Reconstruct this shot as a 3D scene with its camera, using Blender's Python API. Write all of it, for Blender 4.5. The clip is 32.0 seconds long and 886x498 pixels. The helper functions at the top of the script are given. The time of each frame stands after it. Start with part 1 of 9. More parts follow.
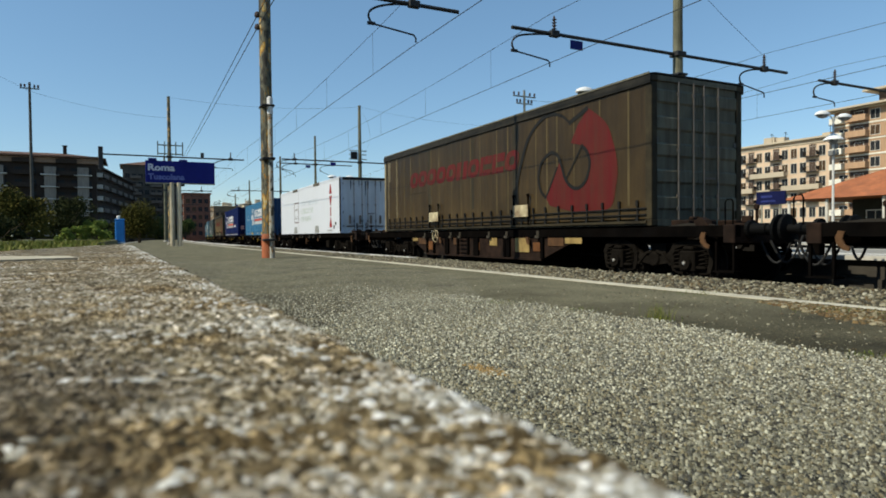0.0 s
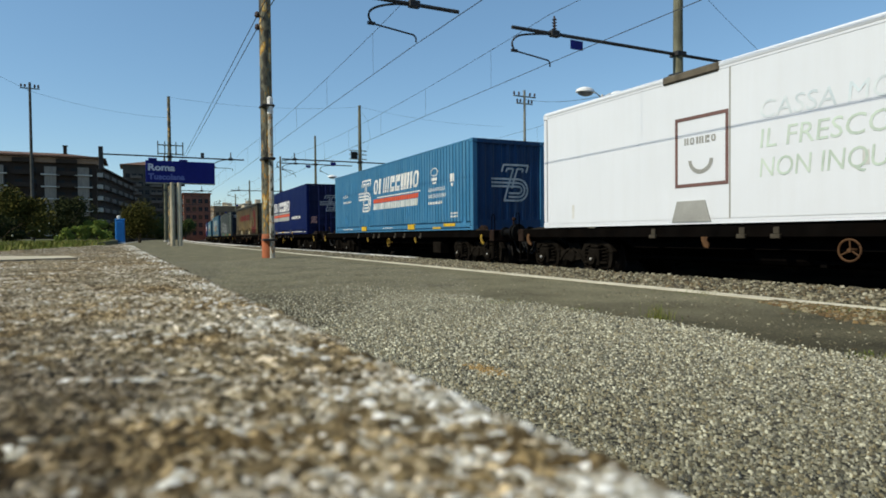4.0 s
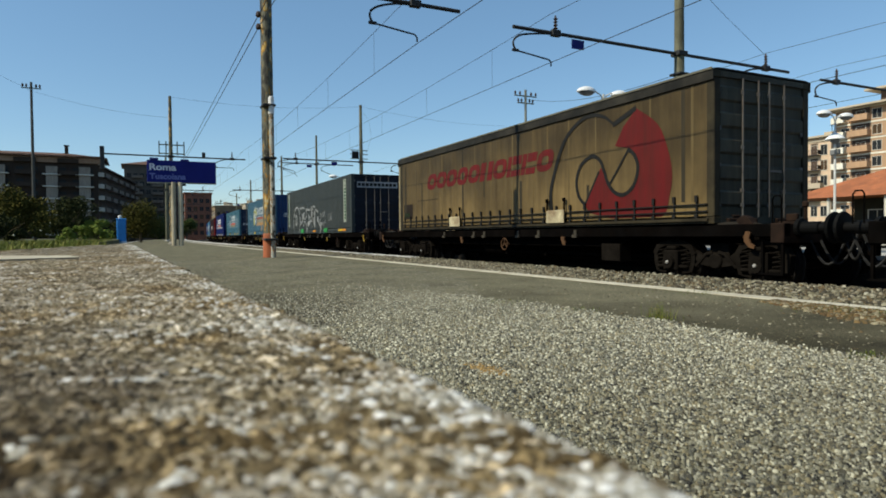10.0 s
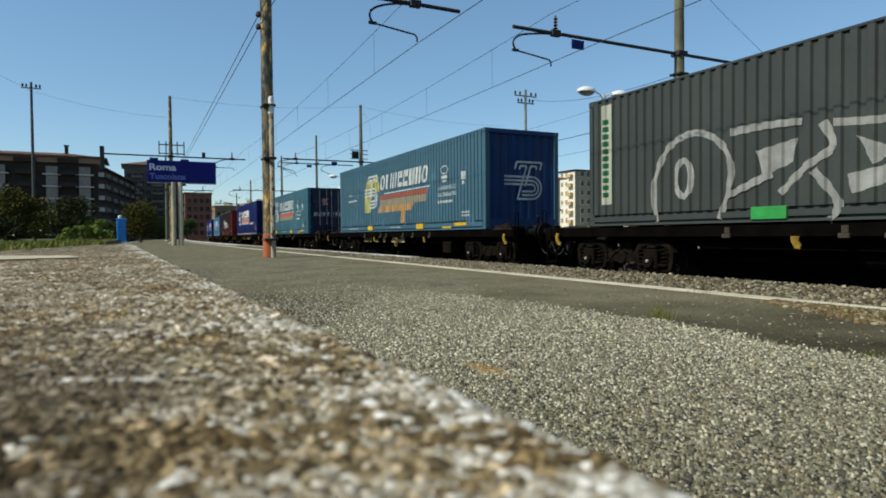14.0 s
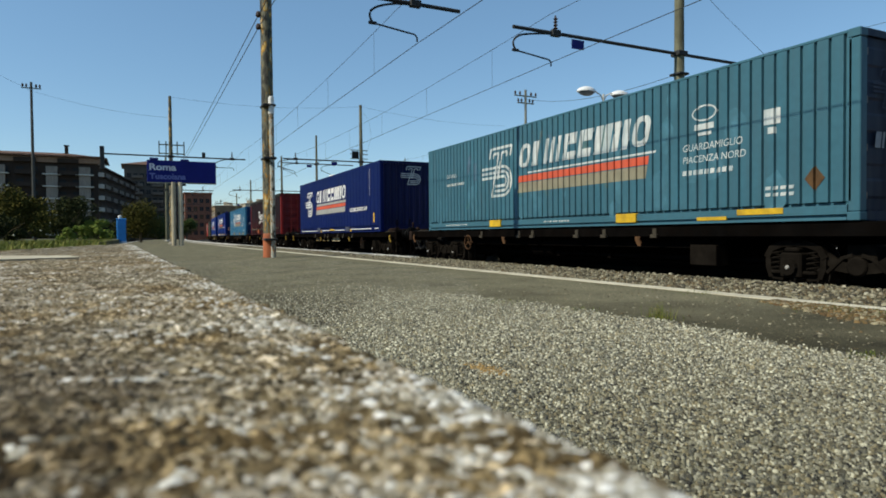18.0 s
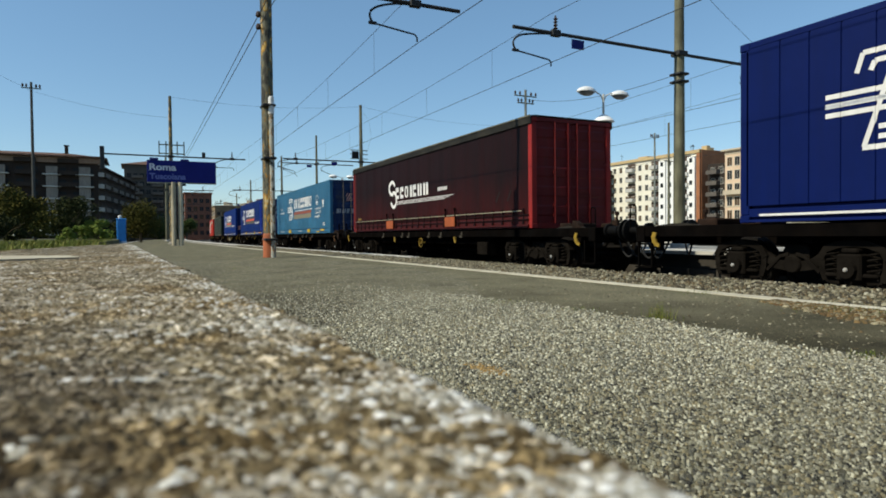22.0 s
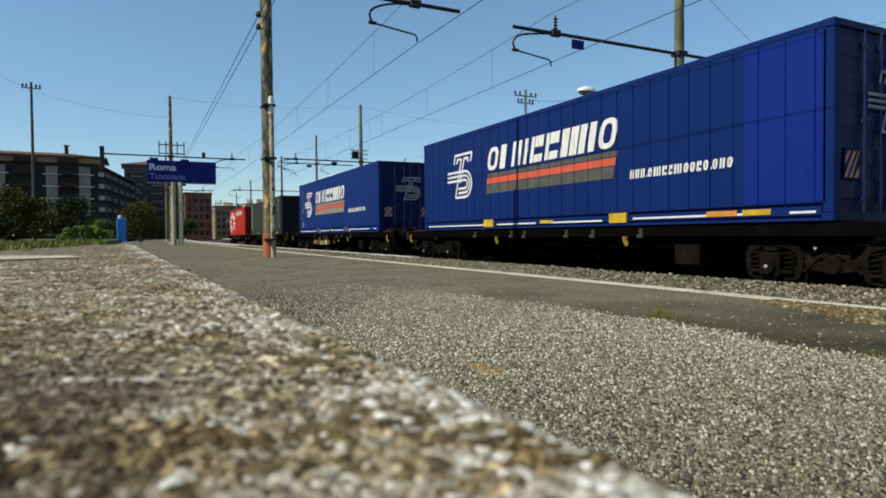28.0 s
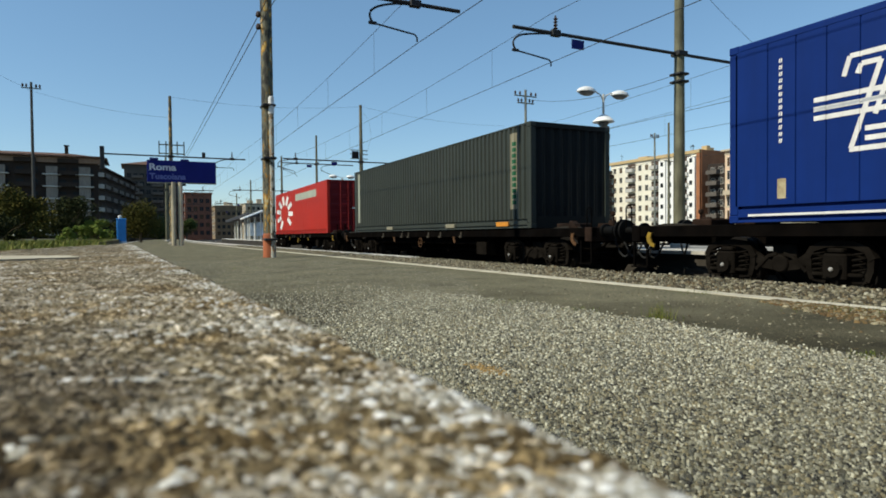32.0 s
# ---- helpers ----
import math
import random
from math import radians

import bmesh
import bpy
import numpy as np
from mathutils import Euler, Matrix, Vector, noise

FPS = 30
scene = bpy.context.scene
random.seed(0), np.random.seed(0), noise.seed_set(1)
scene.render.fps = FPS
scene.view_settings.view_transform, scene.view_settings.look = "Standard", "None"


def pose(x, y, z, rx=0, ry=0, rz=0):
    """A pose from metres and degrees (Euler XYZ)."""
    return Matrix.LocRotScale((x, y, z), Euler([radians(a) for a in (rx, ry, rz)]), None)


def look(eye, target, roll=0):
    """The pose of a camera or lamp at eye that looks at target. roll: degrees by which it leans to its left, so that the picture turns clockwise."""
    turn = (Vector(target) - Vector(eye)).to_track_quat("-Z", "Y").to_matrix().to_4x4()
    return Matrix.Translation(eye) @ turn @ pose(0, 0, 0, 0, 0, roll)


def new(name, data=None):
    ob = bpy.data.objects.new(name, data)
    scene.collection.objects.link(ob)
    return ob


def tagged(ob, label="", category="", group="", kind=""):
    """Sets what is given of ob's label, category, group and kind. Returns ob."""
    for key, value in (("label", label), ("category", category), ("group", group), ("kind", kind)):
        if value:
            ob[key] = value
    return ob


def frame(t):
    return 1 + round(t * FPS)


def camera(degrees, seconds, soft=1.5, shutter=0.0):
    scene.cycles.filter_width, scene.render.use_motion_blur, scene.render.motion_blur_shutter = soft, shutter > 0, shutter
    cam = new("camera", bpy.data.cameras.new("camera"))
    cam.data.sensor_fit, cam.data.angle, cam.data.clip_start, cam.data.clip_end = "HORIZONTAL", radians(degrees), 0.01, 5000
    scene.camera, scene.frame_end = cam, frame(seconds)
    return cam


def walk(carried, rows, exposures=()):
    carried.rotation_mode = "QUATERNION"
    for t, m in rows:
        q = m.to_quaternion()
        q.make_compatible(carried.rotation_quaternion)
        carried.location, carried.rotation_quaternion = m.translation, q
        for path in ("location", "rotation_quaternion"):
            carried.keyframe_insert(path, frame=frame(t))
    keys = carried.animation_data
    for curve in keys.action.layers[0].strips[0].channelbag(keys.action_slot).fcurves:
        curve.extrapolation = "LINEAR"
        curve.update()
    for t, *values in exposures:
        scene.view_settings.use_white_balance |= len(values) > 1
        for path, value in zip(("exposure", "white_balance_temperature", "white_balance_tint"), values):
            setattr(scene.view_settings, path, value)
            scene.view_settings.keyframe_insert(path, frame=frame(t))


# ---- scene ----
from mathutils.geometry import tessellate_polygon

# ---------------------------------------------------------------- camera
EYE = Vector((0.0, 0.0, 0.44))
YAW, PITCH, ROLL = 26.39, -1.322, -0.53


def aim(dyaw=0.0, dpitch=0.0):
    a, b = radians(YAW + dyaw), radians(PITCH + dpitch)
    way = Vector((math.sin(a) * math.cos(b), math.cos(a) * math.cos(b), math.sin(b)))
    return look(EYE, EYE + way, ROLL)


cam = camera(71.0, 32.0, soft=1.75)
cam.data.dof.use_dof = True
cam.data.dof.focus_distance = 9.0
cam.data.dof.aperture_fstop = 12.5
# the camera lies on the wall; it settles a hair in the first seconds
walk(cam, [(0.0, aim(0.11, 0.04)), (0.5, aim(0.07, 0.05)), (1.0, aim(0.0, 0.03)), (2.0, aim(0.03, 0.0)), (2.6, aim(0.1, 0.05)),
           (3.4, aim(0.1, 0.05)), (5.0, aim(0.06, 0.0)), (6.0, aim()), (20.0, aim()), (32.0, aim())])

# ---------------------------------------------------------------- light
SUN_EL = 44.4
world = bpy.data.worlds.new("world")
scene.world = world
world.use_nodes = True
wn = world.node_tree
wn.nodes.clear()
w_out = wn.nodes.new("ShaderNodeOutputWorld")
w_bg = wn.nodes.new("ShaderNodeBackground")
w_sky = wn.nodes.new("ShaderNodeTexSky")
w_sky.sky_type = "NISHITA"
w_sky.sun_disc = False
w_sky.sun_elevation = radians(SUN_EL)
w_sky.sun_rotation = radians(-90)
w_sky.air_density = 1.0
w_sky.dust_density = 0.15
w_sky.ozone_density = 4.2
w_bg.inputs["Strength"].default_value = 0.149
w_hue = wn.nodes.new("ShaderNodeHueSaturation")
w_hue.inputs["Hue"].default_value = 0.497
w_hue.inputs["Saturation"].default_value = 1.03
wn.links.new(w_sky.outputs[0], w_hue.inputs["Color"])
w_haze = wn.nodes.new("ShaderNodeMix")
w_haze.data_type = "RGBA"
w_haze.inputs[0].default_value = 0.24
w_haze.inputs[7].default_value = (1.5, 3.15, 5.5, 1)
wn.links.new(w_hue.outputs[0], w_haze.inputs[6])
wn.links.new(w_haze.outputs[2], w_bg.inputs[0])
wn.links.new(w_bg.outputs[0], w_out.inputs[0])
sun = new("sun", bpy.data.lights.new("sun", "SUN"))
sun.data.energy = 4.8
sun.data.angle = radians(0.53)
sun.data.color = (1.0, 0.94, 0.82)
sun.matrix_world = look((-math.cos(radians(SUN_EL)) * 40, -1.0, math.sin(radians(SUN_EL)) * 40), (0, 0, 0))
scene.view_settings.exposure = -0.11
scene.view_settings.use_white_balance = True
scene.view_settings.white_balance_temperature = 6880
scene.view_settings.white_balance_tint = 5.0

# ---------------------------------------------------------------- materials
MATS = {}


def mat(name, col, rough=0.6, metal=0.0, var=0.15, scale=2.0, bump=0.0, bscale=60.0, dirt=None, dirt_amt=0.0, streak=False, grain=0.08,
        rand=0.0, island=False, spec=0.2):
    """A painted, stone or metal surface: large and small variation, optional dirt (streaks run down) and fine relief."""
    if name in MATS:
        return MATS[name]
    m = bpy.data.materials.new(name)
    m.use_nodes = True
    nt = m.node_tree
    N, L = nt.nodes, nt.links
    b = N["Principled BSDF"]
    tc = N.new("ShaderNodeTexCoord")
    n1 = N.new("ShaderNodeTexNoise")
    n1.inputs["Scale"].default_value = scale
    n1.inputs["Detail"].default_value = 5
    L.new(tc.outputs["Object"], n1.inputs["Vector"])
    n2 = N.new("ShaderNodeTexNoise")
    n2.inputs["Scale"].default_value = bscale
    n2.inputs["Detail"].default_value = 3
    L.new(tc.outputs["Object"], n2.inputs["Vector"])
    lo = [max(0.0, c * (1 - var)) for c in col]
    hi = [min(1.0, c * (1 + var)) for c in col]
    mix = N.new("ShaderNodeMix")
    mix.data_type = "RGBA"
    mix.inputs[6].default_value, mix.inputs[7].default_value = (*lo, 1), (*hi, 1)
    r1 = N.new("ShaderNodeMapRange")
    r1.inputs[1].default_value, r1.inputs[2].default_value = 0.3, 0.7
    L.new(n1.outputs["Fac"], r1.inputs[0])
    L.new(r1.outputs[0], mix.inputs[0])
    out = mix.outputs[2]
    if grain:
        g = N.new("ShaderNodeMix")
        g.data_type, g.blend_type = "RGBA", "MULTIPLY"
        g.inputs[0].default_value = 1.0
        rg = N.new("ShaderNodeMapRange")
        rg.inputs[1].default_value, rg.inputs[2].default_value = 0.25, 0.75
        rg.inputs[3].default_value, rg.inputs[4].default_value = 1 - grain, 1 + grain
        L.new(n2.outputs["Fac"], rg.inputs[0])
        L.new(out, g.inputs[6])
        L.new(rg.outputs[0], g.inputs[7])
        out = g.outputs[2]
    if rand:
        info = N.new("ShaderNodeNewGeometry" if island else "ShaderNodeObjectInfo")
        rr = N.new("ShaderNodeMapRange")
        rr.inputs[3].default_value, rr.inputs[4].default_value = 1 - rand, 1 + rand
        L.new(info.outputs["Random Per Island" if island else "Random"], rr.inputs[0])
        g = N.new("ShaderNodeMix")
        g.data_type, g.blend_type = "RGBA", "MULTIPLY"
        g.inputs[0].default_value = 1.0
        L.new(out, g.inputs[6])
        L.new(rr.outputs[0], g.inputs[7])
        out = g.outputs[2]
    if dirt:
        mp = N.new("ShaderNodeMapping")
        mp.inputs["Scale"].default_value = (3.0, 3.0, 0.25) if streak else (1.3, 1.3, 1.3)
        L.new(tc.outputs["Object"], mp.inputs["Vector"])
        n3 = N.new("ShaderNodeTexNoise")
        n3.inputs["Scale"].default_value = 1.6
        n3.inputs["Detail"].default_value = 8
        n3.inputs["Roughness"].default_value = 0.65
        L.new(mp.outputs[0], n3.inputs["Vector"])
        r3 = N.new("ShaderNodeMapRange")
        r3.inputs[1].default_value, r3.inputs[2].default_value = 0.5 - 0.1, 0.5 + 0.22
        r3.inputs[3].default_value, r3.inputs[4].default_value = 0.0, dirt_amt
        L.new(n3.outputs["Fac"], r3.inputs[0])
        dm = N.new("ShaderNodeMix")
        dm.data_type = "RGBA"
        dm.inputs[7].default_value = (*dirt, 1)
        L.new(r3.outputs[0], dm.inputs[0])
        L.new(out, dm.inputs[6])
        out = dm.outputs[2]
    L.new(out, b.inputs["Base Color"])
    rv = N.new("ShaderNodeMapRange")
    rv.inputs[3].default_value, rv.inputs[4].default_value = max(0.05, rough - 0.1), min(1.0, rough + 0.1)
    L.new(n1.outputs["Fac"], rv.inputs[0])
    L.new(rv.outputs[0], b.inputs["Roughness"])
    b.inputs["Metallic"].default_value = metal
    b.inputs["Specular IOR Level"].default_value = spec
    if bump:
        bp = N.new("ShaderNodeBump")
        bp.inputs["Strength"].default_value = 0.6
        bp.inputs["Distance"].default_value = bump
        L.new(n2.outputs["Fac"], bp.inputs["Height"])
        L.new(bp.outputs[0], b.inputs["Normal"])
    MATS[name] = m
    return m


def stones_mat(name, cols, size, bump, var_scale=1.5, dark=0.35, moss=None, moss_scale=2.3):
    """Aggregate set in a binder: cells of several colours, uneven height, patches of wear."""
    m = bpy.data.materials.new(name)
    m.use_nodes = True
    nt = m.node_tree
    N, L = nt.nodes, nt.links
    b = N["Principled BSDF"]
    tc = N.new("ShaderNodeTexCoord")
    v = N.new("ShaderNodeTexVoronoi")
    v.inputs["Scale"].default_value = 1.0 / size
    L.new(tc.outputs["Object"], v.inputs["Vector"])
    sep = N.new("ShaderNodeSeparateColor")
    L.new(v.outputs["Color"], sep.inputs[0])
    ramp = N.new("ShaderNodeValToRGB")
    ramp.color_ramp.interpolation = "CONSTANT"
    e = ramp.color_ramp.elements
    while len(e) < len(cols):
        e.new(0.5)
    for i, (p, c) in enumerate(cols):
        e[i].position, e[i].color = p, (*c, 1)
    L.new(sep.outputs[0], ramp.inputs[0])
    n = N.new("ShaderNodeTexNoise")
    n.inputs["Scale"].default_value = var_scale
    n.inputs["Detail"].default_value = 6
    L.new(tc.outputs["Object"], n.inputs["Vector"])
    r = N.new("ShaderNodeMapRange")
    r.inputs[1].default_value, r.inputs[2].default_value = 0.35, 0.65
    r.inputs[3].default_value, r.inputs[4].default_value = 1 - dark, 1 + dark * 0.4
    L.new(n.outputs["Fac"], r.inputs[0])
    g = N.new("ShaderNodeMix")
    g.data_type, g.blend_type = "RGBA", "MULTIPLY"
    g.inputs[0].default_value = 1.0
    L.new(ramp.outputs[0], g.inputs[6])
    L.new(r.outputs[0], g.inputs[7])
    out = g.outputs[2]
    if moss:
        n2 = N.new("ShaderNodeTexNoise")
        n2.inputs["Scale"].default_value = moss_scale
        n2.inputs["Detail"].default_value = 7
        L.new(tc.outputs["Object"], n2.inputs["Vector"])
        r2 = N.new("ShaderNodeMapRange")
        r2.inputs[1].default_value, r2.inputs[2].default_value = 0.56, 0.7
        r2.inputs[4].default_value = 0.7
        L.new(n2.outputs["Fac"], r2.inputs[0])
        mm = N.new("ShaderNodeMix")
        mm.data_type = "RGBA"
        mm.inputs[7].default_value = (*moss, 1)
        L.new(r2.outputs[0], mm.inputs[0])
        L.new(out, mm.inputs[6])
        out = mm.outputs[2]
    L.new(out, b.inputs["Base Color"])
    b.inputs["Roughness"].default_value = 0.9
    b.inputs["Specular IOR Level"].default_value = 0.2
    bp = N.new("ShaderNodeBump")
    bp.inputs["Strength"].default_value = 0.9
    bp.inputs["Distance"].default_value = bump
    bp.invert = True
    L.new(v.outputs["Distance"], bp.inputs["Height"])
    L.new(bp.outputs[0], b.inputs["Normal"])
    return m


def worn(m, inner, outer, lo=0.02, hi=0.24, fine=17, ragged=0.28, skew=0.0):
    """A tone that changes across a surface (along x + skew * y) from the inner to the outer tint, with a ragged limit:
    wear on the wall, light put into the gravel's colour.
    """
    N, L = m.node_tree.nodes, m.node_tree.links
    b = N["Principled BSDF"]
    src = b.inputs["Base Color"].links[0].from_socket
    tc = N.new("ShaderNodeTexCoord")
    sep = N.new("ShaderNodeSeparateXYZ")
    L.new(tc.outputs["Object"], sep.inputs[0])
    n = N.new("ShaderNodeTexNoise")
    n.inputs["Scale"].default_value = fine
    n.inputs["Detail"].default_value = 6
    L.new(tc.outputs["Object"], n.inputs["Vector"])
    sk = N.new("ShaderNodeMath")
    sk.operation = "MULTIPLY_ADD"
    sk.inputs[1].default_value = skew
    L.new(sep.outputs["Y"], sk.inputs[0])
    L.new(sep.outputs["X"], sk.inputs[2])
    add = N.new("ShaderNodeMath")
    add.operation = "MULTIPLY_ADD"
    add.inputs[1].default_value = ragged
    L.new(n.outputs["Fac"], add.inputs[0])
    L.new(sk.outputs[0], add.inputs[2])
    r = N.new("ShaderNodeMapRange")
    r.inputs[1].default_value, r.inputs[2].default_value = lo, hi
    L.new(add.outputs[0], r.inputs[0])
    c = N.new("ShaderNodeMix")
    c.data_type = "RGBA"
    c.inputs[6].default_value, c.inputs[7].default_value = (*inner, 1), (*outer, 1)
    L.new(r.outputs[0], c.inputs[0])
    mx = N.new("ShaderNodeMix")
    mx.data_type, mx.blend_type = "RGBA", "MULTIPLY"
    mx.inputs[0].default_value = 1
    L.new(src, mx.inputs[6])
    L.new(c.outputs[2], mx.inputs[7])
    L.new(mx.outputs[2], b.inputs["Base Color"])


# ---------------------------------------------------------------- mesh helpers
def mesh_ob(name, bm, material, parent=None, smooth=False):
    me = bpy.data.meshes.new(name)
    bm.to_mesh(me)
    bm.free()
    me.materials.append(material)
    if smooth:
        for p in me.polygons:
            p.use_smooth = True
    ob = new(name, me)
    if parent is not None:
        ob.parent = parent
    return ob


def part(name, bm, material, parent, label=""):
    ob = mesh_ob(name, bm, material, parent)
    if label:
        tagged(ob, label)
    return ob


def same(name, src, parent, m=None):
    """Another part on the same mesh."""
    ob = new(name, src.data)
    ob.parent = parent
    if m is not None:
        ob.matrix_basis = m
    return ob


def thing(name, label, category, group="", kind="", at=None):
    ob = new(name)
    ob.empty_display_size = 0.2
    if at is not None:
        ob.matrix_basis = at
    return tagged(ob, label, category, group, kind)


def box(bm, x0, x1, y0, y1, z0, z1, bev=0.0):
    vs = [bm.verts.new((x, y, z)) for z in (z0, z1) for y in (y0, y1) for x in (x0, x1)]
    fs = []
    for q in ((0, 2, 3, 1), (4, 5, 7, 6), (0, 1, 5, 4), (2, 6, 7, 3), (0, 4, 6, 2), (1, 3, 7, 5)):
        fs.append(bm.faces.new([vs[i] for i in q]))
    if bev:
        es = list({e for f in fs for e in f.edges})
        bmesh.ops.bevel(bm, geom=es, offset=bev, segments=1, affect="EDGES", profile=0.5)
    return bm


def boxes(*bs, bev=0.0):
    bm = bmesh.new()
    for b in bs:
        box(bm, *b, bev=bev)
    return bm


def tube(bm, pts, r, n=8, r_end=None, cap=True):
    """A round bar along the points, tapering to r_end."""
    pts = [Vector(p) for p in pts]
    rings = []
    for i, p in enumerate(pts):
        d = (pts[min(i + 1, len(pts) - 1)] - pts[max(i - 1, 0)]).normalized()
        a = Vector((0, 0, 1)) if abs(d.z) < 0.9 else Vector((1, 0, 0))
        u = d.cross(a).normalized()
        w = d.cross(u)
        rr = r if r_end is None else r + (r_end - r) * i / (len(pts) - 1)
        rings.append([bm.verts.new(p + (u * math.cos(k * math.tau / n) + w * math.sin(k * math.tau / n)) * rr) for k in range(n)])
    for a, b in zip(rings, rings[1:]):
        for k in range(n):
            bm.faces.new((a[k], a[(k + 1) % n], b[(k + 1) % n], b[k]))
    if cap:
        bm.faces.new(rings[0])
        bm.faces.new(list(reversed(rings[-1])))
    bmesh.ops.recalc_face_normals(bm, faces=bm.faces)
    return bm


def lathe(bm, prof, n=16, axis="z", at=(0, 0, 0)):
    """A turned shape from (radius, height) pairs."""
    at = Vector(at)
    rings = []
    for r, h in prof:
        ring = []
        for k in range(n):
            c, s = math.cos(k * math.tau / n) * r, math.sin(k * math.tau / n) * r
            v = {"z": (c, s, h), "x": (h, c, s), "y": (c, h, s)}[axis]
            ring.append(bm.verts.new(at + Vector(v)))
        rings.append(ring)
    for a, b in zip(rings, rings[1:]):
        for k in range(n):
            bm.faces.new((a[k], a[(k + 1) % n], b[(k + 1) % n], b[k]))
    bm.faces.new(list(reversed(rings[0])))
    bm.faces.new(rings[-1])
    bmesh.ops.recalc_face_normals(bm, faces=bm.faces)
    return bm


def prism(bm, poly, axis, a, b):
    """A flat outline pulled along an axis from a to b. poly: pairs in the other two axes' order."""
    def pt(u, v, w):
        return {"x": (w, u, v), "y": (u, w, v), "z": (u, v, w)}[axis]
    lo = [bm.verts.new(pt(u, v, a)) for u, v in poly]
    hi = [bm.verts.new(pt(u, v, b)) for u, v in poly]
    n = len(poly)
    bm.faces.new(lo)
    bm.faces.new(list(reversed(hi)))
    for k in range(n):
        bm.faces.new((lo[k], hi[k], hi[(k + 1) % n], lo[(k + 1) % n]))
    bmesh.ops.recalc_face_normals(bm, faces=bm.faces)
    return bm


def words(text, size, shear=0.0, extrude=0.0, bold=0.0):
    """Lettering in the built-in font as a bmesh in its x-y plane."""
    cu = bpy.data.curves.new("lettering", "FONT")
    cu.body, cu.size, cu.shear, cu.extrude = text, size, shear, extrude
    cu.resolution_u = 3
    cu.offset = bold
    tmp = bpy.data.objects.new("lettering", cu)
    me = bpy.data.meshes.new_from_object(tmp)
    bm = bmesh.new()
    bm.from_mesh(me)
    bpy.data.objects.remove(tmp)
    bpy.data.curves.remove(cu)
    bpy.data.meshes.remove(me)
    return bm


def raw_mesh(name, verts, faces, material, parent=None):
    me = bpy.data.meshes.new(name)
    me.from_pydata(verts, [], faces)
    me.materials.append(material)
    me.update()
    ob = new(name, me)
    if parent is not None:
        ob.parent = parent
    return ob


# ---------------------------------------------------------------- paints
M_RAIL = mat("rail_steel", (0.12, 0.09, 0.07), 0.45, 0.7, 0.2)
M_SLEEPER = mat("concrete_sleeper", (0.13, 0.115, 0.095), 0.9, 0, 0.2, bump=0.003)
M_CONC = mat("weathered_concrete", (0.36, 0.34, 0.3), 0.9, 0, 0.2, 1.2, 0.004, 90, (0.15, 0.13, 0.1), 0.5)
M_ASPH = mat("worn_asphalt", (0.092, 0.085, 0.058), 0.9, 0, 0.4, 1.7, 0.008, 120, (0.125, 0.116, 0.08), 0.8, grain=0.8, spec=0.05)
# tone rises with x + y: darker close by, lighter further along
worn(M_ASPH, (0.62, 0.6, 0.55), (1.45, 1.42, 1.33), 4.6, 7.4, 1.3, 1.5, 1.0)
M_LINE = mat("worn_white_line", (0.6, 0.55, 0.42), 0.8, 0, 0.1, 3.0, 0.002, 150, (0.25, 0.21, 0.14), 0.7, grain=0.2)
M_PALECOP = mat("whitewashed_coping", (0.62, 0.6, 0.54), 0.8, 0, 0.15, 3.0, 0.003, 80, (0.35, 0.32, 0.26), 0.6)
# grime, darkened further to paint in the shade under the loads
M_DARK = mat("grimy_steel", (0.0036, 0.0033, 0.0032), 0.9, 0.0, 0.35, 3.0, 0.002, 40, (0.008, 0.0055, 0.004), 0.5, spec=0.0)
M_RUST = mat("rusty_brown_steel", (0.024, 0.0135, 0.009), 0.85, 0.0, 0.5, 4.5, 0.002, 40, (0.008, 0.0065, 0.0055), 0.8, spec=0.1)
M_YELLOW = mat("yellow_paint", (0.75, 0.45, 0.04), 0.5, 0, 0.15, 6)
M_WHITE = mat("white_paint", (0.8, 0.79, 0.76), 0.5, 0, 0.06, 3, grain=0.05)
M_GREYP = mat("grey_paint", (0.3, 0.3, 0.28), 0.55)
M_GALV = mat("galvanised_mast", (0.33, 0.32, 0.25), 0.6, 0.3, 0.25, 3.0, 0.001, 60, (0.2, 0.17, 0.1), 0.6, True)
M_WIRE = mat("copper_wire", (0.05, 0.05, 0.05), 0.6, 0.5)
M_INS = mat("brown_glass_insulator", (0.07, 0.05, 0.045), 0.3)
M_BLUE = mat("sign_blue", (0.01, 0.015, 0.16), 0.4, 0, 0.1, 3)

# ---------------------------------------------------------------- ground, tracks, platform
RAIL_Z = -0.56
TRACKS = (6.3, 10.0, 18.1, 21.8)


def ground():
    g = mat("dry_earth", (0.17, 0.15, 0.11), 0.95, 0, 0.3, 0.4, 0.01, 12, (0.08, 0.1, 0.04), 0.8)
    bm = bmesh.new()
    vs = [bm.verts.new(p) for p in ((-1500, -600, -0.86), (1500, -600, -0.86), (1500, 2200, -0.86), (-1500, 2200, -0.86))]
    bm.faces.new(vs)
    tagged(mesh_ob("ground", bm, g), "dry earth and weeds around the tracks", "ground", kind="structure")


def bend(y):
    """How far the line has curved off to the right, y metres ahead."""
    return 3.5e-4 * max(0.0, y - 20.0) ** 2


def lean(y):
    return math.degrees(math.atan(7e-4 * max(0.0, y - 20.0)))


YS = [-40, -12, 0, 10, 20] + [20 + 8 * k for k in range(1, 36)]


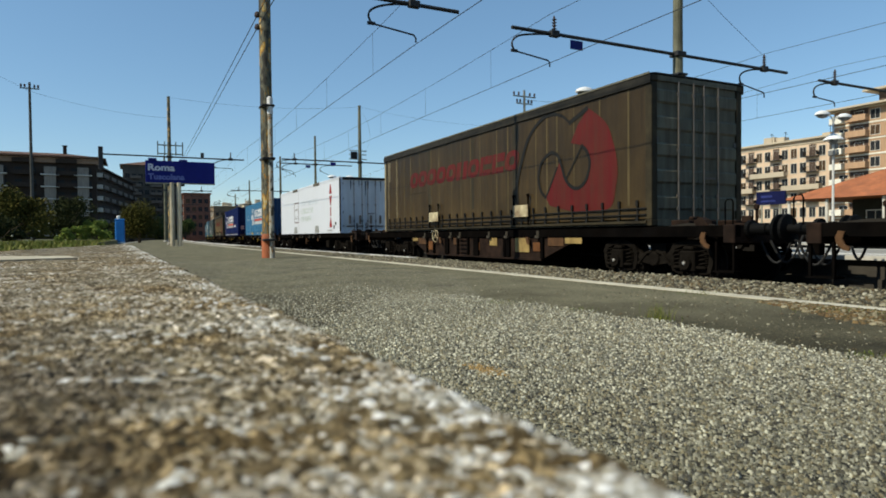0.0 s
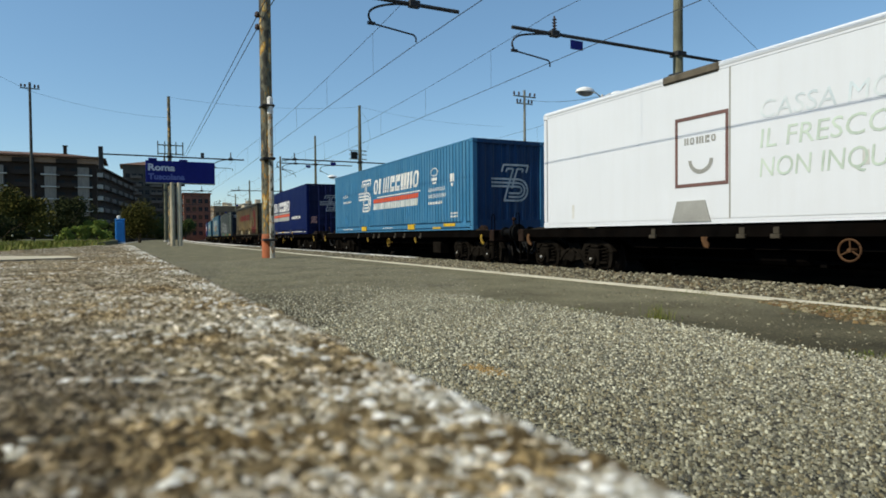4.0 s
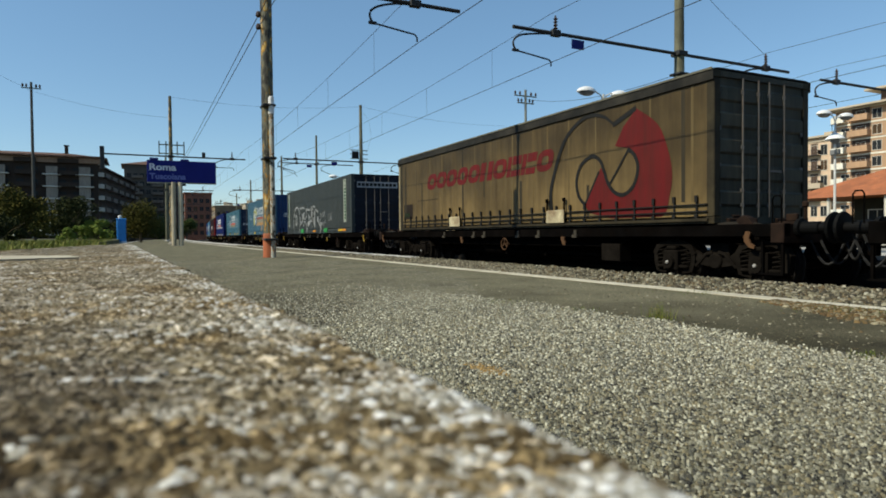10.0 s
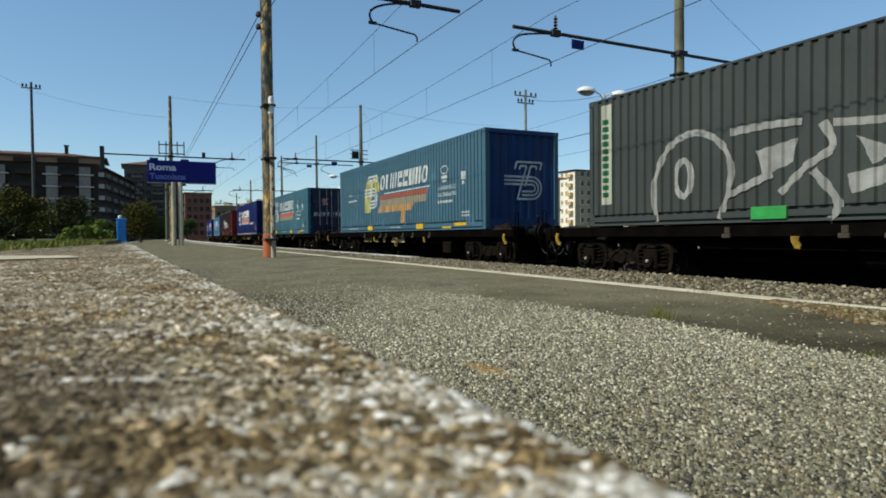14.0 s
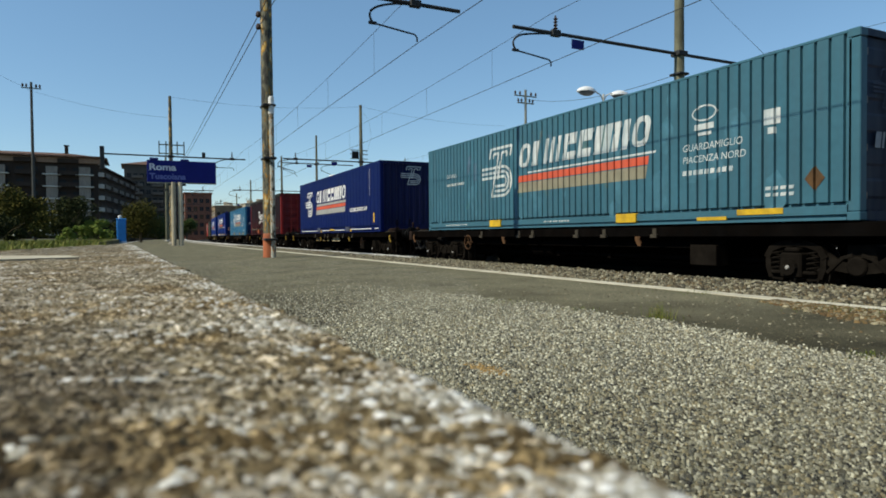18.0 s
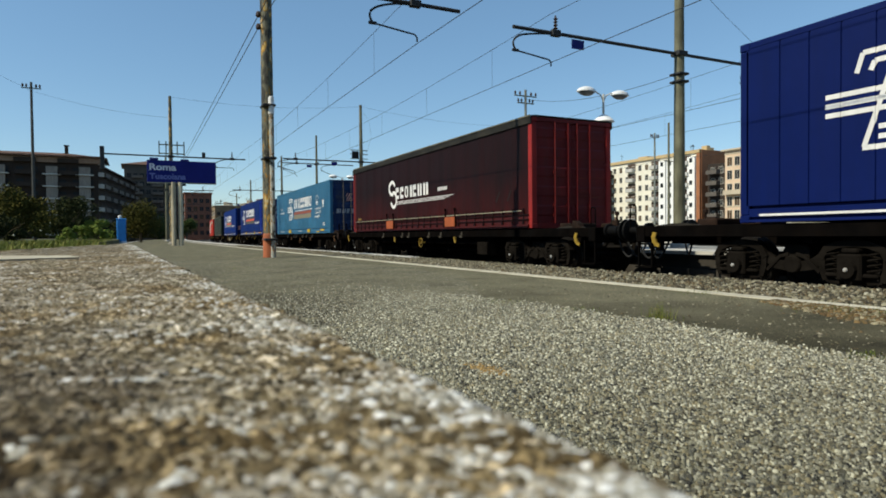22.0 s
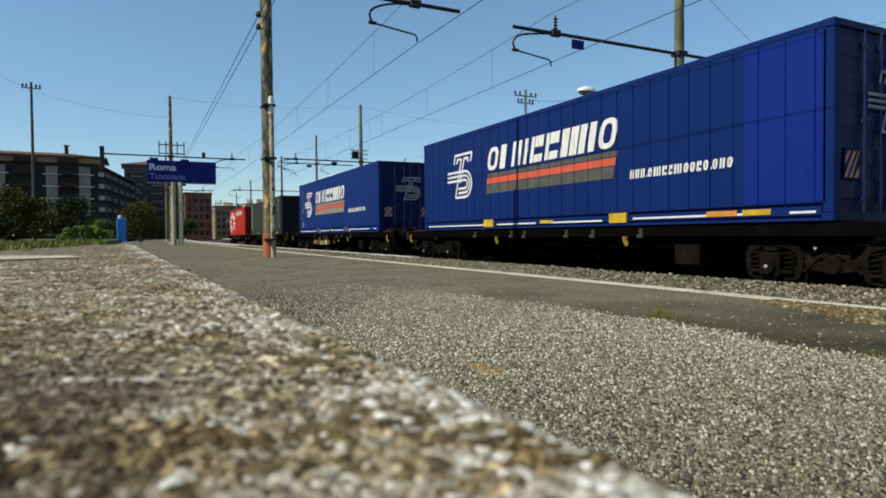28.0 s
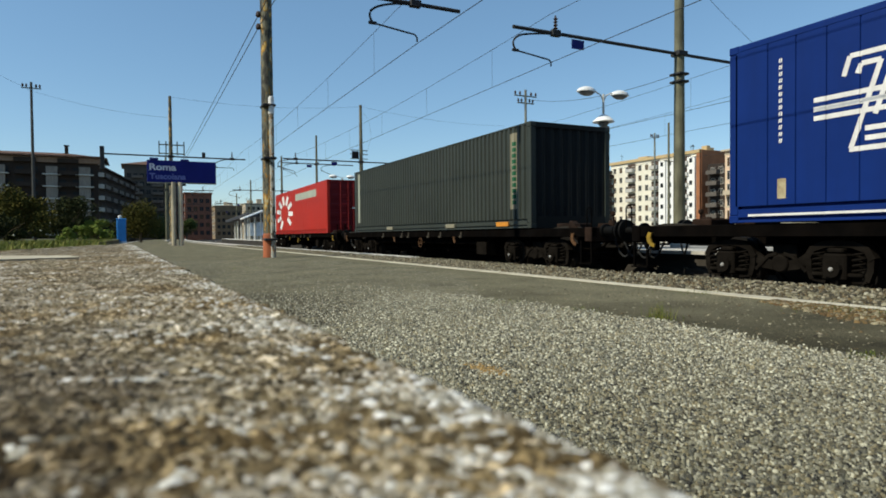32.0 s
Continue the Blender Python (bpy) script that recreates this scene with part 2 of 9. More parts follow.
def sweep(bm, prof, ys, bent=True):
    """A cross-section in x and z drawn along the line of the tracks."""
    rings = []
    for y in ys:
        o = bend(y) if bent else 0.0
        rings.append([bm.verts.new((x + o, y, z)) for x, z in prof])
    n = len(prof)
    for p, q in zip(rings, rings[1:]):
        for k in range(n):
            bm.faces.new((p[k], p[(k + 1) % n], q[(k + 1) % n], q[k]))
    bm.faces.new(rings[0])
    bm.faces.new(list(reversed(rings[-1])))
    bmesh.ops.recalc_face_normals(bm, faces=bm.faces)
    return bm


def rect(x0, x1, z0, z1):
    return [(x0, z0), (x1, z0), (x1, z1), (x0, z1)]


def ballast_bed(x0, x1):
    m = stones_mat("ballast", [(0, (0.07, 0.062, 0.05)), (0.3, (0.04, 0.034, 0.028)), (0.55, (0.09, 0.08, 0.062)), (0.8, (0.055, 0.042, 0.03))], 0.05, 0.02)
    bm = bmesh.new()
    sweep(bm, [(x0 - 0.2, -0.87), (x1 + 0.2, -0.87), (x1, -0.74), (x0, -0.74)], YS)
    tagged(mesh_ob("ballast_bed", bm, m), "grey-brown crushed stone ballast under the tracks", "ballast", kind="structure")


def tracks():
    rail_prof = [(-0.07, 0), (0.07, 0), (0.07, 0.012), (0.012, 0.03), (0.012, 0.13), (0.034, 0.14), (0.034, 0.17), (-0.034, 0.17),
                 (-0.034, 0.14), (-0.012, 0.13), (-0.012, 0.03), (-0.07, 0.012)]
    for x in TRACKS:
        root = thing("railway_track", "pair of worn steel rails on concrete sleepers", "track", "railway tracks", "structure")
        for s in (-0.755, 0.755):
            bm = bmesh.new()
            sweep(bm, [(x + s + u, RAIL_Z - 0.17 + v) for u, v in rail_prof], YS)
            part("rail", bm, M_RAIL, root)
        sl = None
        for i in range(70):
            y = -6 + i * 0.6
            if sl is None:
                sl = part("sleeper", boxes((-1.2, 1.2, -0.12, 0.12, -0.36, -0.172)), M_SLEEPER, root)
                sl.matrix_basis = pose(x, y, RAIL_Z)
            else:
                same("sleeper", sl, root, pose(x + bend(y), y, RAIL_Z, 0, 0, -lean(y)))


# where the washed gravel gives way to asphalt
PAVING_EDGE = [(2.2, 1.0), (2.24, 1.4), (2.25, 1.7), (2.29, 2.15), (2.27, 2.8), (2.17, 3.8), (2.0, 4.3), (1.7, 4.35), (1.4, 4.0), (1.05, 3.4), (0.75, 2.8), (0.35, 2.5)]


def platform():
    edge, far = 4.7, 130.0
    ys = [-12, 0, 10, 20] + [20 + 5 * k for k in range(1, 23)]
    m_grav = stones_mat("washed_gravel_paving", [(0, (0.3, 0.285, 0.2)), (0.2, (0.075, 0.07, 0.052)), (0.36, (0.21, 0.19, 0.125)), (0.54, (0.05, 0.047, 0.04)),
                                                 (0.7, (0.42, 0.4, 0.3))], 0.011, 0.006, 0.8, 0.3)
    # brighter further off: lit stone tops at a grazing view, put into the colour
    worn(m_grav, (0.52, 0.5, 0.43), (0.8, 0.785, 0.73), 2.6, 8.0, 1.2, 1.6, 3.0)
    m_edge = stones_mat("edge_gravel", [(0, (0.2, 0.18, 0.14)), (0.25, (0.12, 0.1, 0.08)), (0.5, (0.25, 0.23, 0.18)), (0.8, (0.15, 0.13, 0.1))], 0.03, 0.012, 2.0, 0.3)
    root = thing("platform", "old station platform of washed gravel with an asphalt band", "platform", kind="structure")
    part("platform_body", sweep(bmesh.new(), rect(-1.5, edge, -0.9, -0.05), ys), M_CONC, root)
    # surfaces, each a thin slab, butted: washed gravel, asphalt, white line, rough gravel strip
    bm = bmesh.new()
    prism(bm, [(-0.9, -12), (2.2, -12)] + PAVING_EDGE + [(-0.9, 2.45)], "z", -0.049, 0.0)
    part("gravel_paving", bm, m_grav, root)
    bm = bmesh.new()
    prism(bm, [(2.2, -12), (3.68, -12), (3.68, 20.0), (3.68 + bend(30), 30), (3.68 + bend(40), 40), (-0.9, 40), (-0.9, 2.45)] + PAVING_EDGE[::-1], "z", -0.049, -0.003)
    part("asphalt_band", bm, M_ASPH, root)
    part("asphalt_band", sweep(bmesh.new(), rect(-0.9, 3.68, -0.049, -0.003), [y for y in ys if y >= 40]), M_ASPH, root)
    part("safety_line", sweep(bmesh.new(), rect(3.68, 3.83, -0.049, 0.002), ys), M_LINE, root, "worn white painted safety line")
    cy = [10.5, 12, 14, 16, 18, 20] + [20 + 5 * k for k in range(1, 23)]
    part("edge_coping", sweep(bmesh.new(), rect(edge - 0.17, edge + 0.03, -0.08, 0.035), cy), M_PALECOP, root, "whitewashed stone coping at the platform edge")
    part("edge_strip", sweep(bmesh.new(), rect(3.83, edge + 0.02, -0.049, -0.006), ys), m_edge, root)


ground()
ballast_bed(4.75, 12.2)
ballast_bed(16.2, 23.6)
tracks()
platform()

# ---------------------------------------------------------------- the wall the camera lies on, stones, weeds
def stone_shapes(k, seed):
    """A few lumpy low stones: an uneven eight-sided double cone, flattened."""
    rnd = random.Random(seed)
    out = []
    for _ in range(k):
        n = 6
        ring = [(math.cos(i * math.tau / n) * rnd.uniform(0.75, 1.1), math.sin(i * math.tau / n) * rnd.uniform(0.75, 1.1), rnd.uniform(-0.15, 0.15)) for i in range(n)]
        up = [(x * 0.62 + rnd.uniform(-0.1, 0.1), y * 0.62 + rnd.uniform(-0.1, 0.1), rnd.uniform(0.4, 0.62)) for x, y, z in ring]
        v = ring + up + [(rnd.uniform(-0.15, 0.15), rnd.uniform(-0.15, 0.15), rnd.uniform(0.6, 0.75))]
        f = []
        for i in range(n):
            j = (i + 1) % n
            f += [(i, j, n + j), (i, n + j, n + i), (n + i, n + j, 2 * n)]
        out.append((np.array(v), np.array(f)))
    return out


def scatter(name, pts, sizes, z, shapes, material, label, category, flat=0.7, parent=None, seed=3):
    """Many stones in one mesh. pts: n x 2 places."""
    rng = np.random.default_rng(seed)
    V_, F_, base = [], [], 0
    pick = rng.integers(0, len(shapes), len(pts))
    for k, (sv, sf) in enumerate(shapes):
        idx = np.nonzero(pick == k)[0]
        m = len(idx)
        if not m:
            continue
        a = rng.uniform(0, math.tau, m)
        s = sizes[idx]
        sx, sy = s * rng.uniform(0.8, 1.25, m), s * rng.uniform(0.7, 1.1, m)
        x = sv[None, :, 0] * sx[:, None]
        y = sv[None, :, 1] * sy[:, None]
        tilt = rng.uniform(-0.35, 0.35, (m, 1))
        zz = sv[None, :, 2] * (s * flat)[:, None] + tilt * x * 0.6
        ca, sa = np.cos(a)[:, None], np.sin(a)[:, None]
        X = pts[idx, 0][:, None] + x * ca - y * sa
        Y = pts[idx, 1][:, None] + x * sa + y * ca
        zb = z[idx][:, None] if hasattr(z, "__len__") else z
        Z = zb + zz
        V_.append(np.stack([X, Y, Z], -1).reshape(-1, 3))
        F_.append((sf[None] + (base + np.arange(m) * len(sv))[:, None, None]).reshape(-1, 3))
        base += m * len(sv)
    verts, faces = np.concatenate(V_), np.concatenate(F_)
    me = bpy.data.meshes.new(name)
    me.vertices.add(len(verts))
    me.vertices.foreach_set("co", verts.ravel())
    me.loops.add(len(faces) * 3)
    me.loops.foreach_set("vertex_index", faces.ravel().astype(np.int32))
    me.polygons.add(len(faces))
    me.polygons.foreach_set("loop_start", np.arange(len(faces), dtype=np.int32) * 3)
    me.update(calc_edges=True)
    me.validate()
    me.materials.append(material)
    ob = new(name, me)
    if parent is not None:
        ob.parent = parent
        return tagged(ob, label, kind="stuff")
    return tagged(ob, label, category, kind="stuff")


def stone_mat(name, cols, rough=0.85):
    """Loose stones, each of its own colour, with a fine grain."""
    m = bpy.data.materials.new(name)
    m.use_nodes = True
    N, L = m.node_tree.nodes, m.node_tree.links
    b = N["Principled BSDF"]
    g = N.new("ShaderNodeNewGeometry")
    r = N.new("ShaderNodeValToRGB")
    e = r.color_ramp.elements
    while len(e) < len(cols):
        e.new(0.5)
    for i, c in enumerate(cols):
        e[i].position, e[i].color = i / (len(cols) - 1), (*c, 1)
    L.new(g.outputs["Random Per Island"], r.inputs[0])
    n = N.new("ShaderNodeTexNoise")
    n.inputs["Scale"].default_value = 300
    tc = N.new("ShaderNodeTexCoord")
    L.new(tc.outputs["Object"], n.inputs["Vector"])
    mr = N.new("ShaderNodeMapRange")
    mr.inputs[3].default_value, mr.inputs[4].default_value = 0.7, 1.3
    L.new(n.outputs["Fac"], mr.inputs[0])
    mx = N.new("ShaderNodeMix")
    mx.data_type, mx.blend_type = "RGBA", "MULTIPLY"
    mx.inputs[0].default_value = 1
    L.new(r.outputs[0], mx.inputs[6])
    L.new(mr.outputs[0], mx.inputs[7])
    L.new(mx.outputs[2], b.inputs["Base Color"])
    b.inputs["Roughness"].default_value = rough
    b.inputs["Specular IOR Level"].default_value = 0.25
    return m


WALL_NEAR = [(0.13, -0.8), (0.105, 0.15), (0.095, 0.5), (0.083, 0.955), (-0.93, 0.985), (-1.1, 0.4), (-1.3, -0.8)]
WALL_FAR = [(0.08, 0.97), (0.045, 2.6), (0.0, 4.9), (-0.05, 6.6), (-0.12, 6.9), (-0.32, 4.8), (-0.56, 3.3), (-0.93, 1.0)]


def eroded_mat(name):
    """Weathered concrete: sand-grey binder, pale and dark aggregate, brown lichen in patches."""
    m = bpy.data.materials.new(name)
    m.use_nodes = True
    N, L = m.node_tree.nodes, m.node_tree.links
    b = N["Principled BSDF"]
    tc = N.new("ShaderNodeTexCoord")

    def tex_noise(scale, detail, vec=None):
        n = N.new("ShaderNodeTexNoise")
        n.inputs["Scale"].default_value = scale
        n.inputs["Detail"].default_value = detail
        L.new(vec or tc.outputs["Object"], n.inputs["Vector"])
        return n

    def span(src, a, b_, c, d):
        r = N.new("ShaderNodeMapRange")
        for k, v in enumerate((a, b_, c, d)):
            r.inputs[k + 1].default_value = v
        L.new(src, r.inputs[0])
        return r.outputs[0]

    def blend(kind, fac, a, b_):
        x = N.new("ShaderNodeMix")
        x.data_type, x.blend_type = "RGBA", kind
        for sock, v in ((x.inputs[0], fac), (x.inputs[6], a), (x.inputs[7], b_)):
            if isinstance(v, (int, float)):
                sock.default_value = v
            elif isinstance(v, tuple):
                sock.default_value = (*v, 1)
            else:
                L.new(v, sock)
        return x.outputs[2]

    warp = N.new("ShaderNodeVectorMath")
    warp.operation = "MULTIPLY_ADD"
    warp.inputs[1].default_value = (0.004, 0.004, 0.004)
    L.new(tex_noise(180, 2).outputs["Color"], warp.inputs[0])
    L.new(tc.outputs["Object"], warp.inputs[2])
    v = N.new("ShaderNodeTexVoronoi")
    v.inputs["Scale"].default_value = 330
    L.new(warp.outputs[0], v.inputs["Vector"])
    sep = N.new("ShaderNodeSeparateColor")
    L.new(v.outputs["Color"], sep.inputs[0])
    ramp = N.new("ShaderNodeValToRGB")
    ramp.color_ramp.interpolation = "CONSTANT"
    e = ramp.color_ramp.elements
    cols = ((0, (0.05, 0.043, 0.027)), (0.2, (0.17, 0.15, 0.1)), (0.42, (0.27, 0.245, 0.18)), (0.6, (0.1, 0.083, 0.05)), (0.76, (0.4, 0.375, 0.3)), (0.9, (0.72, 0.705, 0.65)))
    while len(e) < len(cols):
        e.new(0.5)
    for i, (p, c) in enumerate(cols):
        e[i].position, e[i].color = p, (*c, 1)
    L.new(sep.outputs[0], ramp.inputs[0])
    out = blend("MULTIPLY", 1.0, ramp.outputs[0], span(tex_noise(620, 3).outputs["Fac"], 0.3, 0.7, 0.72, 1.28))
    out = blend("MIX", span(tex_noise(46, 6).outputs["Fac"], 0.5, 0.62, 0.0, 0.72), out, (0.062, 0.05, 0.026))
    out = blend("MULTIPLY", span(tex_noise(9.0, 4).outputs["Fac"], 0.38, 0.58, 0.15, 1.0), out, (0.74, 0.62, 0.44))
    out = blend("MULTIPLY", 1.0, out, span(tex_noise(2.6, 3).outputs["Fac"], 0.35, 0.65, 0.8, 1.08))
    L.new(out, b.inputs["Base Color"])
    b.inputs["Roughness"].default_value = 0.92
    b.inputs["Specular IOR Level"].default_value = 0.2
    bp = N.new("ShaderNodeBump")
    bp.inputs["Strength"].default_value = 0.8
    bp.inputs["Distance"].default_value = 0.0012
    L.new(tex_noise(520, 4).outputs["Fac"], bp.inputs["Height"])
    L.new(bp.outputs[0], b.inputs["Normal"])
    return m


def wall_right(y):
    return np.interp(y, [0, 0.15, 0.5, 1.0, 2.6, 4.9, 6.6], [0.11, 0.107, 0.097, 0.084, 0.047, 0.002, -0.05])


def wall_left(y):
    return np.maximum(-0.3 * y - 0.08, np.interp(y, [0.4, 3.3, 4.8, 6.9], [-1.08, -0.54, -0.31, -0.12]))


def crust(root, m):
    """The eroded top of the wall: pits, humps and a crumbled arris, with the joint between two blocks."""
    rows, cols_ = 470, 250
    ys = 0.05 * (5.2 / 0.05) ** (np.arange(rows) / (rows - 1))
    vs = []
    for y in ys:
        ra = float(wall_right(y)) + 0.007 * noise.noise(Vector((y * 38, 1.7, 0))) + 0.004 * noise.noise(Vector((y * 130, 4.1, 0)))
        la = float(wall_left(y))
        for k in range(cols_):
            x = la + (ra - la) * k / (cols_ - 1)
            h = 0.0016 * noise.noise(Vector((x * 17, y * 17, 0))) + 0.0017 * noise.noise(Vector((x * 62, y * 62, 3))) + 0.0019 * noise.noise(Vector((x * 190, y * 190, 7))) + 0.0011 * noise.noise(Vector((x * 480, y * 480, 2)))
            if y > 0.8:
                h += 0.003 * noise.noise(Vector((x * 7, y * 5, 9)))
            d = ra - x
            if d < 0.012:
                h -= 0.012 * (1 - math.sqrt(max(0.0, 1 - (1 - d / 0.012) ** 2)))
            j = abs(y - 0.97 - 0.006 * noise.noise(Vector((x * 22, 0, 5))))
            if j < 0.008:
                h -= 0.009 * (1 - j / 0.008)
            vs.append((x, float(y), 0.3858 + h))
        vs.append((ra - 0.004, float(y), 0.33))
    n = cols_ + 1
    fs = [(r * n + k, r * n + k + 1, (r + 1) * n + k + 1, (r + 1) * n + k) for r in range(rows - 1) for k in range(cols_)]
    return raw_mesh("worn_top", vs, fs, m, root)


def near_wall():
    m = eroded_mat("eroded_concrete")
    root = thing("low_wall", "low rough concrete wall with a worn pebbly top", "wall", kind="structure")
    for poly in (WALL_NEAR, WALL_FAR):
        bm = bmesh.new()
        prism(bm, poly, "z", -0.05, 0.381)
        es = [e for e in bm.edges if all(v.co.z > 0.3 for v in e.verts)]
        bmesh.ops.bevel(bm, geom=es, offset=0.01, segments=3, affect="EDGES", profile=0.5)
        part("wall_slab", bm, m, root)
    worn(m, (0.5, 0.425, 0.33), (1.17, 1.1, 1.0), 0.165, 0.22, 9, 0.3, 0.25)
    crust(root, m)
    bm = bmesh.new()
    prism(bm, [(-0.6, 1.98), (-0.29, 1.8), (-0.13, 1.87), (-0.17, 2.08), (-0.37, 2.22), (-0.66, 2.34)], "z", 0.3845, 0.3905)
    part("worn_ledge", bm, mat("bleached_mortar", (0.5, 0.45, 0.34), 0.9, 0, 0.2, 6, 0.002, 90, (0.28, 0.23, 0.15), 0.7), root, "pale worn patch of mortar")
    part("wall_core", boxes((-0.8, 0.05, 0.9, 1.05, -0.05, 0.36)), M_CONC, root)
    rng = np.random.default_rng(5)
    sh = stone_shapes(8, 1)
    # aggregate laid bare: flat chips of several sizes, in patches
    mc = stone_mat("bare_aggregate", [(0.2, 0.182, 0.135), (0.5, 0.475, 0.41), (0.1, 0.089, 0.063), (0.3, 0.28, 0.22), (0.15, 0.128, 0.088), (0.74, 0.73, 0.69), (0.07, 0.061, 0.044), (0.24, 0.224, 0.178), (0.4, 0.382, 0.33)])
    worn(mc, (0.5, 0.425, 0.33), (1.17, 1.1, 1.0), 0.165, 0.22, 9, 0.3, 0.25)
    mp = stone_mat("bleached_stones", [(0.5, 0.48, 0.42), (0.3, 0.275, 0.21), (0.66, 0.65, 0.6), (0.36, 0.33, 0.26), (0.16, 0.14, 0.1), (0.46, 0.43, 0.36), (0.82, 0.81, 0.78)])
    for n, power, far, lo, hi, freq, level, sunk, flat, mm, seed, lab in (
            (30000, 1.3, 0.9, 0.0007, 0.0021, 24.0, 0.45, 0.0002, 0.6, mc, 15, "small chips of aggregate laid bare in the wall top"),
            (2600, 1.15, 0.9, 0.0017, 0.0038, 19.0, 0.48, 0.0006, 0.42, mp, 23, "larger pale flat stones set in the wall top"),
            (12000, 1.5, 4.4, 0.0014, 0.004, 6.0, 0.42, 0.0006, 0.6, mc, 8, "pebbles along the far part of the wall top")):
        y = 0.07 + far * rng.random(n) ** power
        if far > 1:
            y = y + 0.92
        right, left = wall_right(y) - 0.008, wall_left(y)
        x = left + (right - left) * rng.random(n)
        keep = noise_keep(x, y, freq, level)
        x, y = x[keep], y[keep]
        scatter("wall_pebbles", np.stack([x, y], 1), rng.uniform(lo, hi, len(x)), 0.3858 - sunk, sh, mm, lab, "pebbles", flat, seed=seed)
    # bleached stones laid bare along the worn arris
    n = 5200
    y = 0.09 + 5.0 * rng.random(n) ** 2.1
    edge = np.abs(rng.normal(0, 1, n)) * np.interp(y, [0, 0.5, 1, 4], [0.02, 0.02, 0.02, 0.03])
    keep = (noise_keep(y * 0, y, 14.0, 0.42)) & ((y < 0.955) | (y > 0.985))
    x, y, edge = (wall_right(y) - 0.001 - edge)[keep], y[keep], edge[keep]
    z = 0.3855 - np.clip(0.009 - edge, 0, 0.009) * 0.6
    scatter("wall_pebbles", np.stack([x, y], 1), rng.uniform(0.0009, 0.003, len(x)) * np.interp(y, [0, 1, 4], [1, 1.2, 2.2]), z, sh, mp, "bleached stones along the worn edge of the wall", "pebbles", 0.6, seed=21)


def noise_keep(x, y, freq, level):
    """True where a patchy noise stands above the level."""
    out = np.empty(len(x), bool)
    for i in range(len(x)):
        out[i] = noise.noise(Vector((x[i] * freq, y[i] * freq, 0.3))) * 0.5 + 0.5 > level
    return out


def chip_shapes(k, seed):
    """Angular chips: an uneven four-sided stump."""
    rnd = random.Random(seed)
    out = []
    for _ in range(k):
        a0 = rnd.uniform(0, 1)
        ring = [(math.cos(a0 + i * math.tau / 4) * rnd.uniform(0.8, 1.2), math.sin(a0 + i * math.tau / 4) * rnd.uniform(0.8, 1.2), -0.2) for i in range(4)]
        up = [(x * rnd.uniform(0.45, 0.75), y * rnd.uniform(0.45, 0.75), rnd.uniform(0.35, 0.75)) for x, y, z in ring]
        f = [(4, 5, 6), (4, 6, 7)]
        for i in range(4):
            j = (i + 1) % 4
            f += [(i, j, 4 + j), (i, 4 + j, 4 + i)]
        out.append((np.array(ring + up), np.array(f)))
    return out


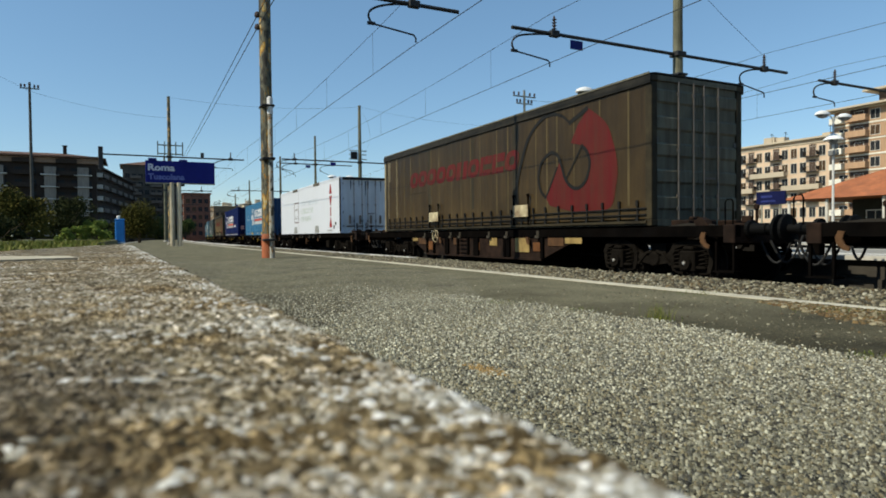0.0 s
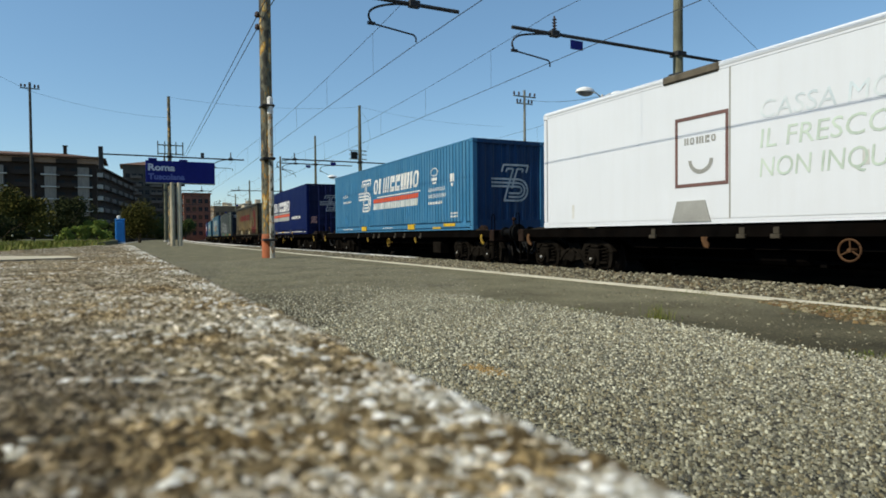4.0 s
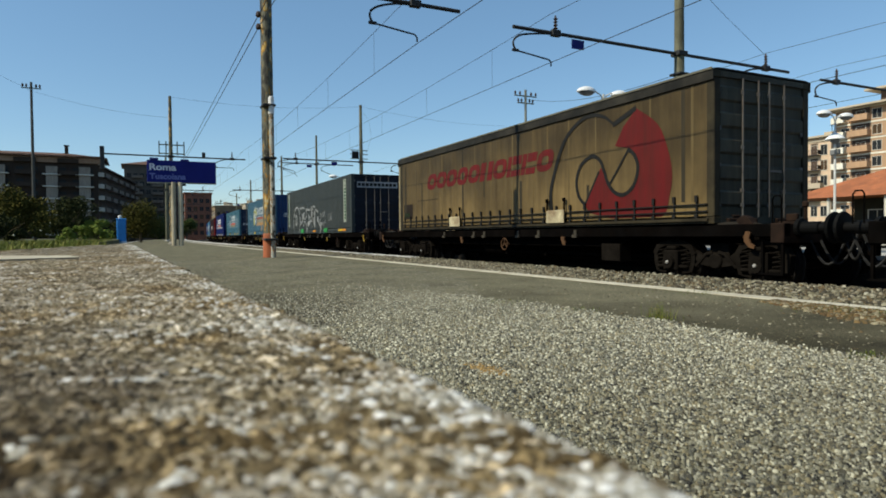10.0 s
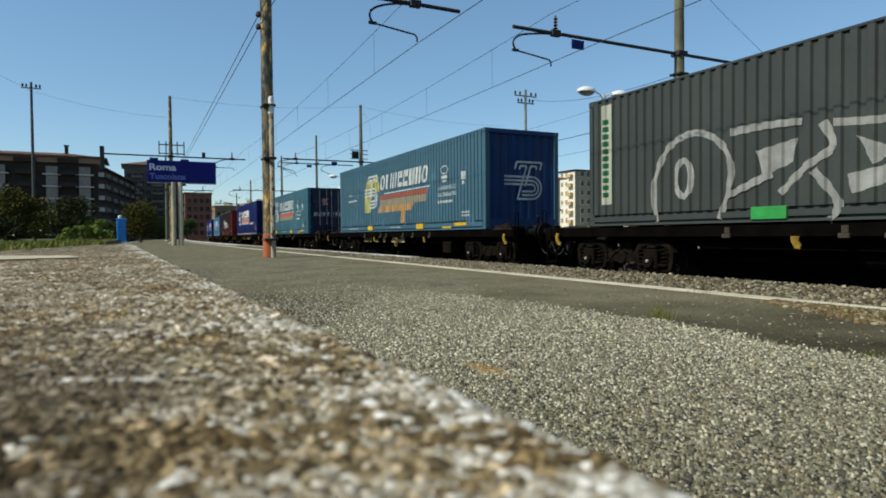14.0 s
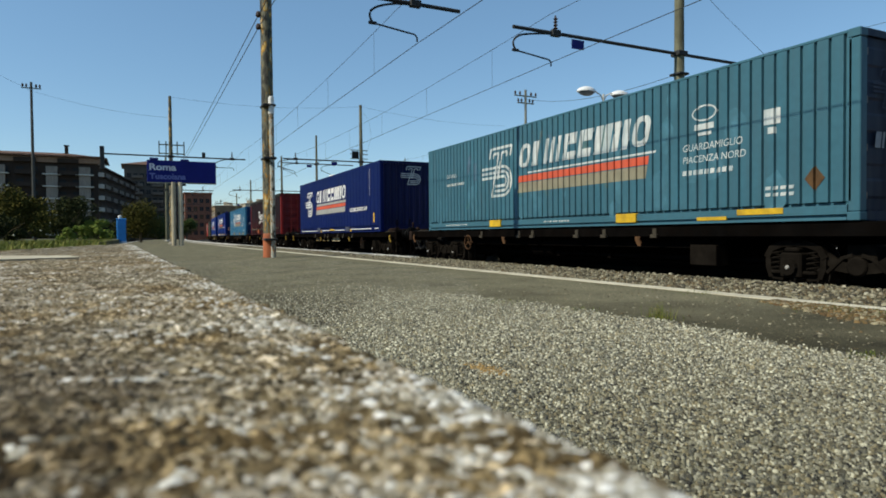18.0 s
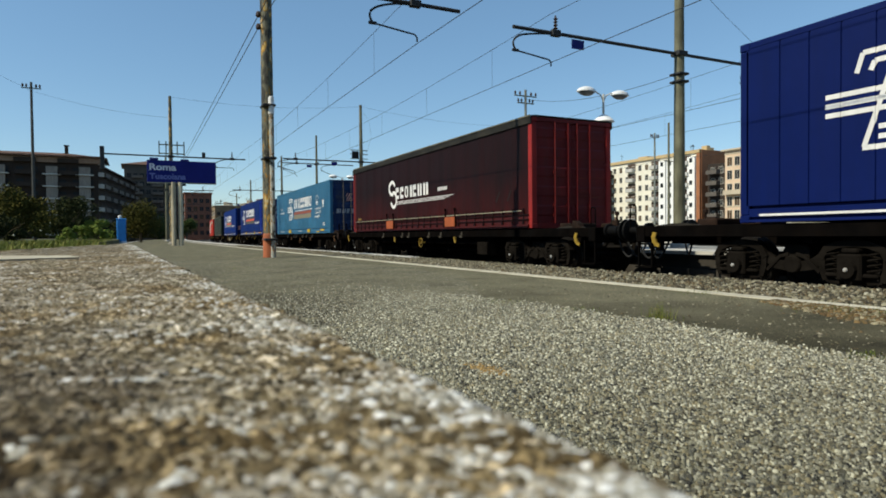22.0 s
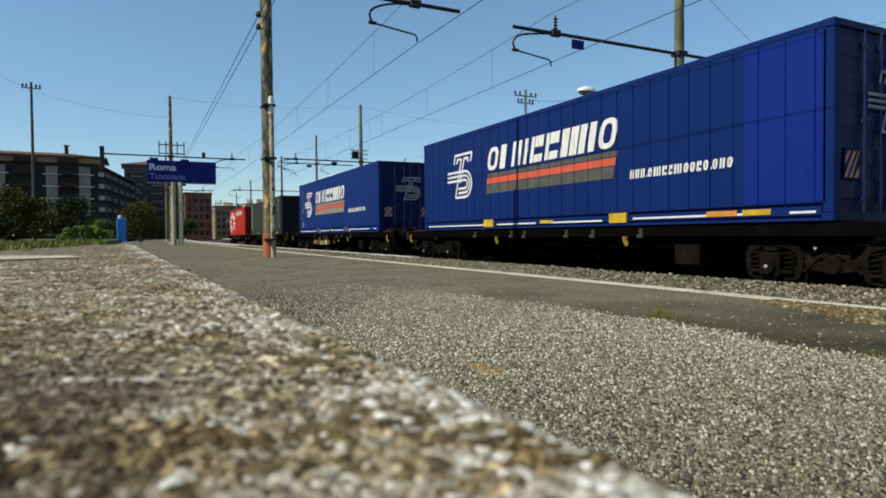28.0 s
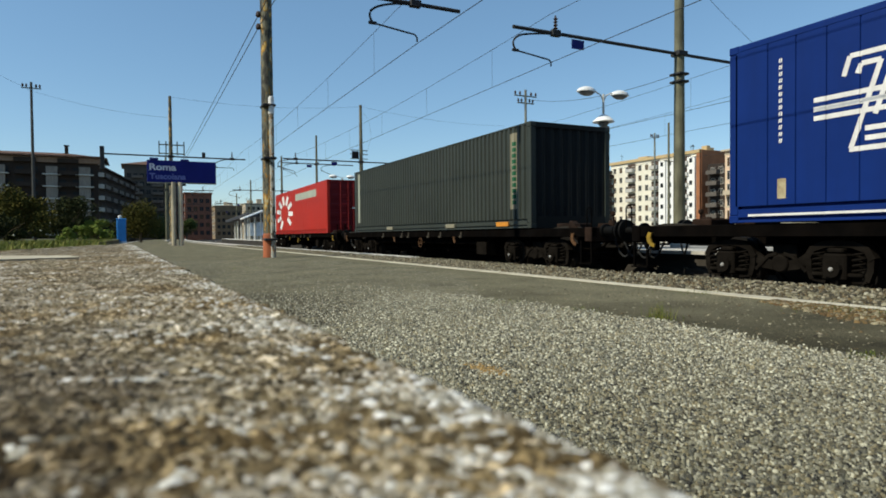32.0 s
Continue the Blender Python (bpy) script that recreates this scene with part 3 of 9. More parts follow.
def platform_stones():
    rng = np.random.default_rng(11)
    sh = chip_shapes(8, 4)
    ms = stone_mat("paving_aggregate", [(0.026, 0.026, 0.027), (0.38, 0.37, 0.295), (0.066, 0.069, 0.07), (0.7, 0.69, 0.59), (0.03, 0.03, 0.032), (0.33, 0.29, 0.195), (0.047, 0.051, 0.057)])
    # chips tinted dark near by and bright beyond to paint in that light
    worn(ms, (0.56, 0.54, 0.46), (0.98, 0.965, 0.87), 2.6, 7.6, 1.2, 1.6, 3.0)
    # exposed aggregate on the paving, dense near by, thinning out where the asphalt begins
    n = 118000
    y = 0.35 + 5.4 * rng.random(n) ** 1.5
    e = np.array(PAVING_EDGE)
    right = np.interp(y, np.append(e[:6, 1], [4.75, 5.7]), np.append(e[:6, 0], [1.97, 1.75])) + 0.05 * np.sin(y * 9.0) * np.sin(y * 3.1) + 0.05 * np.abs(rng.normal(0, 1, n))
    x = 0.12 + (right - 0.12) * rng.random(n)
    fade = np.clip((y - 1.7 - 0.55 * (x - 0.12)) / 3.0, 0, 1)
    keep = rng.random(n) > fade ** 0.75
    x, y = x[keep], y[keep]
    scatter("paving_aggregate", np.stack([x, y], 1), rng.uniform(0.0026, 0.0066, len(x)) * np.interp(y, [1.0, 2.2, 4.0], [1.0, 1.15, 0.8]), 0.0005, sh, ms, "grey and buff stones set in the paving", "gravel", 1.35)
    # rough stones between the line and the edge
    mb = stone_mat("edge_stones", [(0.024, 0.021, 0.015), (0.17, 0.15, 0.092), (0.06, 0.051, 0.035), (0.29, 0.265, 0.18), (0.028, 0.025, 0.018), (0.13, 0.092, 0.045), (0.38, 0.355, 0.265)])
    n = 34000
    y = 0.6 + 30 * rng.random(n) ** 1.6
    x = 3.86 + 0.88 * rng.random(n)
    s = rng.uniform(0.005, 0.019, n) * rng.choice([1, 1, 1, 1.4], n)
    z = 0.0 + 0.03 * rng.random(n) * np.clip((x - 3.9) / 0.3, 0, 1)
    x = x + np.array([bend(v) for v in y])
    scatter("edge_stones", np.stack([x, y], 1), s, z, sh, mb, "loose grey-brown stones along the platform edge", "gravel", 0.9)
    # crumbs on the asphalt
    n = 5200
    y = 1.0 + 17 * rng.random(n) ** 1.5
    x = np.where(y > 4.5, 0.3, 2.25) + np.where(y > 4.5, 3.35, 1.4) * rng.random(n)
    scatter("loose_grit", np.stack([x, y], 1), rng.uniform(0.002, 0.0055, n) * rng.choice([1, 1, 1, 1.8], n), 0.0, sh, mb, "scattered grit and crumbs on the asphalt", "grit", 0.8)
    # grit trodden from the gravel onto the asphalt beyond it
    n = 30000
    y = 2.4 + 10.0 * rng.random(n) ** 1.7
    x = 0.14 + (np.interp(y, [2.4, 3.6, 6.0], [1.9, 2.1, 3.2]) - 0.14) * rng.random(n)
    mg = stone_mat("trodden_grit", [(0.1, 0.094, 0.074), (0.24, 0.225, 0.175), (0.07, 0.066, 0.054), (0.34, 0.325, 0.26), (0.13, 0.12, 0.09)])
    scatter("trodden_grit", np.stack([x, y], 1), rng.uniform(0.0026, 0.0068, n), -0.0025, sh, mg, "buff grit trodden into the asphalt", "grit", 0.6, seed=31)
    # a rusty spot on the paving
    n = 240
    x, y = rng.normal(1.02, 0.018, n), rng.normal(1.74, 0.045, n)
    mr = stone_mat("rust_stained_stones", [(0.33, 0.21, 0.07), (0.2, 0.12, 0.04), (0.42, 0.28, 0.11)])
    scatter("rust_spot", np.stack([x, y], 1), rng.uniform(0.003, 0.0062, n), 0.0012, sh, mr, "rust-stained stones on the paving", "stain", 1.15)
    # a broken patch beside the line
    mo = stone_mat("brown_rubble", [(0.05, 0.037, 0.02), (0.2, 0.13, 0.055), (0.09, 0.055, 0.024), (0.32, 0.28, 0.18), (0.045, 0.04, 0.018), (0.15, 0.1, 0.04)])
    n = 2200
    y = 1.0 + 1.6 * rng.random(n)
    x = 3.66 - 0.55 * rng.random(n) ** 1.7 * np.interp(y, [1.0, 1.8, 2.6], [1.0, 1.0, 0.25])
    scatter("broken_paving", np.stack([x, y], 1), rng.uniform(0.005, 0.02, n), 0.0, sh, mo, "crumbled paving beside the white line", "rubble", 0.8)


def leaf_mat(name, cols):
    m = bpy.data.materials.new(name)
    m.use_nodes = True
    N, L = m.node_tree.nodes, m.node_tree.links
    b = N["Principled BSDF"]
    g = N.new("ShaderNodeNewGeometry")
    r = N.new("ShaderNodeValToRGB")
    e = r.color_ramp.elements
    while len(e) < len(cols):
        e.new(0.5)
    for i, c in enumerate(cols):
        e[i].position, e[i].color = i / (len(cols) - 1), (*c, 1)
    L.new(g.outputs["Random Per Island"], r.inputs[0])
    L.new(r.outputs[0], b.inputs["Base Color"])
    b.inputs["Roughness"].default_value = 0.65
    b.inputs["Specular IOR Level"].default_value = 0.04
    return m


M_GRASS = leaf_mat("dry_grass", [(0.085, 0.12, 0.022), (0.18, 0.19, 0.045), (0.11, 0.14, 0.03), (0.26, 0.23, 0.08)])
M_WEED = leaf_mat("green_weed", [(0.06, 0.085, 0.018), (0.11, 0.14, 0.03), (0.15, 0.15, 0.04)])


def blades(name, pts, height, material, label, category, width=0.006, lean_=0.5, seed=2, z=0.0, parent=None):
    """Grass: bent three-sided blades in one mesh."""
    rnd = random.Random(seed)
    vs, fs = [], []
    for px, py in pts:
        h = height * rnd.uniform(0.5, 1.15)
        a = rnd.uniform(0, math.tau)
        l = lean_ * h * rnd.uniform(0.2, 1.0)
        dx, dy = math.cos(a) * l, math.sin(a) * l
        wx, wy = -math.sin(a) * width, math.cos(a) * width
        b = len(vs)
        zz = z(px, py) if callable(z) else z
        vs += [(px - wx, py - wy, zz), (px + wx, py + wy, zz), (px + dx * 0.4 - wx * 0.7, py + dy * 0.4 - wy * 0.7, zz + h * 0.6),
               (px + dx * 0.4 + wx * 0.7, py + dy * 0.4 + wy * 0.7, zz + h * 0.6), (px + dx, py + dy, zz + h)]
        fs += [(b, b + 1, b + 3, b + 2), (b + 2, b + 3, b + 4)]
    ob = raw_mesh(name, vs, fs, material, parent)
    return tagged(ob, label, category, kind="stuff")


def verge():
    """The overgrown strip behind the wall."""
    m = mat("verge_soil", (0.11, 0.1, 0.05), 0.95, 0, 0.35, 0.8, 0.02, 20, (0.05, 0.07, 0.02), 0.9)
    bm = bmesh.new()
    ys = [-3, 0.4, 3.3, 4.8, 6.9, 12, 25, 45, 80, 140, 230]
    xr = [-1.35, -1.12, -0.57, -0.33, -0.1, -0.9, -0.95, -0.95, -1.5, -1.5, -1.5]
    grid = []
    for y, r in zip(ys, xr):
        row = []
        for k in range(9):
            f = k / 8
            x = r - 40 * f ** 2
            z = 0.33 - 0.05 * math.sin(k * 2 + y) if k else 0.3
            row.append(bm.verts.new((x, y, min(z, 0.34))))
        row.insert(0, bm.verts.new((r + 0.02, y, -0.3)))
        grid.append(row)
    for a, b in zip(grid, grid[1:]):
        for k in range(len(a) - 1):
            bm.faces.new((a[k], a[k + 1], b[k + 1], b[k]))
    bmesh.ops.recalc_face_normals(bm, faces=bm.faces)
    tagged(mesh_ob("verge", bm, m), "weedy earth bank beside the platform", "bank", kind="structure")
    rnd = random.Random(4)
    pts = []
    for _ in range(9000):
        y = 3.2 + 32 * rnd.random() ** 1.5
        r = float(np.interp(y, [3.3, 4.8, 6.9, 12, 45], [-0.6, -0.36, -0.2, -0.95, -1.0]))
        pts.append((r - (0.15 * y + 3.0) * rnd.random() ** 1.4, y))
    blades("grass", pts, 0.1, M_GRASS, "dry green and straw-coloured grass", "grass", 0.008, 0.8, 3, 0.3)
    tuft = []
    for cx, cy, n, r in ((2.42, 2.36, 50, 0.05), (2.27, 2.85, 60, 0.05), (2.12, 3.4, 40, 0.07), (3.5, 2.1, 120, 0.1), (3.5, 1.6, 120, 0.14), (3.66, 3.2, 60, 0.1), (2.3, 1.27, 70, 0.04),
                         (1.3, 9.0, 50, 0.3)):
        for _ in range(n):
            tuft.append((rnd.gauss(cx, r), rnd.gauss(cy, r)))
    main = [(rnd.gauss(2.42, 0.03), rnd.gauss(2.37, 0.035)) for _ in range(110)]
    blades("grass_tuft", main, 0.085, M_GRASS, "thin yellow-green tuft growing from the asphalt", "weeds", 0.0011, 0.9, 16, -0.004)
    blades("weed_tufts", tuft, 0.022, M_WEED, "small weeds in the cracks of the platform", "weeds", 0.0022, 1.0, 6, -0.004)


def crown_bm(cx, cy, z0, rx, ry, h, n, size, seed):
    """A leafy mass: clumps of small leaves on uneven lobes with gaps between."""
    rnd = random.Random(seed)
    vs, fs = [], []
    lobes = []
    for _ in range(max(6, int(n / 260))):
        a = rnd.uniform(0, math.tau)
        q = math.sqrt(rnd.random())
        zz = rnd.random()
        lobes.append((cx + rx * q * math.cos(a) * (1.05 - 0.5 * zz), cy + ry * q * math.sin(a) * (1.05 - 0.5 * zz), z0 + h * (0.12 + 0.75 * zz), rnd.uniform(0.16, 0.34) * h))
    for i in range(n):
        lx, ly, lz, lr = lobes[i % len(lobes)]
        d = Vector((rnd.gauss(0, 1), rnd.gauss(0, 1), rnd.gauss(0, 0.8))).normalized() * lr * rnd.random() ** 0.35
        p = Vector((lx, ly, lz)) + d
        if p.z < z0:
            p.z = z0 + rnd.random() * 0.1
        u = Vector((rnd.gauss(0, 1), rnd.gauss(0, 1), rnd.gauss(0, 1))).normalized()
        w = u.orthogonal().normalized() * size * rnd.uniform(0.3, 0.6)
        u = u * size * rnd.uniform(0.7, 1.3)
        b = len(vs)
        vs += [tuple(p - u * 0.5), tuple(p + w), tuple(p + u * 0.6), tuple(p - w)]
        fs.append((b, b + 1, b + 2, b + 3))
    return vs, fs


def shrub(name, label, cat, cx, cy, z0, rx, ry, h, n, size, material, seed, trunk=True):
    root = thing(name, label, cat, "shrubs and trees by the line" if cat != "tree" else "shrubs and trees by the line", at=pose(cx, cy, z0))
    vs, fs = crown_bm(0, 0, 0.1 * h, rx, ry, h * 0.9, n, size, seed)
    raw_mesh("crown", vs, fs, material, root)
    bm = bmesh.new()
    rnd = random.Random(seed)
    if trunk:
        tube(bm, [(0, 0, -0.05), (0.03, 0.02, h * 0.3), (0.0, -0.04, h * 0.62)], 0.035 * h, 7, 0.015 * h)
    for k in range(5):
        a = rnd.uniform(0, math.tau)
        tube(bm, [(0, 0, -0.15 if not trunk else h * 0.1 + 0.05 * k), (math.cos(a) * rx * 0.4, math.sin(a) * ry * 0.4, h * 0.45), (math.cos(a) * rx * 0.7, math.sin(a) * ry * 0.7, h * 0.7)], 0.014 * h, 5, 0.004 * h)
    part("trunk" if trunk else "stem", bm, M_BARK, root)
    return root


M_BARK = mat("bark", (0.1, 0.075, 0.05), 0.95, 0, 0.3, 8, 0.01, 30)


def greenery():
    dark = leaf_mat("dark_leaves", [(0.016, 0.021, 0.008), (0.032, 0.037, 0.012), (0.023, 0.028, 0.009), (0.042, 0.045, 0.013)])
    light = leaf_mat("light_leaves", [(0.09, 0.14, 0.022), (0.17, 0.22, 0.045), (0.12, 0.17, 0.03), (0.24, 0.25, 0.06)])
    olive = leaf_mat("olive_leaves", [(0.036, 0.036, 0.008), (0.072, 0.064, 0.013), (0.05, 0.048, 0.01), (0.09, 0.077, 0.016)])
    shrub("bush", "large dusty olive-green bush on the bank", "bush", -5.4, 36, 0.25, 2.3, 1.8, 2.5, 6000, 0.11, olive, 21, False)
    shrub("bush", "large dusty olive-green bush on the bank", "bush", -8.3, 38, 0.25, 2.7, 1.8, 2.9, 6000, 0.11, olive, 22, False)
    shrub("bush", "dense dark green bush on the bank", "bush", -3.7, 41, 0.25, 1.9, 1.6, 2.7, 5000, 0.1, dark, 23, False)
    shrub("bush", "low dark green bush on the bank", "bush", -5.2, 31, 0.25, 1.6, 1.4, 1.2, 3200, 0.09, dark, 24, False)
    shrub("bush", "bright green leafy bush on the bank", "bush", -1.9, 40, 0.25, 0.9, 0.9, 1.3, 3000, 0.09, light, 25, False)
    shrub("bush", "bright green leafy bush on the bank", "bush", -2.5, 33, 0.25, 0.9, 0.8, 0.75, 2200, 0.07, light, 26, False)
    shrub("bush", "bright green leafy bush on the bank", "bush", -1.55, 30, 0.25, 0.55, 0.5, 0.7, 1800, 0.07, light, 27, False)
    shrub("small_tree", "small round dark green tree by the platform", "tree", 0.5, 62, 0.0, 1.15, 1.1, 4.0, 9000, 0.12, olive, 28)
    shrub("small_tree", "small dark green tree beyond the platform", "tree", -0.7, 75, 0.0, 1.5, 1.4, 3.0, 3200, 0.15, dark, 29)
    shrub("bush", "dense dark green bush at the foot of the flats", "bush", -7.2, 52, 0.25, 2.6, 1.8, 2.6, 3600, 0.13, dark, 30, False)
    shrub("bush", "dense dark green bush at the foot of the flats", "bush", -4.0, 55, 0.25, 2.2, 1.8, 2.4, 3600, 0.13, dark, 31, False)
    shrub("bush", "dense dark green bush at the foot of the flats", "bush", -10.5, 50, 0.25, 2.6, 1.8, 3.0, 3600, 0.13, olive, 32, False)
    shrub("bush", "dense dark green bush beside the blue cabin", "bush", -2.9, 66, 0.1, 1.4, 1.4, 2.2, 2600, 0.13, dark, 33, False)
    # pale flower heads
    rnd = random.Random(9)
    vs, fs = [], []
    for _ in range(9):
        c = Vector((rnd.uniform(-6.5, -1.6), rnd.uniform(27, 33), rnd.uniform(0.45, 1.3)))
        r = rnd.uniform(0.025, 0.05)
        b = len(vs)
        vs += [tuple(c + Vector(d) * r) for d in ((1, 0, 0), (-1, 0, 0), (0, 1, 0), (0, -1, 0), (0, 0, 1), (0, 0, -1))]
        fs += [(b, b + 2, b + 4), (b + 2, b + 1, b + 4), (b + 1, b + 3, b + 4), (b + 3, b, b + 4), (b + 2, b, b + 5), (b + 1, b + 2, b + 5), (b + 3, b + 1, b + 5), (b, b + 3, b + 5)]
    tagged(raw_mesh("flower_heads", vs, fs, mat("dull_cream_petals", (0.4, 0.39, 0.3), 0.8)), "pale flower heads among the weeds", "flowers", kind="stuff")


near_wall()
verge()
greenery()
platform_stones()

# ---------------------------------------------------------------- the other platforms
# near-black platform faces: the train's shadow is put into the concrete colour
M_SHADEC = mat("soot_stained_concrete", (0.05, 0.044, 0.036), 0.9, 0, 0.25, 1.0, 0.003, 40, (0.025, 0.022, 0.018), 0.6)
M_PALE = mat("pale_platform_edge", (0.5, 0.48, 0.43), 0.85, 0, 0.12, 2.0, 0.002, 80, (0.3, 0.27, 0.22), 0.6)


def far_platform(x0, x1, far, label):
    ys = [-14, 0, 10, 20] + [20 + 6 * k for k in range(1, int((far - 20) / 6) + 1)]
    root = thing("far_platform", label, "platform", "further platforms", "structure")
    part("platform_body", sweep(bmesh.new(), rect(x0 + 0.12, x1 - 0.12, -0.9, -0.06), ys), M_SHADEC, root)
    part("coping", sweep(bmesh.new(), rect(x0, x0 + 0.5, -0.08, 0.0), ys), M_PALE, root, "pale stone coping")
    part("coping", sweep(bmesh.new(), rect(x1 - 0.5, x1, -0.18, 0.0), ys), M_PALE, root, "pale stone coping")
    part("paving", sweep(bmesh.new(), rect(x0 + 0.5, x1 - 0.5, -0.06, -0.004), ys), M_PALEASPH, root)
    part("safety_line", sweep(bmesh.new(), rect(x0 + 0.9, x0 + 1.05, -0.004, 0.002), ys), M_WHITE, root)
    part("face_ledge", sweep(bmesh.new(), rect(x0 + 0.04, x0 + 0.12, -0.62, -0.42), ys), M_SHADEC, root)
    return root


M_PALEASPH = mat("light_paving", (0.3, 0.285, 0.25), 0.9, 0, 0.15, 1.0, 0.002, 60, (0.2, 0.18, 0.15), 0.5)
far_platform(11.75, 16.5, 150, "long pale-edged platform beyond the train")
far_platform(23.5, 28.4, 110, "pale-edged platform by the far tracks")

# ---------------------------------------------------------------- train
V = 7.5
BODY_L = 13.65
TRACK_X = 10.0
FLOOR = 1.139
FRONTS = (8.73, 28.5, 45.6, 65.0, 82.35, 101.9, 119.95, 140.0, 158.2, 177.7, 195.4, 215.35, 233.4, 252.74, 270.9)
MOVERS = []
WHEELSETS = []

# the train's place along the line as a table of length against y
ARC = [(-260.0, -260.0)]
for k in range(1, 3001):
    y = -260.0 + 0.2 * k
    ARC.append((ARC[-1][0] + 0.2 * math.sqrt(1 + (7e-4 * max(0.0, y - 20.0)) ** 2), y))
ARC_S = np.array([a[0] for a in ARC])
ARC_Y = np.array([a[1] for a in ARC])


def on_track(s, z):
    """The pose of a vehicle whose front stands s metres along the line."""
    y0, y1 = float(np.interp(s, ARC_S, ARC_Y)), float(np.interp(s + BODY_L, ARC_S, ARC_Y))
    x0, x1 = TRACK_X + bend(y0), TRACK_X + bend(y1)
    return pose(x0, y0, z, 0, 0, -math.degrees(math.atan2(x1 - x0, y1 - y0)))


def clip_half(poly, a, sign):
    """Cuts a convex outline at s = a, keeping the side where sign * (s - a) >= 0."""
    out = []
    for i, p in enumerate(poly):
        q = poly[(i + 1) % len(poly)]
        dp, dq = sign * (p[0] - a), sign * (q[0] - a)
        if dp >= 0:
            out.append(p)
        if (dp > 0 > dq) or (dp < 0 < dq):
            t = dp / (dp - dq)
            out.append((a, p[1] + t * (q[1] - p[1])))
    return out


class Side:
    """The long side of a box: its outline in plan, from which panels and painted shapes are cut."""

    def __init__(self, style):
        self.br = [(0.12, 0.0)]
        if style in ("corr", "grooved"):
            n = 61 if style == "corr" else 64
            f, g, d = (0.026, 0.07, 0.04) if style == "corr" else (0.008, 0.03, 0.05)
            y = 0.18
            w = (BODY_L - 0.36) / n
            for k in range(n):
                self.br += [(y, 0.0), (y + f, d), (y + f + g, d), (y + f + g + f, 0.0)]
                y += w
        elif style == "panel":
            y, n = 0.25, 29
            w = (BODY_L - 0.5) / n
            for k in range(n):
                self.br += [(y, 0.0), (y + 0.007, 0.018), (y + 0.023, 0.018), (y + 0.03, 0.0)]
                y += w
        elif style == "curtain":
            y, n = 0.15, 46
            w = (BODY_L - 0.3) / n
            for k in range(n):
                self.br += [(y + w * 0.5, 0.008 + 0.005 * math.sin(k * 2.1) + 0.003 * math.sin(k * 5.3))]
                y += w
        self.br.append((BODY_L - 0.12, 0.0))

    def panel(self, z0, z1, flip=False):
        bm = bmesh.new()
        x0 = 1.25 if flip else -1.25
        sg = -1 if flip else 1
        lo = [bm.verts.new((x0 + sg * d, y, z0)) for y, d in self.br]
        hi = [bm.verts.new((x0 + sg * d, y, z1)) for y, d in self.br]
        lo2 = [bm.verts.new((x0 + sg * 0.06, y, z0)) for y, d in (self.br[0], self.br[-1])]
        hi2 = [bm.verts.new((x0 + sg * 0.06, y, z1)) for y, d in (self.br[0], self.br[-1])]
        for a in range(len(lo) - 1):
            bm.faces.new((lo[a], lo[a + 1], hi[a + 1], hi[a]))
        bm.faces.new((lo2[0], lo2[1], hi2[1], hi2[0]))
        bm.faces.new((lo[0], lo2[0], hi2[0], hi[0]))
        bm.faces.new((lo[-1], hi[-1], hi2[1], lo2[1]))
        bmesh.ops.recalc_face_normals(bm, faces=bm.faces)
        return bm

    def paint(self, polys, lift=0.004):
        """Thin paint that follows the ribs. polys: convex outlines in metres from the front end and above the floor."""
        bm = bmesh.new()
        br = self.br
        for num, poly in enumerate(polys):
            up = lift + 0.0007 * (num % 9)
            lo, hi = min(p[0] for p in poly), max(p[0] for p in poly)
            for (a, da), (b, db) in zip(br, br[1:]):
                if b <= lo or a >= hi or b - a < 1e-6:
                    continue
                q = clip_half(clip_half(poly, a, 1), b, -1)
                if len(q) < 3:
                    continue
                vs = [bm.verts.new((-1.25 + da + (db - da) * (s - a) / (b - a) - up, s, z)) for s, z in q]
                try:
                    bm.faces.new(vs)
                except ValueError:
                    pass
        return bm


def bars(s0, s1, z0, z1, slant=0.0):
    """A block from s0 (its left as read) to s1, leaning by slant."""
    return [(s0, z0), (s1, z0), (s1 - slant, z1), (s0 - slant, z1)]


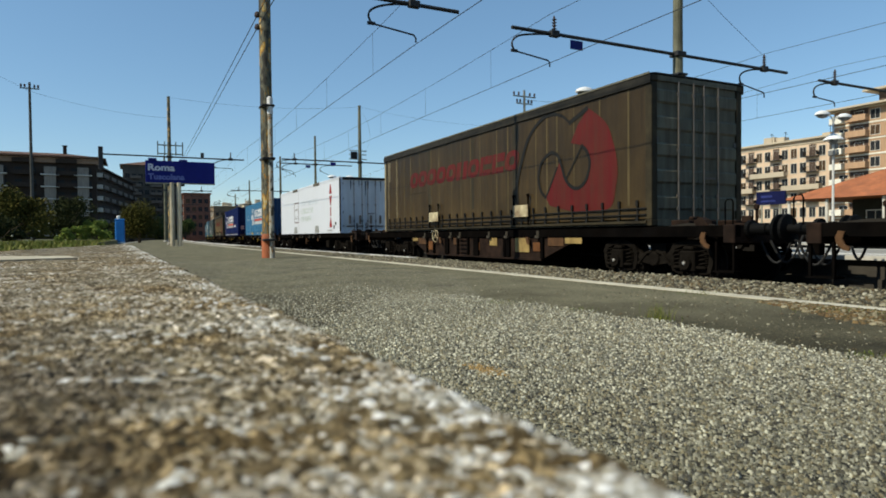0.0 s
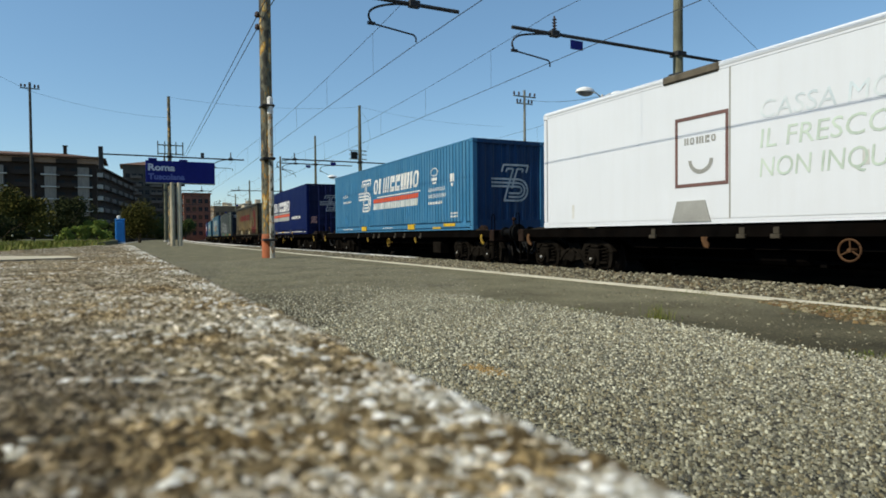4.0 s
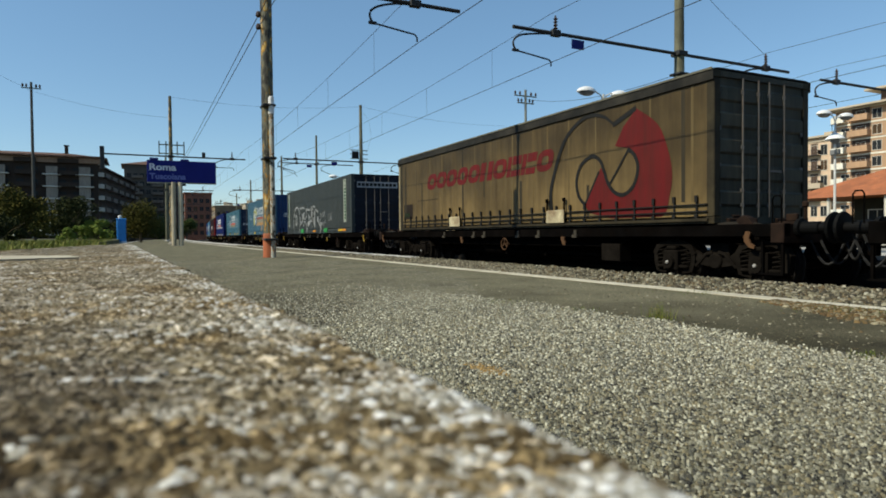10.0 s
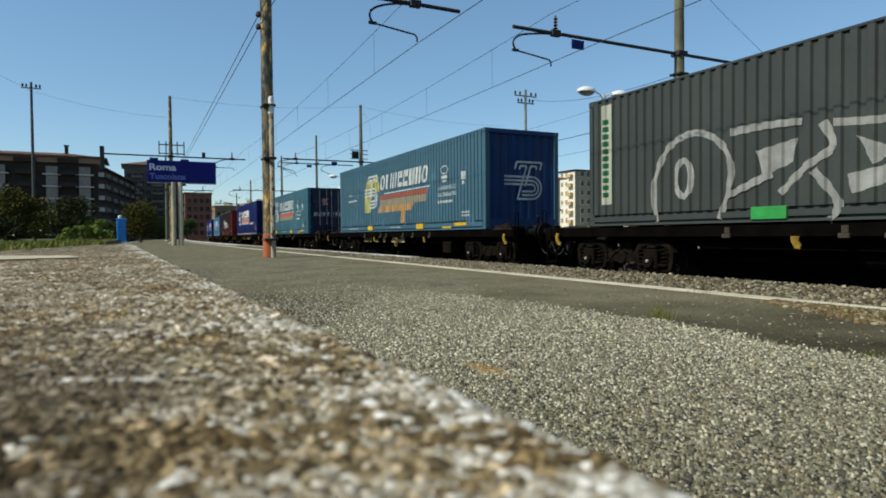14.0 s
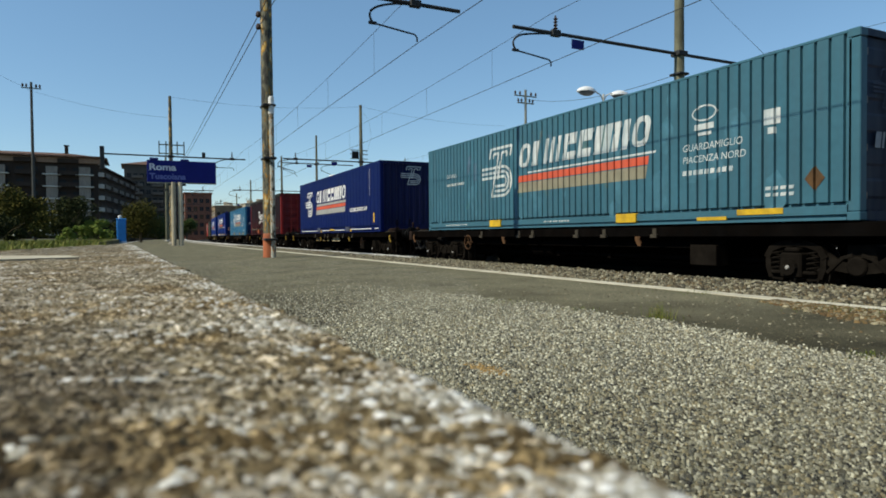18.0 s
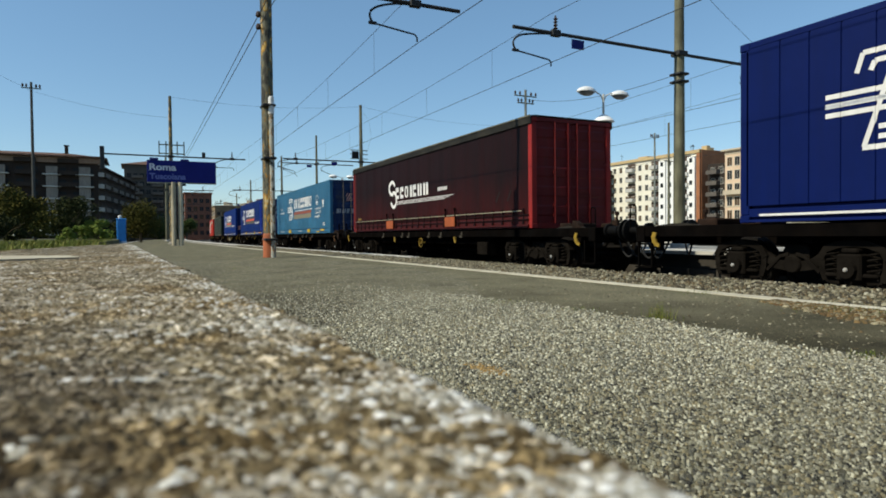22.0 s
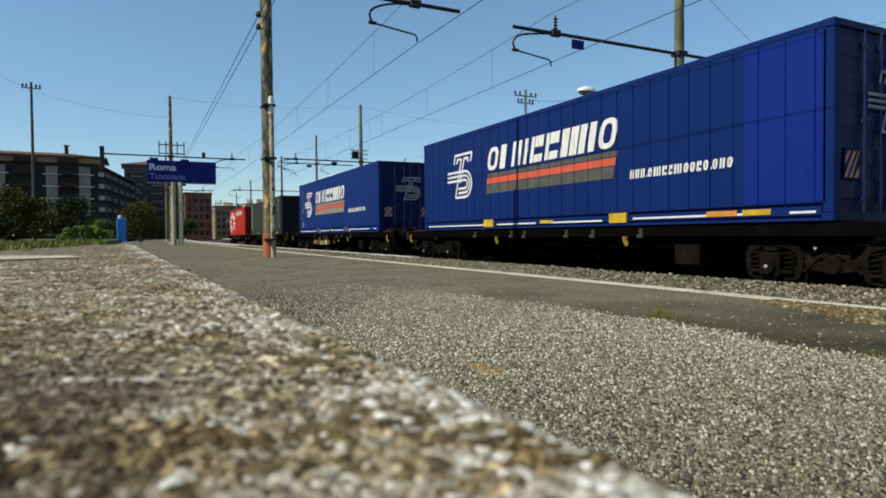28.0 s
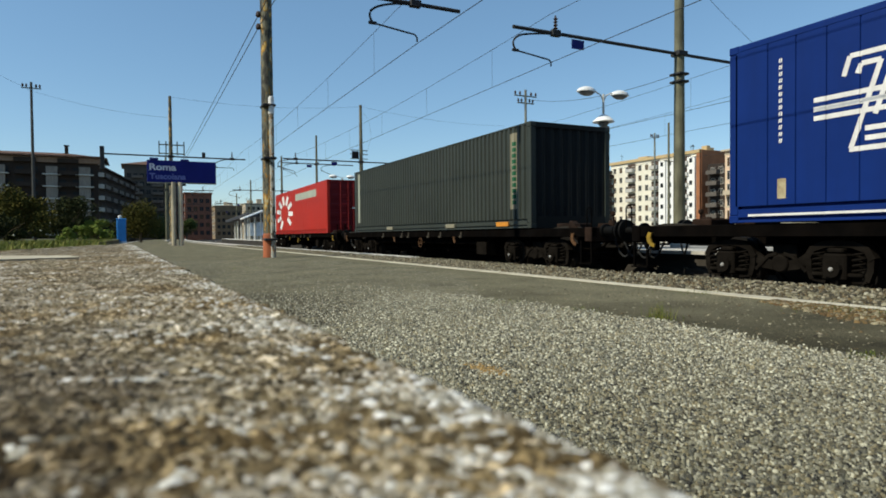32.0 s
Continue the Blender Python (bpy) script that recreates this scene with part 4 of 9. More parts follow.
def blocks(s0, s1, z0, z1, code, slant=0.25, gap=0.16, thick=0.24, split=False):
    """A name as a row of plain leaning shapes: o a ring, i a bar, n two bars, m three bars, r a bar with a short block, - a space."""
    wide = {"o": 1.0, "i": 0.5, "n": 1.0, "m": 1.3, "r": 0.95, "-": 0.4, ".": 0.3}
    k = (s0 - s1) / sum(wide[c] for c in code)
    h = z1 - z0
    st = h * thick
    u, out, rows = s0, [], []

    def at(a, q):
        return (a - slant * h * q, z0 + h * q)

    for c in code:
        a, b = u, u - wide[c] * k * (1 - gap)
        u -= wide[c] * k
        start = len(out)
        if c == "o":
            ca, ra = (a + b) / 2, (a - b) / 2
            n = 16
            ro = [(math.copysign(abs(math.cos(t)) ** 0.7, math.cos(t)), math.copysign(abs(math.sin(t)) ** 0.7, math.sin(t))) for t in [math.tau * q / n for q in range(n)]]
            o = [at(ca + ra * x, 0.5 + 0.5 * z) for x, z in ro]
            fi = max(0.15, 1 - st / ra)
            p = [at(ca + ra * fi * x, 0.5 + (0.5 - thick * 0.8) * z) for x, z in ro]
            out += [[o[q], o[(q + 1) % n], p[(q + 1) % n], p[q]] for q in range(n)]
        elif c == "i":
            out.append([at(a, 0), at(b, 0), at(b, 1), at(a, 1)])
        elif c == ".":
            out.append([at(a, 0), at(b, 0), at(b, thick), at(a, thick)])
        elif c in "nm":
            num = 2 if c == "n" else 3
            w = max(min(st, (a - b) / num * 0.8), (a - b) * 0.4 if c == "n" else 0)
            for q in range(num):
                e = a - (a - b - w) * q / (num - 1)
                out.append([at(e, 0), at(e - w, 0), at(e - w, 1), at(e, 1)])
        elif c == "r":
            out.append([at(a, 0), at(a - st, 0), at(a - st, 1), at(a, 1)])
            out.append([at(a - st * 1.2, 0.58), at(b, 0.58), at(b, 1), at(a - st * 1.2, 1)])
            out.append([at(a - st * 1.2, 0.0), at(b, 0.0), at(b, 0.3), at(a - st * 1.2, 0.3)])
        if len(out) > start:
            rows.append(out[start:])
    return rows if split else out


def name_row(root, side, m, *spec):
    """A painted name as one part for each of its plain shapes."""
    for shape in blocks(*spec, split=True):
        part("name_block", side.paint(shape), m, root)


def emblem(s0, z0, h):
    """The haulier's device: bent parallel stripes. s0: its left edge."""
    k = h / 1.32
    out = []

    def strip(pts, w):
        for (a, b), (c, d) in zip(pts, pts[1:]):
            dx, dz = c - a, d - b
            ln = math.hypot(dx, dz)
            nx, nz = -dz / ln * w / 2, dx / ln * w / 2
            out.append([(s0 - k * (a + nx), z0 + k * (b + nz)), (s0 - k * (c + nx), z0 + k * (d + nz)),
                        (s0 - k * (c - nx), z0 + k * (d - nz)), (s0 - k * (a - nx), z0 + k * (b - nz))])

    strip([(0.42, 1.03), (0.5, 1.285), (1.54, 1.285), (1.45, 1.03)], 0.068)
    strip([(0.6, 1.03), (0.65, 1.15), (0.9, 1.15), (0.52, 0.03)], 0.068)
    strip([(1.28, 1.03), (1.32, 1.15), (1.07, 1.15), (0.83, 0.45)], 0.068)
    for r, zz in ((0.38, 0.78), (0.25, 0.65), (0.12, 0.52)):
        arc = [(1.13 + r * math.cos(t), 0.4 + r * math.sin(t)) for t in [math.pi / 2 - math.pi * q / 8 for q in range(9)]]
        strip([(0.0, zz)] + arc + [(0.5 if r > 0.3 else 0.7, 0.4 - r)], 0.068)
    return out


CAST = {}


def corner_cast(root, h, m):
    for x in (-1.17, 1.17):
        for y in (0.085, BODY_L - 0.085):
            for z in (0.06, h - 0.06):
                key = m.name
                if key not in CAST:
                    CAST[key] = part("corner_casting", boxes((-0.088, 0.088, -0.088, 0.088, -0.06, 0.064), bev=0.012), m, root)
                    CAST[key].matrix_basis = pose(x, y, z)
                else:
                    same("corner_casting", CAST[key], root, pose(x, y, z))


def front_end(root, h, style, m, m_bar, m_rib=None):
    """The end that faces back along the line: doors with locking bars, or a ribbed wall."""
    if style == "corr":
        bm = bmesh.new()
        pr = []
        n = 8
        w = 2.2 / n
        for k in range(n):
            x = -1.1 + k * w
            pr += [(x, 0.03), (x + 0.06, 0.075), (x + 0.06 + 0.08, 0.075), (x + 0.2, 0.03)]
        pr.append((1.1, 0.03))
        z0, z1 = 0.2, h - 0.12
        lo = [bm.verts.new((x, y, z0)) for x, y in pr]
        hi = [bm.verts.new((x, y, z1)) for x, y in pr]
        for a in range(len(pr) - 1):
            bm.faces.new((lo[a], lo[a + 1], hi[a + 1], hi[a]))
        part("end_wall", bm, m, root)
        part("end_sill", boxes((-1.09, 1.09, 0.0, 0.1, 0.0, 0.3)), m, root)
        part("end_header", boxes((-1.09, 1.09, 0.0, 0.1, h - 0.12, h)), m, root)
        return
    for sgn, nm in ((-1, "door"), (1, "door")):
        x0, x1 = (-1.09, -0.006) if sgn < 0 else (0.006, 1.09)
        prof = [(0.036, 0.14)]
        if style in ("ribbed", "doors"):
            deep = 0.03 if style == "ribbed" else 0.012
            for k in range(5):
                zz = 0.3 + k * (h - 0.72) / 4.2
                prof += [(0.036, zz), (0.036 - deep, zz + 0.04), (0.036 - deep, zz + 0.24), (0.036, zz + 0.28)]
        prof += [(0.036, h - 0.1), (0.085, h - 0.1), (0.085, 0.14)]
        bm = prism(bmesh.new(), prof, "x", x0, x1)
        d = part(nm, bm, m, root)
        for q in (0.13, 0.5):
            x = sgn * q * 1.09
            b2 = bmesh.new()
            tube(b2, [(x, -0.005, 0.12), (x, -0.005, h - 0.08)], 0.017, 6)
            for zz in (0.3, 0.55, h * 0.5, h - 0.35):
                box(b2, x - 0.04, x + 0.04, -0.012, 0.034, zz, zz + 0.06)
            box(b2, x - 0.02, x + 0.3 * (1 if q < 0.5 else -1) * sgn + 0.02, -0.022, -0.006, 0.92, 0.96) if q < 0.3 and sgn > 0 else None
            part("locking_bar", b2, m_bar, d)
        for zz in (0.3, 0.95, 1.6, h - 0.35):
            part("hinge", boxes((sgn * 1.09 - 0.06, sgn * 1.09 + 0.03, 0.01, 0.04, zz, zz + 0.09)), m_bar, d)
    part("end_sill", boxes((-1.09, 1.09, 0.0, 0.12, 0.0, 0.136)), m, root)
    part("end_header", boxes((-1.09, 1.09, 0.0, 0.12, h - 0.096, h)), m, root)


def shell(idx, style, h, m_side, m_frame, m_end, end_style, m_bar, label, category="container", rail_h=0.17, m_rail=None):
    """A box body with frame, sides, roof and ends."""
    root = thing("freight_container" if style != "curtain" else "curtain_side_body", label, category, "containers on the goods train")
    side = Side(style)
    z0, z1 = rail_h, h - (0.045 if style in ("corr", "grooved") else 0.1)
    part("side_panel" if style != "curtain" else "curtain", side.panel(z0, z1), m_side, root)
    part("side_panel" if style != "curtain" else "curtain", side.panel(z0, z1, True), m_side, root)
    for s in (-1, 1):
        a, b = (-1.25, -1.17) if s < 0 else (1.17, 1.25)
        bm = prism(bmesh.new(), [(s * 1.17, 0.012), (s * 1.262, 0.012), (s * 1.258, 0.048), (s * 1.205, 0.056), (s * 1.205, 0.088), (s * 1.25, 0.094), (s * 1.25, z0 - 0.05), (s * 1.185, z0 - 0.044), (s * 1.185, z0), (s * 1.17, z0)], "y", 0.17, BODY_L - 0.17)
        part("bottom_rail", bm, m_rail or m_frame, root)
        part("top_rail", boxes((a, b, 0.17, BODY_L - 0.17, z1, h), bev=0.008), m_frame, root)
        for y0, y1 in ((0, 0.16), (BODY_L - 0.16, BODY_L)):
            part("corner_post", boxes((a if s < 0 else 1.095, b if s > 0 else -1.095, y0, y1, 0.125, h - 0.125), bev=0.012), m_frame if y0 < 1 else m_rail or m_frame, root)
    bm = bmesh.new()
    box(bm, -1.17, 1.17, 0.125, BODY_L - 0.125, h - 0.06, h - 0.02)
    part("roof", bm, m_frame, root)
    part("floor", boxes((-1.165, 1.165, 0.13, BODY_L - 0.13, 0.02, 0.14)), M_DARK, root)
    part("end_wall", boxes((-1.09, 1.09, BODY_L - 0.1, BODY_L - 0.03, 0.02, h - 0.02)), m_frame, root)
    corner_cast(root, h, m_frame)
    front_end(root, h, end_style, m_end, m_bar)
    MOVERS.append((root, FRONTS[idx], RAIL_Z + FLOOR))
    return root, side


def grapple(root, s, m, w=0.62, h=0.2, z=0.05):
    """A lifting pocket plate on the bottom rail."""
    bm = boxes((-1.29, -1.22, s - w / 2, s + w / 2, z, z + h), bev=0.008)
    part("lifting_plate", bm, m, root)


def dm_livery(root, side, s_logo, s0, s1, z0, z1, m_white, m_red, m_grey, url=None, thin=False):
    part("emblem", side.paint(emblem(s_logo, z0 - 0.65, 1.32)), m_white, root, "white device of bent stripes")
    name_row(root, side, m_white, s0, s1, z0, z1, "oi-mrriino", 0.22, 0.18, 0.22)
    part("red_stripe", side.paint([bars(s0 + 0.02, s1 + 0.1, z0 - 0.36, z0 - 0.2, 0.03)]), m_red, root)
    part("grey_stripe", side.paint([bars(s0 + 0.06, s1 + 0.16, z0 - 0.62, z0 - 0.38, 0.05)]), m_grey, root)
    if thin:
        part("grey_stripe", side.paint([bars(s0 - 0.02, s1 + 0.04, z0 - 0.18, z0 - 0.07, 0.03)]), m_grey, root)
    if url:
        u0, u1, zz = url
        part("small_lettering", side.paint(blocks(u0, u1, zz, zz + 0.17, "nnn.oinrrinooro.ono", 0.1, 0.3), 0.005), m_white, root)


def small_lines(root, side, rows, m):
    """Unreadable painted lines: plain bars. rows: (s left, s right, z low, z high)."""
    out = []
    for a, b, z0, z1 in rows:
        n = max(2, int((a - b) / 0.11))
        z1 = z0 + (z1 - z0) * 0.75
        w = (a - b) / n
        for k in range(n):
            out.append(bars(a - k * w, a - k * w - w * 0.7, z0, z1, 0.01))
    part("small_lettering", side.paint(out, 0.005), m, root)


def end_paint(root, polys, m, y=-0.004, name="emblem"):
    """Paint on the end; outlines in x and z."""
    bm = bmesh.new()
    for num, p in enumerate(polys):
        bm.faces.new([bm.verts.new((x, y - 0.0007 * (num % 9), z)) for x, z in p])
    part(name, bm, m, root)


def end_emblem(root, x0, z0, h, m, y=0.012):
    end_paint(root, [[(-(s - x0) + x0, z) for s, z in p] for p in emblem(x0, z0, h)], m, y)


def hatch(root, x0, z0, y=0.002):
    """Red and white warning stripes on a door."""
    end_paint(root, [[(x0, z0), (x0 + 0.34, z0), (x0 + 0.34, z0 + 0.45), (x0, z0 + 0.45)]], M_DARKBLUE, y + 0.002, "warning_plate")
    end_paint(root, [[(x0 - 0.14 + 0.12 * k + 0.14 * (k == 0), z0 + 0.02 + 0.2 * (k == 0)), (x0 - 0.07 + 0.12 * k + 0.07 * (k == 0), z0 + 0.02 + 0.2 * (k == 0)), (x0 + 0.15 + 0.12 * k - 0.04 * (k == 2), z0 + 0.4), (x0 + 0.08 + 0.12 * k, z0 + 0.4)] for k in range(1, 3)] + [[(x0 + 0.01, z0 + 0.2), (x0 + 0.01, z0 + 0.3), (x0 + 0.08, z0 + 0.4), (x0 + 0.14, z0 + 0.4)], [(x0 + 0.21, z0 + 0.02), (x0 + 0.3, z0 + 0.02), (x0 + 0.33, z0 + 0.06), (x0 + 0.33, z0 + 0.18)]],
              M_HATCH, y, "warning_stripes")


DIRT = (0.09, 0.075, 0.055)
M_DARKBLUE = mat("dark_blue_plate", (0.01, 0.012, 0.05), 0.6)
M_HATCH = mat("faded_red_stripe", (0.75, 0.38, 0.3), 0.6, dirt=DIRT, dirt_amt=0.4)
M_BAR = mat("door_bar_steel", (0.15, 0.148, 0.14), 0.5, 0.4, dirt=(0.15, 0.09, 0.05), dirt_amt=0.6)
M_BAR_N = mat("navy_bar", (0.02, 0.03, 0.12), 0.45, 0.1)
M_LET = mat("white_lettering", (0.78, 0.77, 0.74), 0.55, 0, 0.07, 4, dirt=(0.35, 0.33, 0.3), dirt_amt=0.35, streak=True)
M_LET_OLD = mat("worn_white_lettering", (0.6, 0.62, 0.6), 0.6, 0, 0.15, 4, dirt=(0.2, 0.3, 0.34), dirt_amt=0.8, streak=True)
M_ENDLET = mat("greyed_lettering", (0.4, 0.42, 0.43), 0.6, 0, 0.1, 4, dirt=(0.1, 0.11, 0.14), dirt_amt=0.7)
M_FAINT = mat("faint_lettering", (0.06, 0.075, 0.11), 0.6, 0, 0.2, 4, dirt=(0.02, 0.03, 0.06), dirt_amt=0.8)
M_STRIPE = mat("red_stripe", (0.62, 0.1, 0.05), 0.55, 0, 0.1, 4, dirt=(0.3, 0.1, 0.07), dirt_amt=0.5, streak=True)
M_STRIPEO = mat("faded_red_band", (0.34, 0.085, 0.05), 0.55, 0, 0.15, 4, dirt=(0.2, 0.11, 0.08), dirt_amt=0.7, streak=True)
M_GSTRIPE = mat("grey_stripe", (0.36, 0.36, 0.34), 0.55, 0, 0.1, 4, dirt=(0.25, 0.22, 0.17), dirt_amt=0.6, streak=True)
M_TSTRIPE = mat("tan_faded_stripe", (0.26, 0.235, 0.165), 0.6, 0, 0.15, 4, dirt=(0.2, 0.2, 0.15), dirt_amt=0.6, streak=True)
M_OSTRIPE = mat("olive_grey_stripe", (0.1, 0.095, 0.08), 0.6, 0, 0.2, 4, dirt=(0.05, 0.055, 0.06), dirt_amt=0.6, streak=True)
M_RUST2B = mat("rust_brown_placard", (0.13, 0.07, 0.03), 0.7, 0, 0.3, 6, dirt=(0.05, 0.03, 0.015), dirt_amt=0.7)
M_OCHREP = mat("dull_ochre_plate", (0.2, 0.12, 0.03), 0.6, 0, 0.2, 6, dirt=(0.08, 0.05, 0.02), dirt_amt=0.6)
M_SCRATCH = mat("scratched_plate", (0.05, 0.055, 0.09), 0.5, 0.2, 0.3, 6, dirt=(0.3, 0.31, 0.31), dirt_amt=0.5)
M_ORANGE = mat("orange_plate", (0.7, 0.27, 0.03), 0.5, 0, 0.15, 5, dirt=DIRT, dirt_amt=0.4)
M_YPLATE = mat("yellow_plate", (0.68, 0.43, 0.03), 0.5, 0, 0.15, 5, dirt=(0.15, 0.09, 0.03), dirt_amt=0.7)
M_GPLATE = mat("green_plate", (0.03, 0.3, 0.07), 0.5, 0, 0.15, 5, dirt=DIRT, dirt_amt=0.3)
M_BLACKR = mat("black_rubber", (0.02, 0.02, 0.02), 0.7)


# -------- curtain-sided bodies
M_CREAMPOST = mat("grimy_cream_post", (0.33, 0.28, 0.17), 0.6, 0, 0.2, 3, dirt=(0.13, 0.095, 0.05), dirt_amt=0.8, streak=True)


def curtain_body(idx, h, m_curt, m_frame, m_end, label, latch_m, m_strap, end_style="ribbed", m_bar=None, m_rail=None, rail_h=0.14, latch=0.25, tail=0.2, m_post=None):
    root, side = shell(idx, "curtain", h, m_curt, m_frame, m_end, end_style, m_bar or M_BAR, label, "swap body", rail_h, m_rail)
    # roof edge with a dark weathered cover
    bm = bmesh.new()
    prism(bm, [(-1.285, h - 0.16), (-1.262, h - 0.17), (-1.255, h - 0.005), (-1.1, h + 0.02), (1.1, h + 0.02), (1.255, h - 0.005), (1.285, h - 0.16), (1.29, h + 0.02),
               (1.15, h + 0.045), (-1.15, h + 0.045), (-1.29, h + 0.02)], "y", -0.01, BODY_L + tail - 0.06)
    part("roof_cover", bm, M_ROOFC, root, "dark weathered roof edge")
    # rear door frame with a pale post and a black corner piece under the roof
    part("rear_frame", boxes((-1.24, 1.24, BODY_L + 0.004, BODY_L + tail - 0.01, 0.02, h - 0.03), bev=0.01), m_post or m_frame, root)
    for x in (-1.262, 1.182):
        part("rear_post", boxes((x, x + 0.08, BODY_L + tail - 0.115, BODY_L + tail, 0.02, h - 0.2), bev=0.012), m_post or M_CREAMPOST, root, "pale grimy rear corner post" if m_post is None else "")
        part("corner_piece", boxes((x - 0.035, x + 0.115, BODY_L + tail - 0.13, BODY_L + tail + 0.03, h - 0.26, h + 0.03), bev=0.05), M_ROOFC, root, "rounded black corner piece")
    # drop board and rave along the bottom, with tensioners
    part("rave_rail", boxes((-1.3, -1.252, 0.1, BODY_L - 0.1, 0.05, 0.1)), m_rail or m_frame, root)
    for zz in (0.21, 0.33):
        part("tension_cord", boxes((-1.285, -1.262, 0.12, BODY_L - 0.12, zz, zz + 0.022)), m_strap, root)
    # added strip that paints the sun's highlight along the roof edge
    part("roof_rim", boxes((-1.305, -1.291, 0.0, BODY_L, h + 0.005, h + 0.04)), M_RIM, root, "pale strip for the sunlit roof edge")
    bm = bmesh.new()
    box(bm, -1.272, -1.262, -0.018, 0.018, 0.08, 0.5)
    box(bm, -1.29, -1.264, -0.03, 0.03, 0.38, 0.5)
    box(bm, -1.292, -1.266, -0.035, 0.035, 0.1, 0.17)
    first = None
    n = 27
    for k in range(n):
        y = 0.35 + k * (BODY_L - 0.7) / (n - 1)
        if first is None:
            first = part("curtain_strap", bm, m_strap, root)
            first.matrix_basis = pose(0, y, 0)
        else:
            same("curtain_strap", first, root, pose(0, y, 0))
    for s in (4.33, 9.35):
        bm = bmesh.new()
        box(bm, -1.33, -1.3, s - 0.33, s + 0.33, latch - 0.15, latch + 0.15, bev=0.01)
        part("lifting_plate", bm, latch_m, root)
        for q in (-0.34, 0.3):
            part("lifting_post", boxes((-1.315, -1.29, s + q, s + q + 0.04, 0.1, latch + 0.4), (-1.325, -1.29, s + q - 0.02, s + q + 0.06, latch + 0.34, latch + 0.42)), M_DARK, root)
    return root, side


M_ROOFC = mat("weathered_roof_edge", (0.016, 0.015, 0.012), 0.7, 0, 0.3, 2, dirt=(0.07, 0.06, 0.045), dirt_amt=0.5)
# pale colour of the painted roof-edge highlight
M_RIM = mat("bleached_roof_rim", (0.16, 0.15, 0.11), 0.7, 0, 0.3, 2, dirt=(0.05, 0.045, 0.03), dirt_amt=0.8)
M_TAN1 = mat("dirty_tan_curtain", (0.047, 0.03, 0.0115), 0.5, 0, 0.35, 0.9, 0.006, 5, (0.021, 0.013, 0.005), 0.8, True, spec=0.22)
M_TAN2 = mat("tan_curtain", (0.073, 0.05, 0.02), 0.55, 0, 0.4, 0.7, 0.006, 5, (0.03, 0.0185, 0.007), 0.7, True, spec=0.2)
M_SEAM1 = mat("pale_curtain_seam", (0.11, 0.08, 0.036), 0.6, 0, 0.25, 1.5, dirt=(0.05, 0.04, 0.018), dirt_amt=0.9, streak=True)
M_SEAM2 = mat("brown_curtain_seam", (0.11, 0.075, 0.03), 0.6, 0, 0.25, 1.5, dirt=(0.17, 0.13, 0.06), dirt_amt=0.8, streak=True)
M_STAIN1 = mat("grimy_curtain_stain", (0.03, 0.025, 0.016), 0.7, 0, 0.25, 2, dirt=(0.055, 0.042, 0.02), dirt_amt=0.8, streak=True)
M_TANF = mat("dirty_steel_frame", (0.03, 0.024, 0.014), 0.65, 0.2, 0.25, 3, dirt=(0.09, 0.07, 0.035), dirt_amt=0.6)
M_REDT1 = mat("faded_dark_red_print", (0.105, 0.0085, 0.0085), 0.6, 0, 0.15, 2, dirt=(0.075, 0.026, 0.014), dirt_amt=0.8, streak=True)
M_REDT2 = mat("red_print", (0.125, 0.0085, 0.008), 0.6, 0, 0.15, 2, dirt=(0.06, 0.014, 0.008), dirt_amt=0.7, streak=True)
M_DGREYEND = mat("grey_metal_doors", (0.17, 0.16, 0.11), 0.6, 0.0, 0.2, 2, dirt=(0.06, 0.045, 0.028), dirt_amt=0.8, streak=True)
M_DGREYEND2 = mat("dark_metal_doors", (0.085, 0.076, 0.05), 0.6, 0.0, 0.2, 2, dirt=(0.03, 0.024, 0.017), dirt_amt=0.7, streak=True)
M_BLKPRINT = mat("dark_outline_print", (0.013, 0.012, 0.01), 0.6)
M_LATCHW = mat("cream_rusted_plate", (0.55, 0.48, 0.3), 0.6, 0, 0.15, 4, dirt=(0.12, 0.05, 0.02), dirt_amt=1.0)
M_LATCHO = mat("orange_rusted_plate", (0.37, 0.09, 0.03), 0.6, 0, 0.15, 4, dirt=(0.25, 0.08, 0.04), dirt_amt=0.6)
M_MAROON = mat("maroon_curtain", (0.024, 0.0046, 0.0052), 0.6, 0, 0.2, 0.6, 0.006, 5, (0.011, 0.0055, 0.0055), 0.9, True, spec=0.1)
M_MAROONS = mat("dark_maroon_strap", (0.016, 0.006, 0.006), 0.7, 0, 0.2, 4, spec=0.1)
M_MAROONB = mat("maroon_drop_board", (0.06, 0.006, 0.006), 0.6, 0, 0.2, 2, dirt=(0.03, 0.008, 0.008), dirt_amt=0.7, streak=True, spec=0.2)
M_MAROONF = mat("red_steel_frame", (0.315, 0.0225, 0.01875), 0.5, 0, 0.15, 2, dirt=(0.12, 0.02, 0.02), dirt_amt=0.7, streak=True)
M_MAROONE = mat("dark_red_doors", (0.165, 0.0121, 0.011), 0.5, 0, 0.2, 2, dirt=(0.1, 0.02, 0.018), dirt_amt=0.6, streak=True)


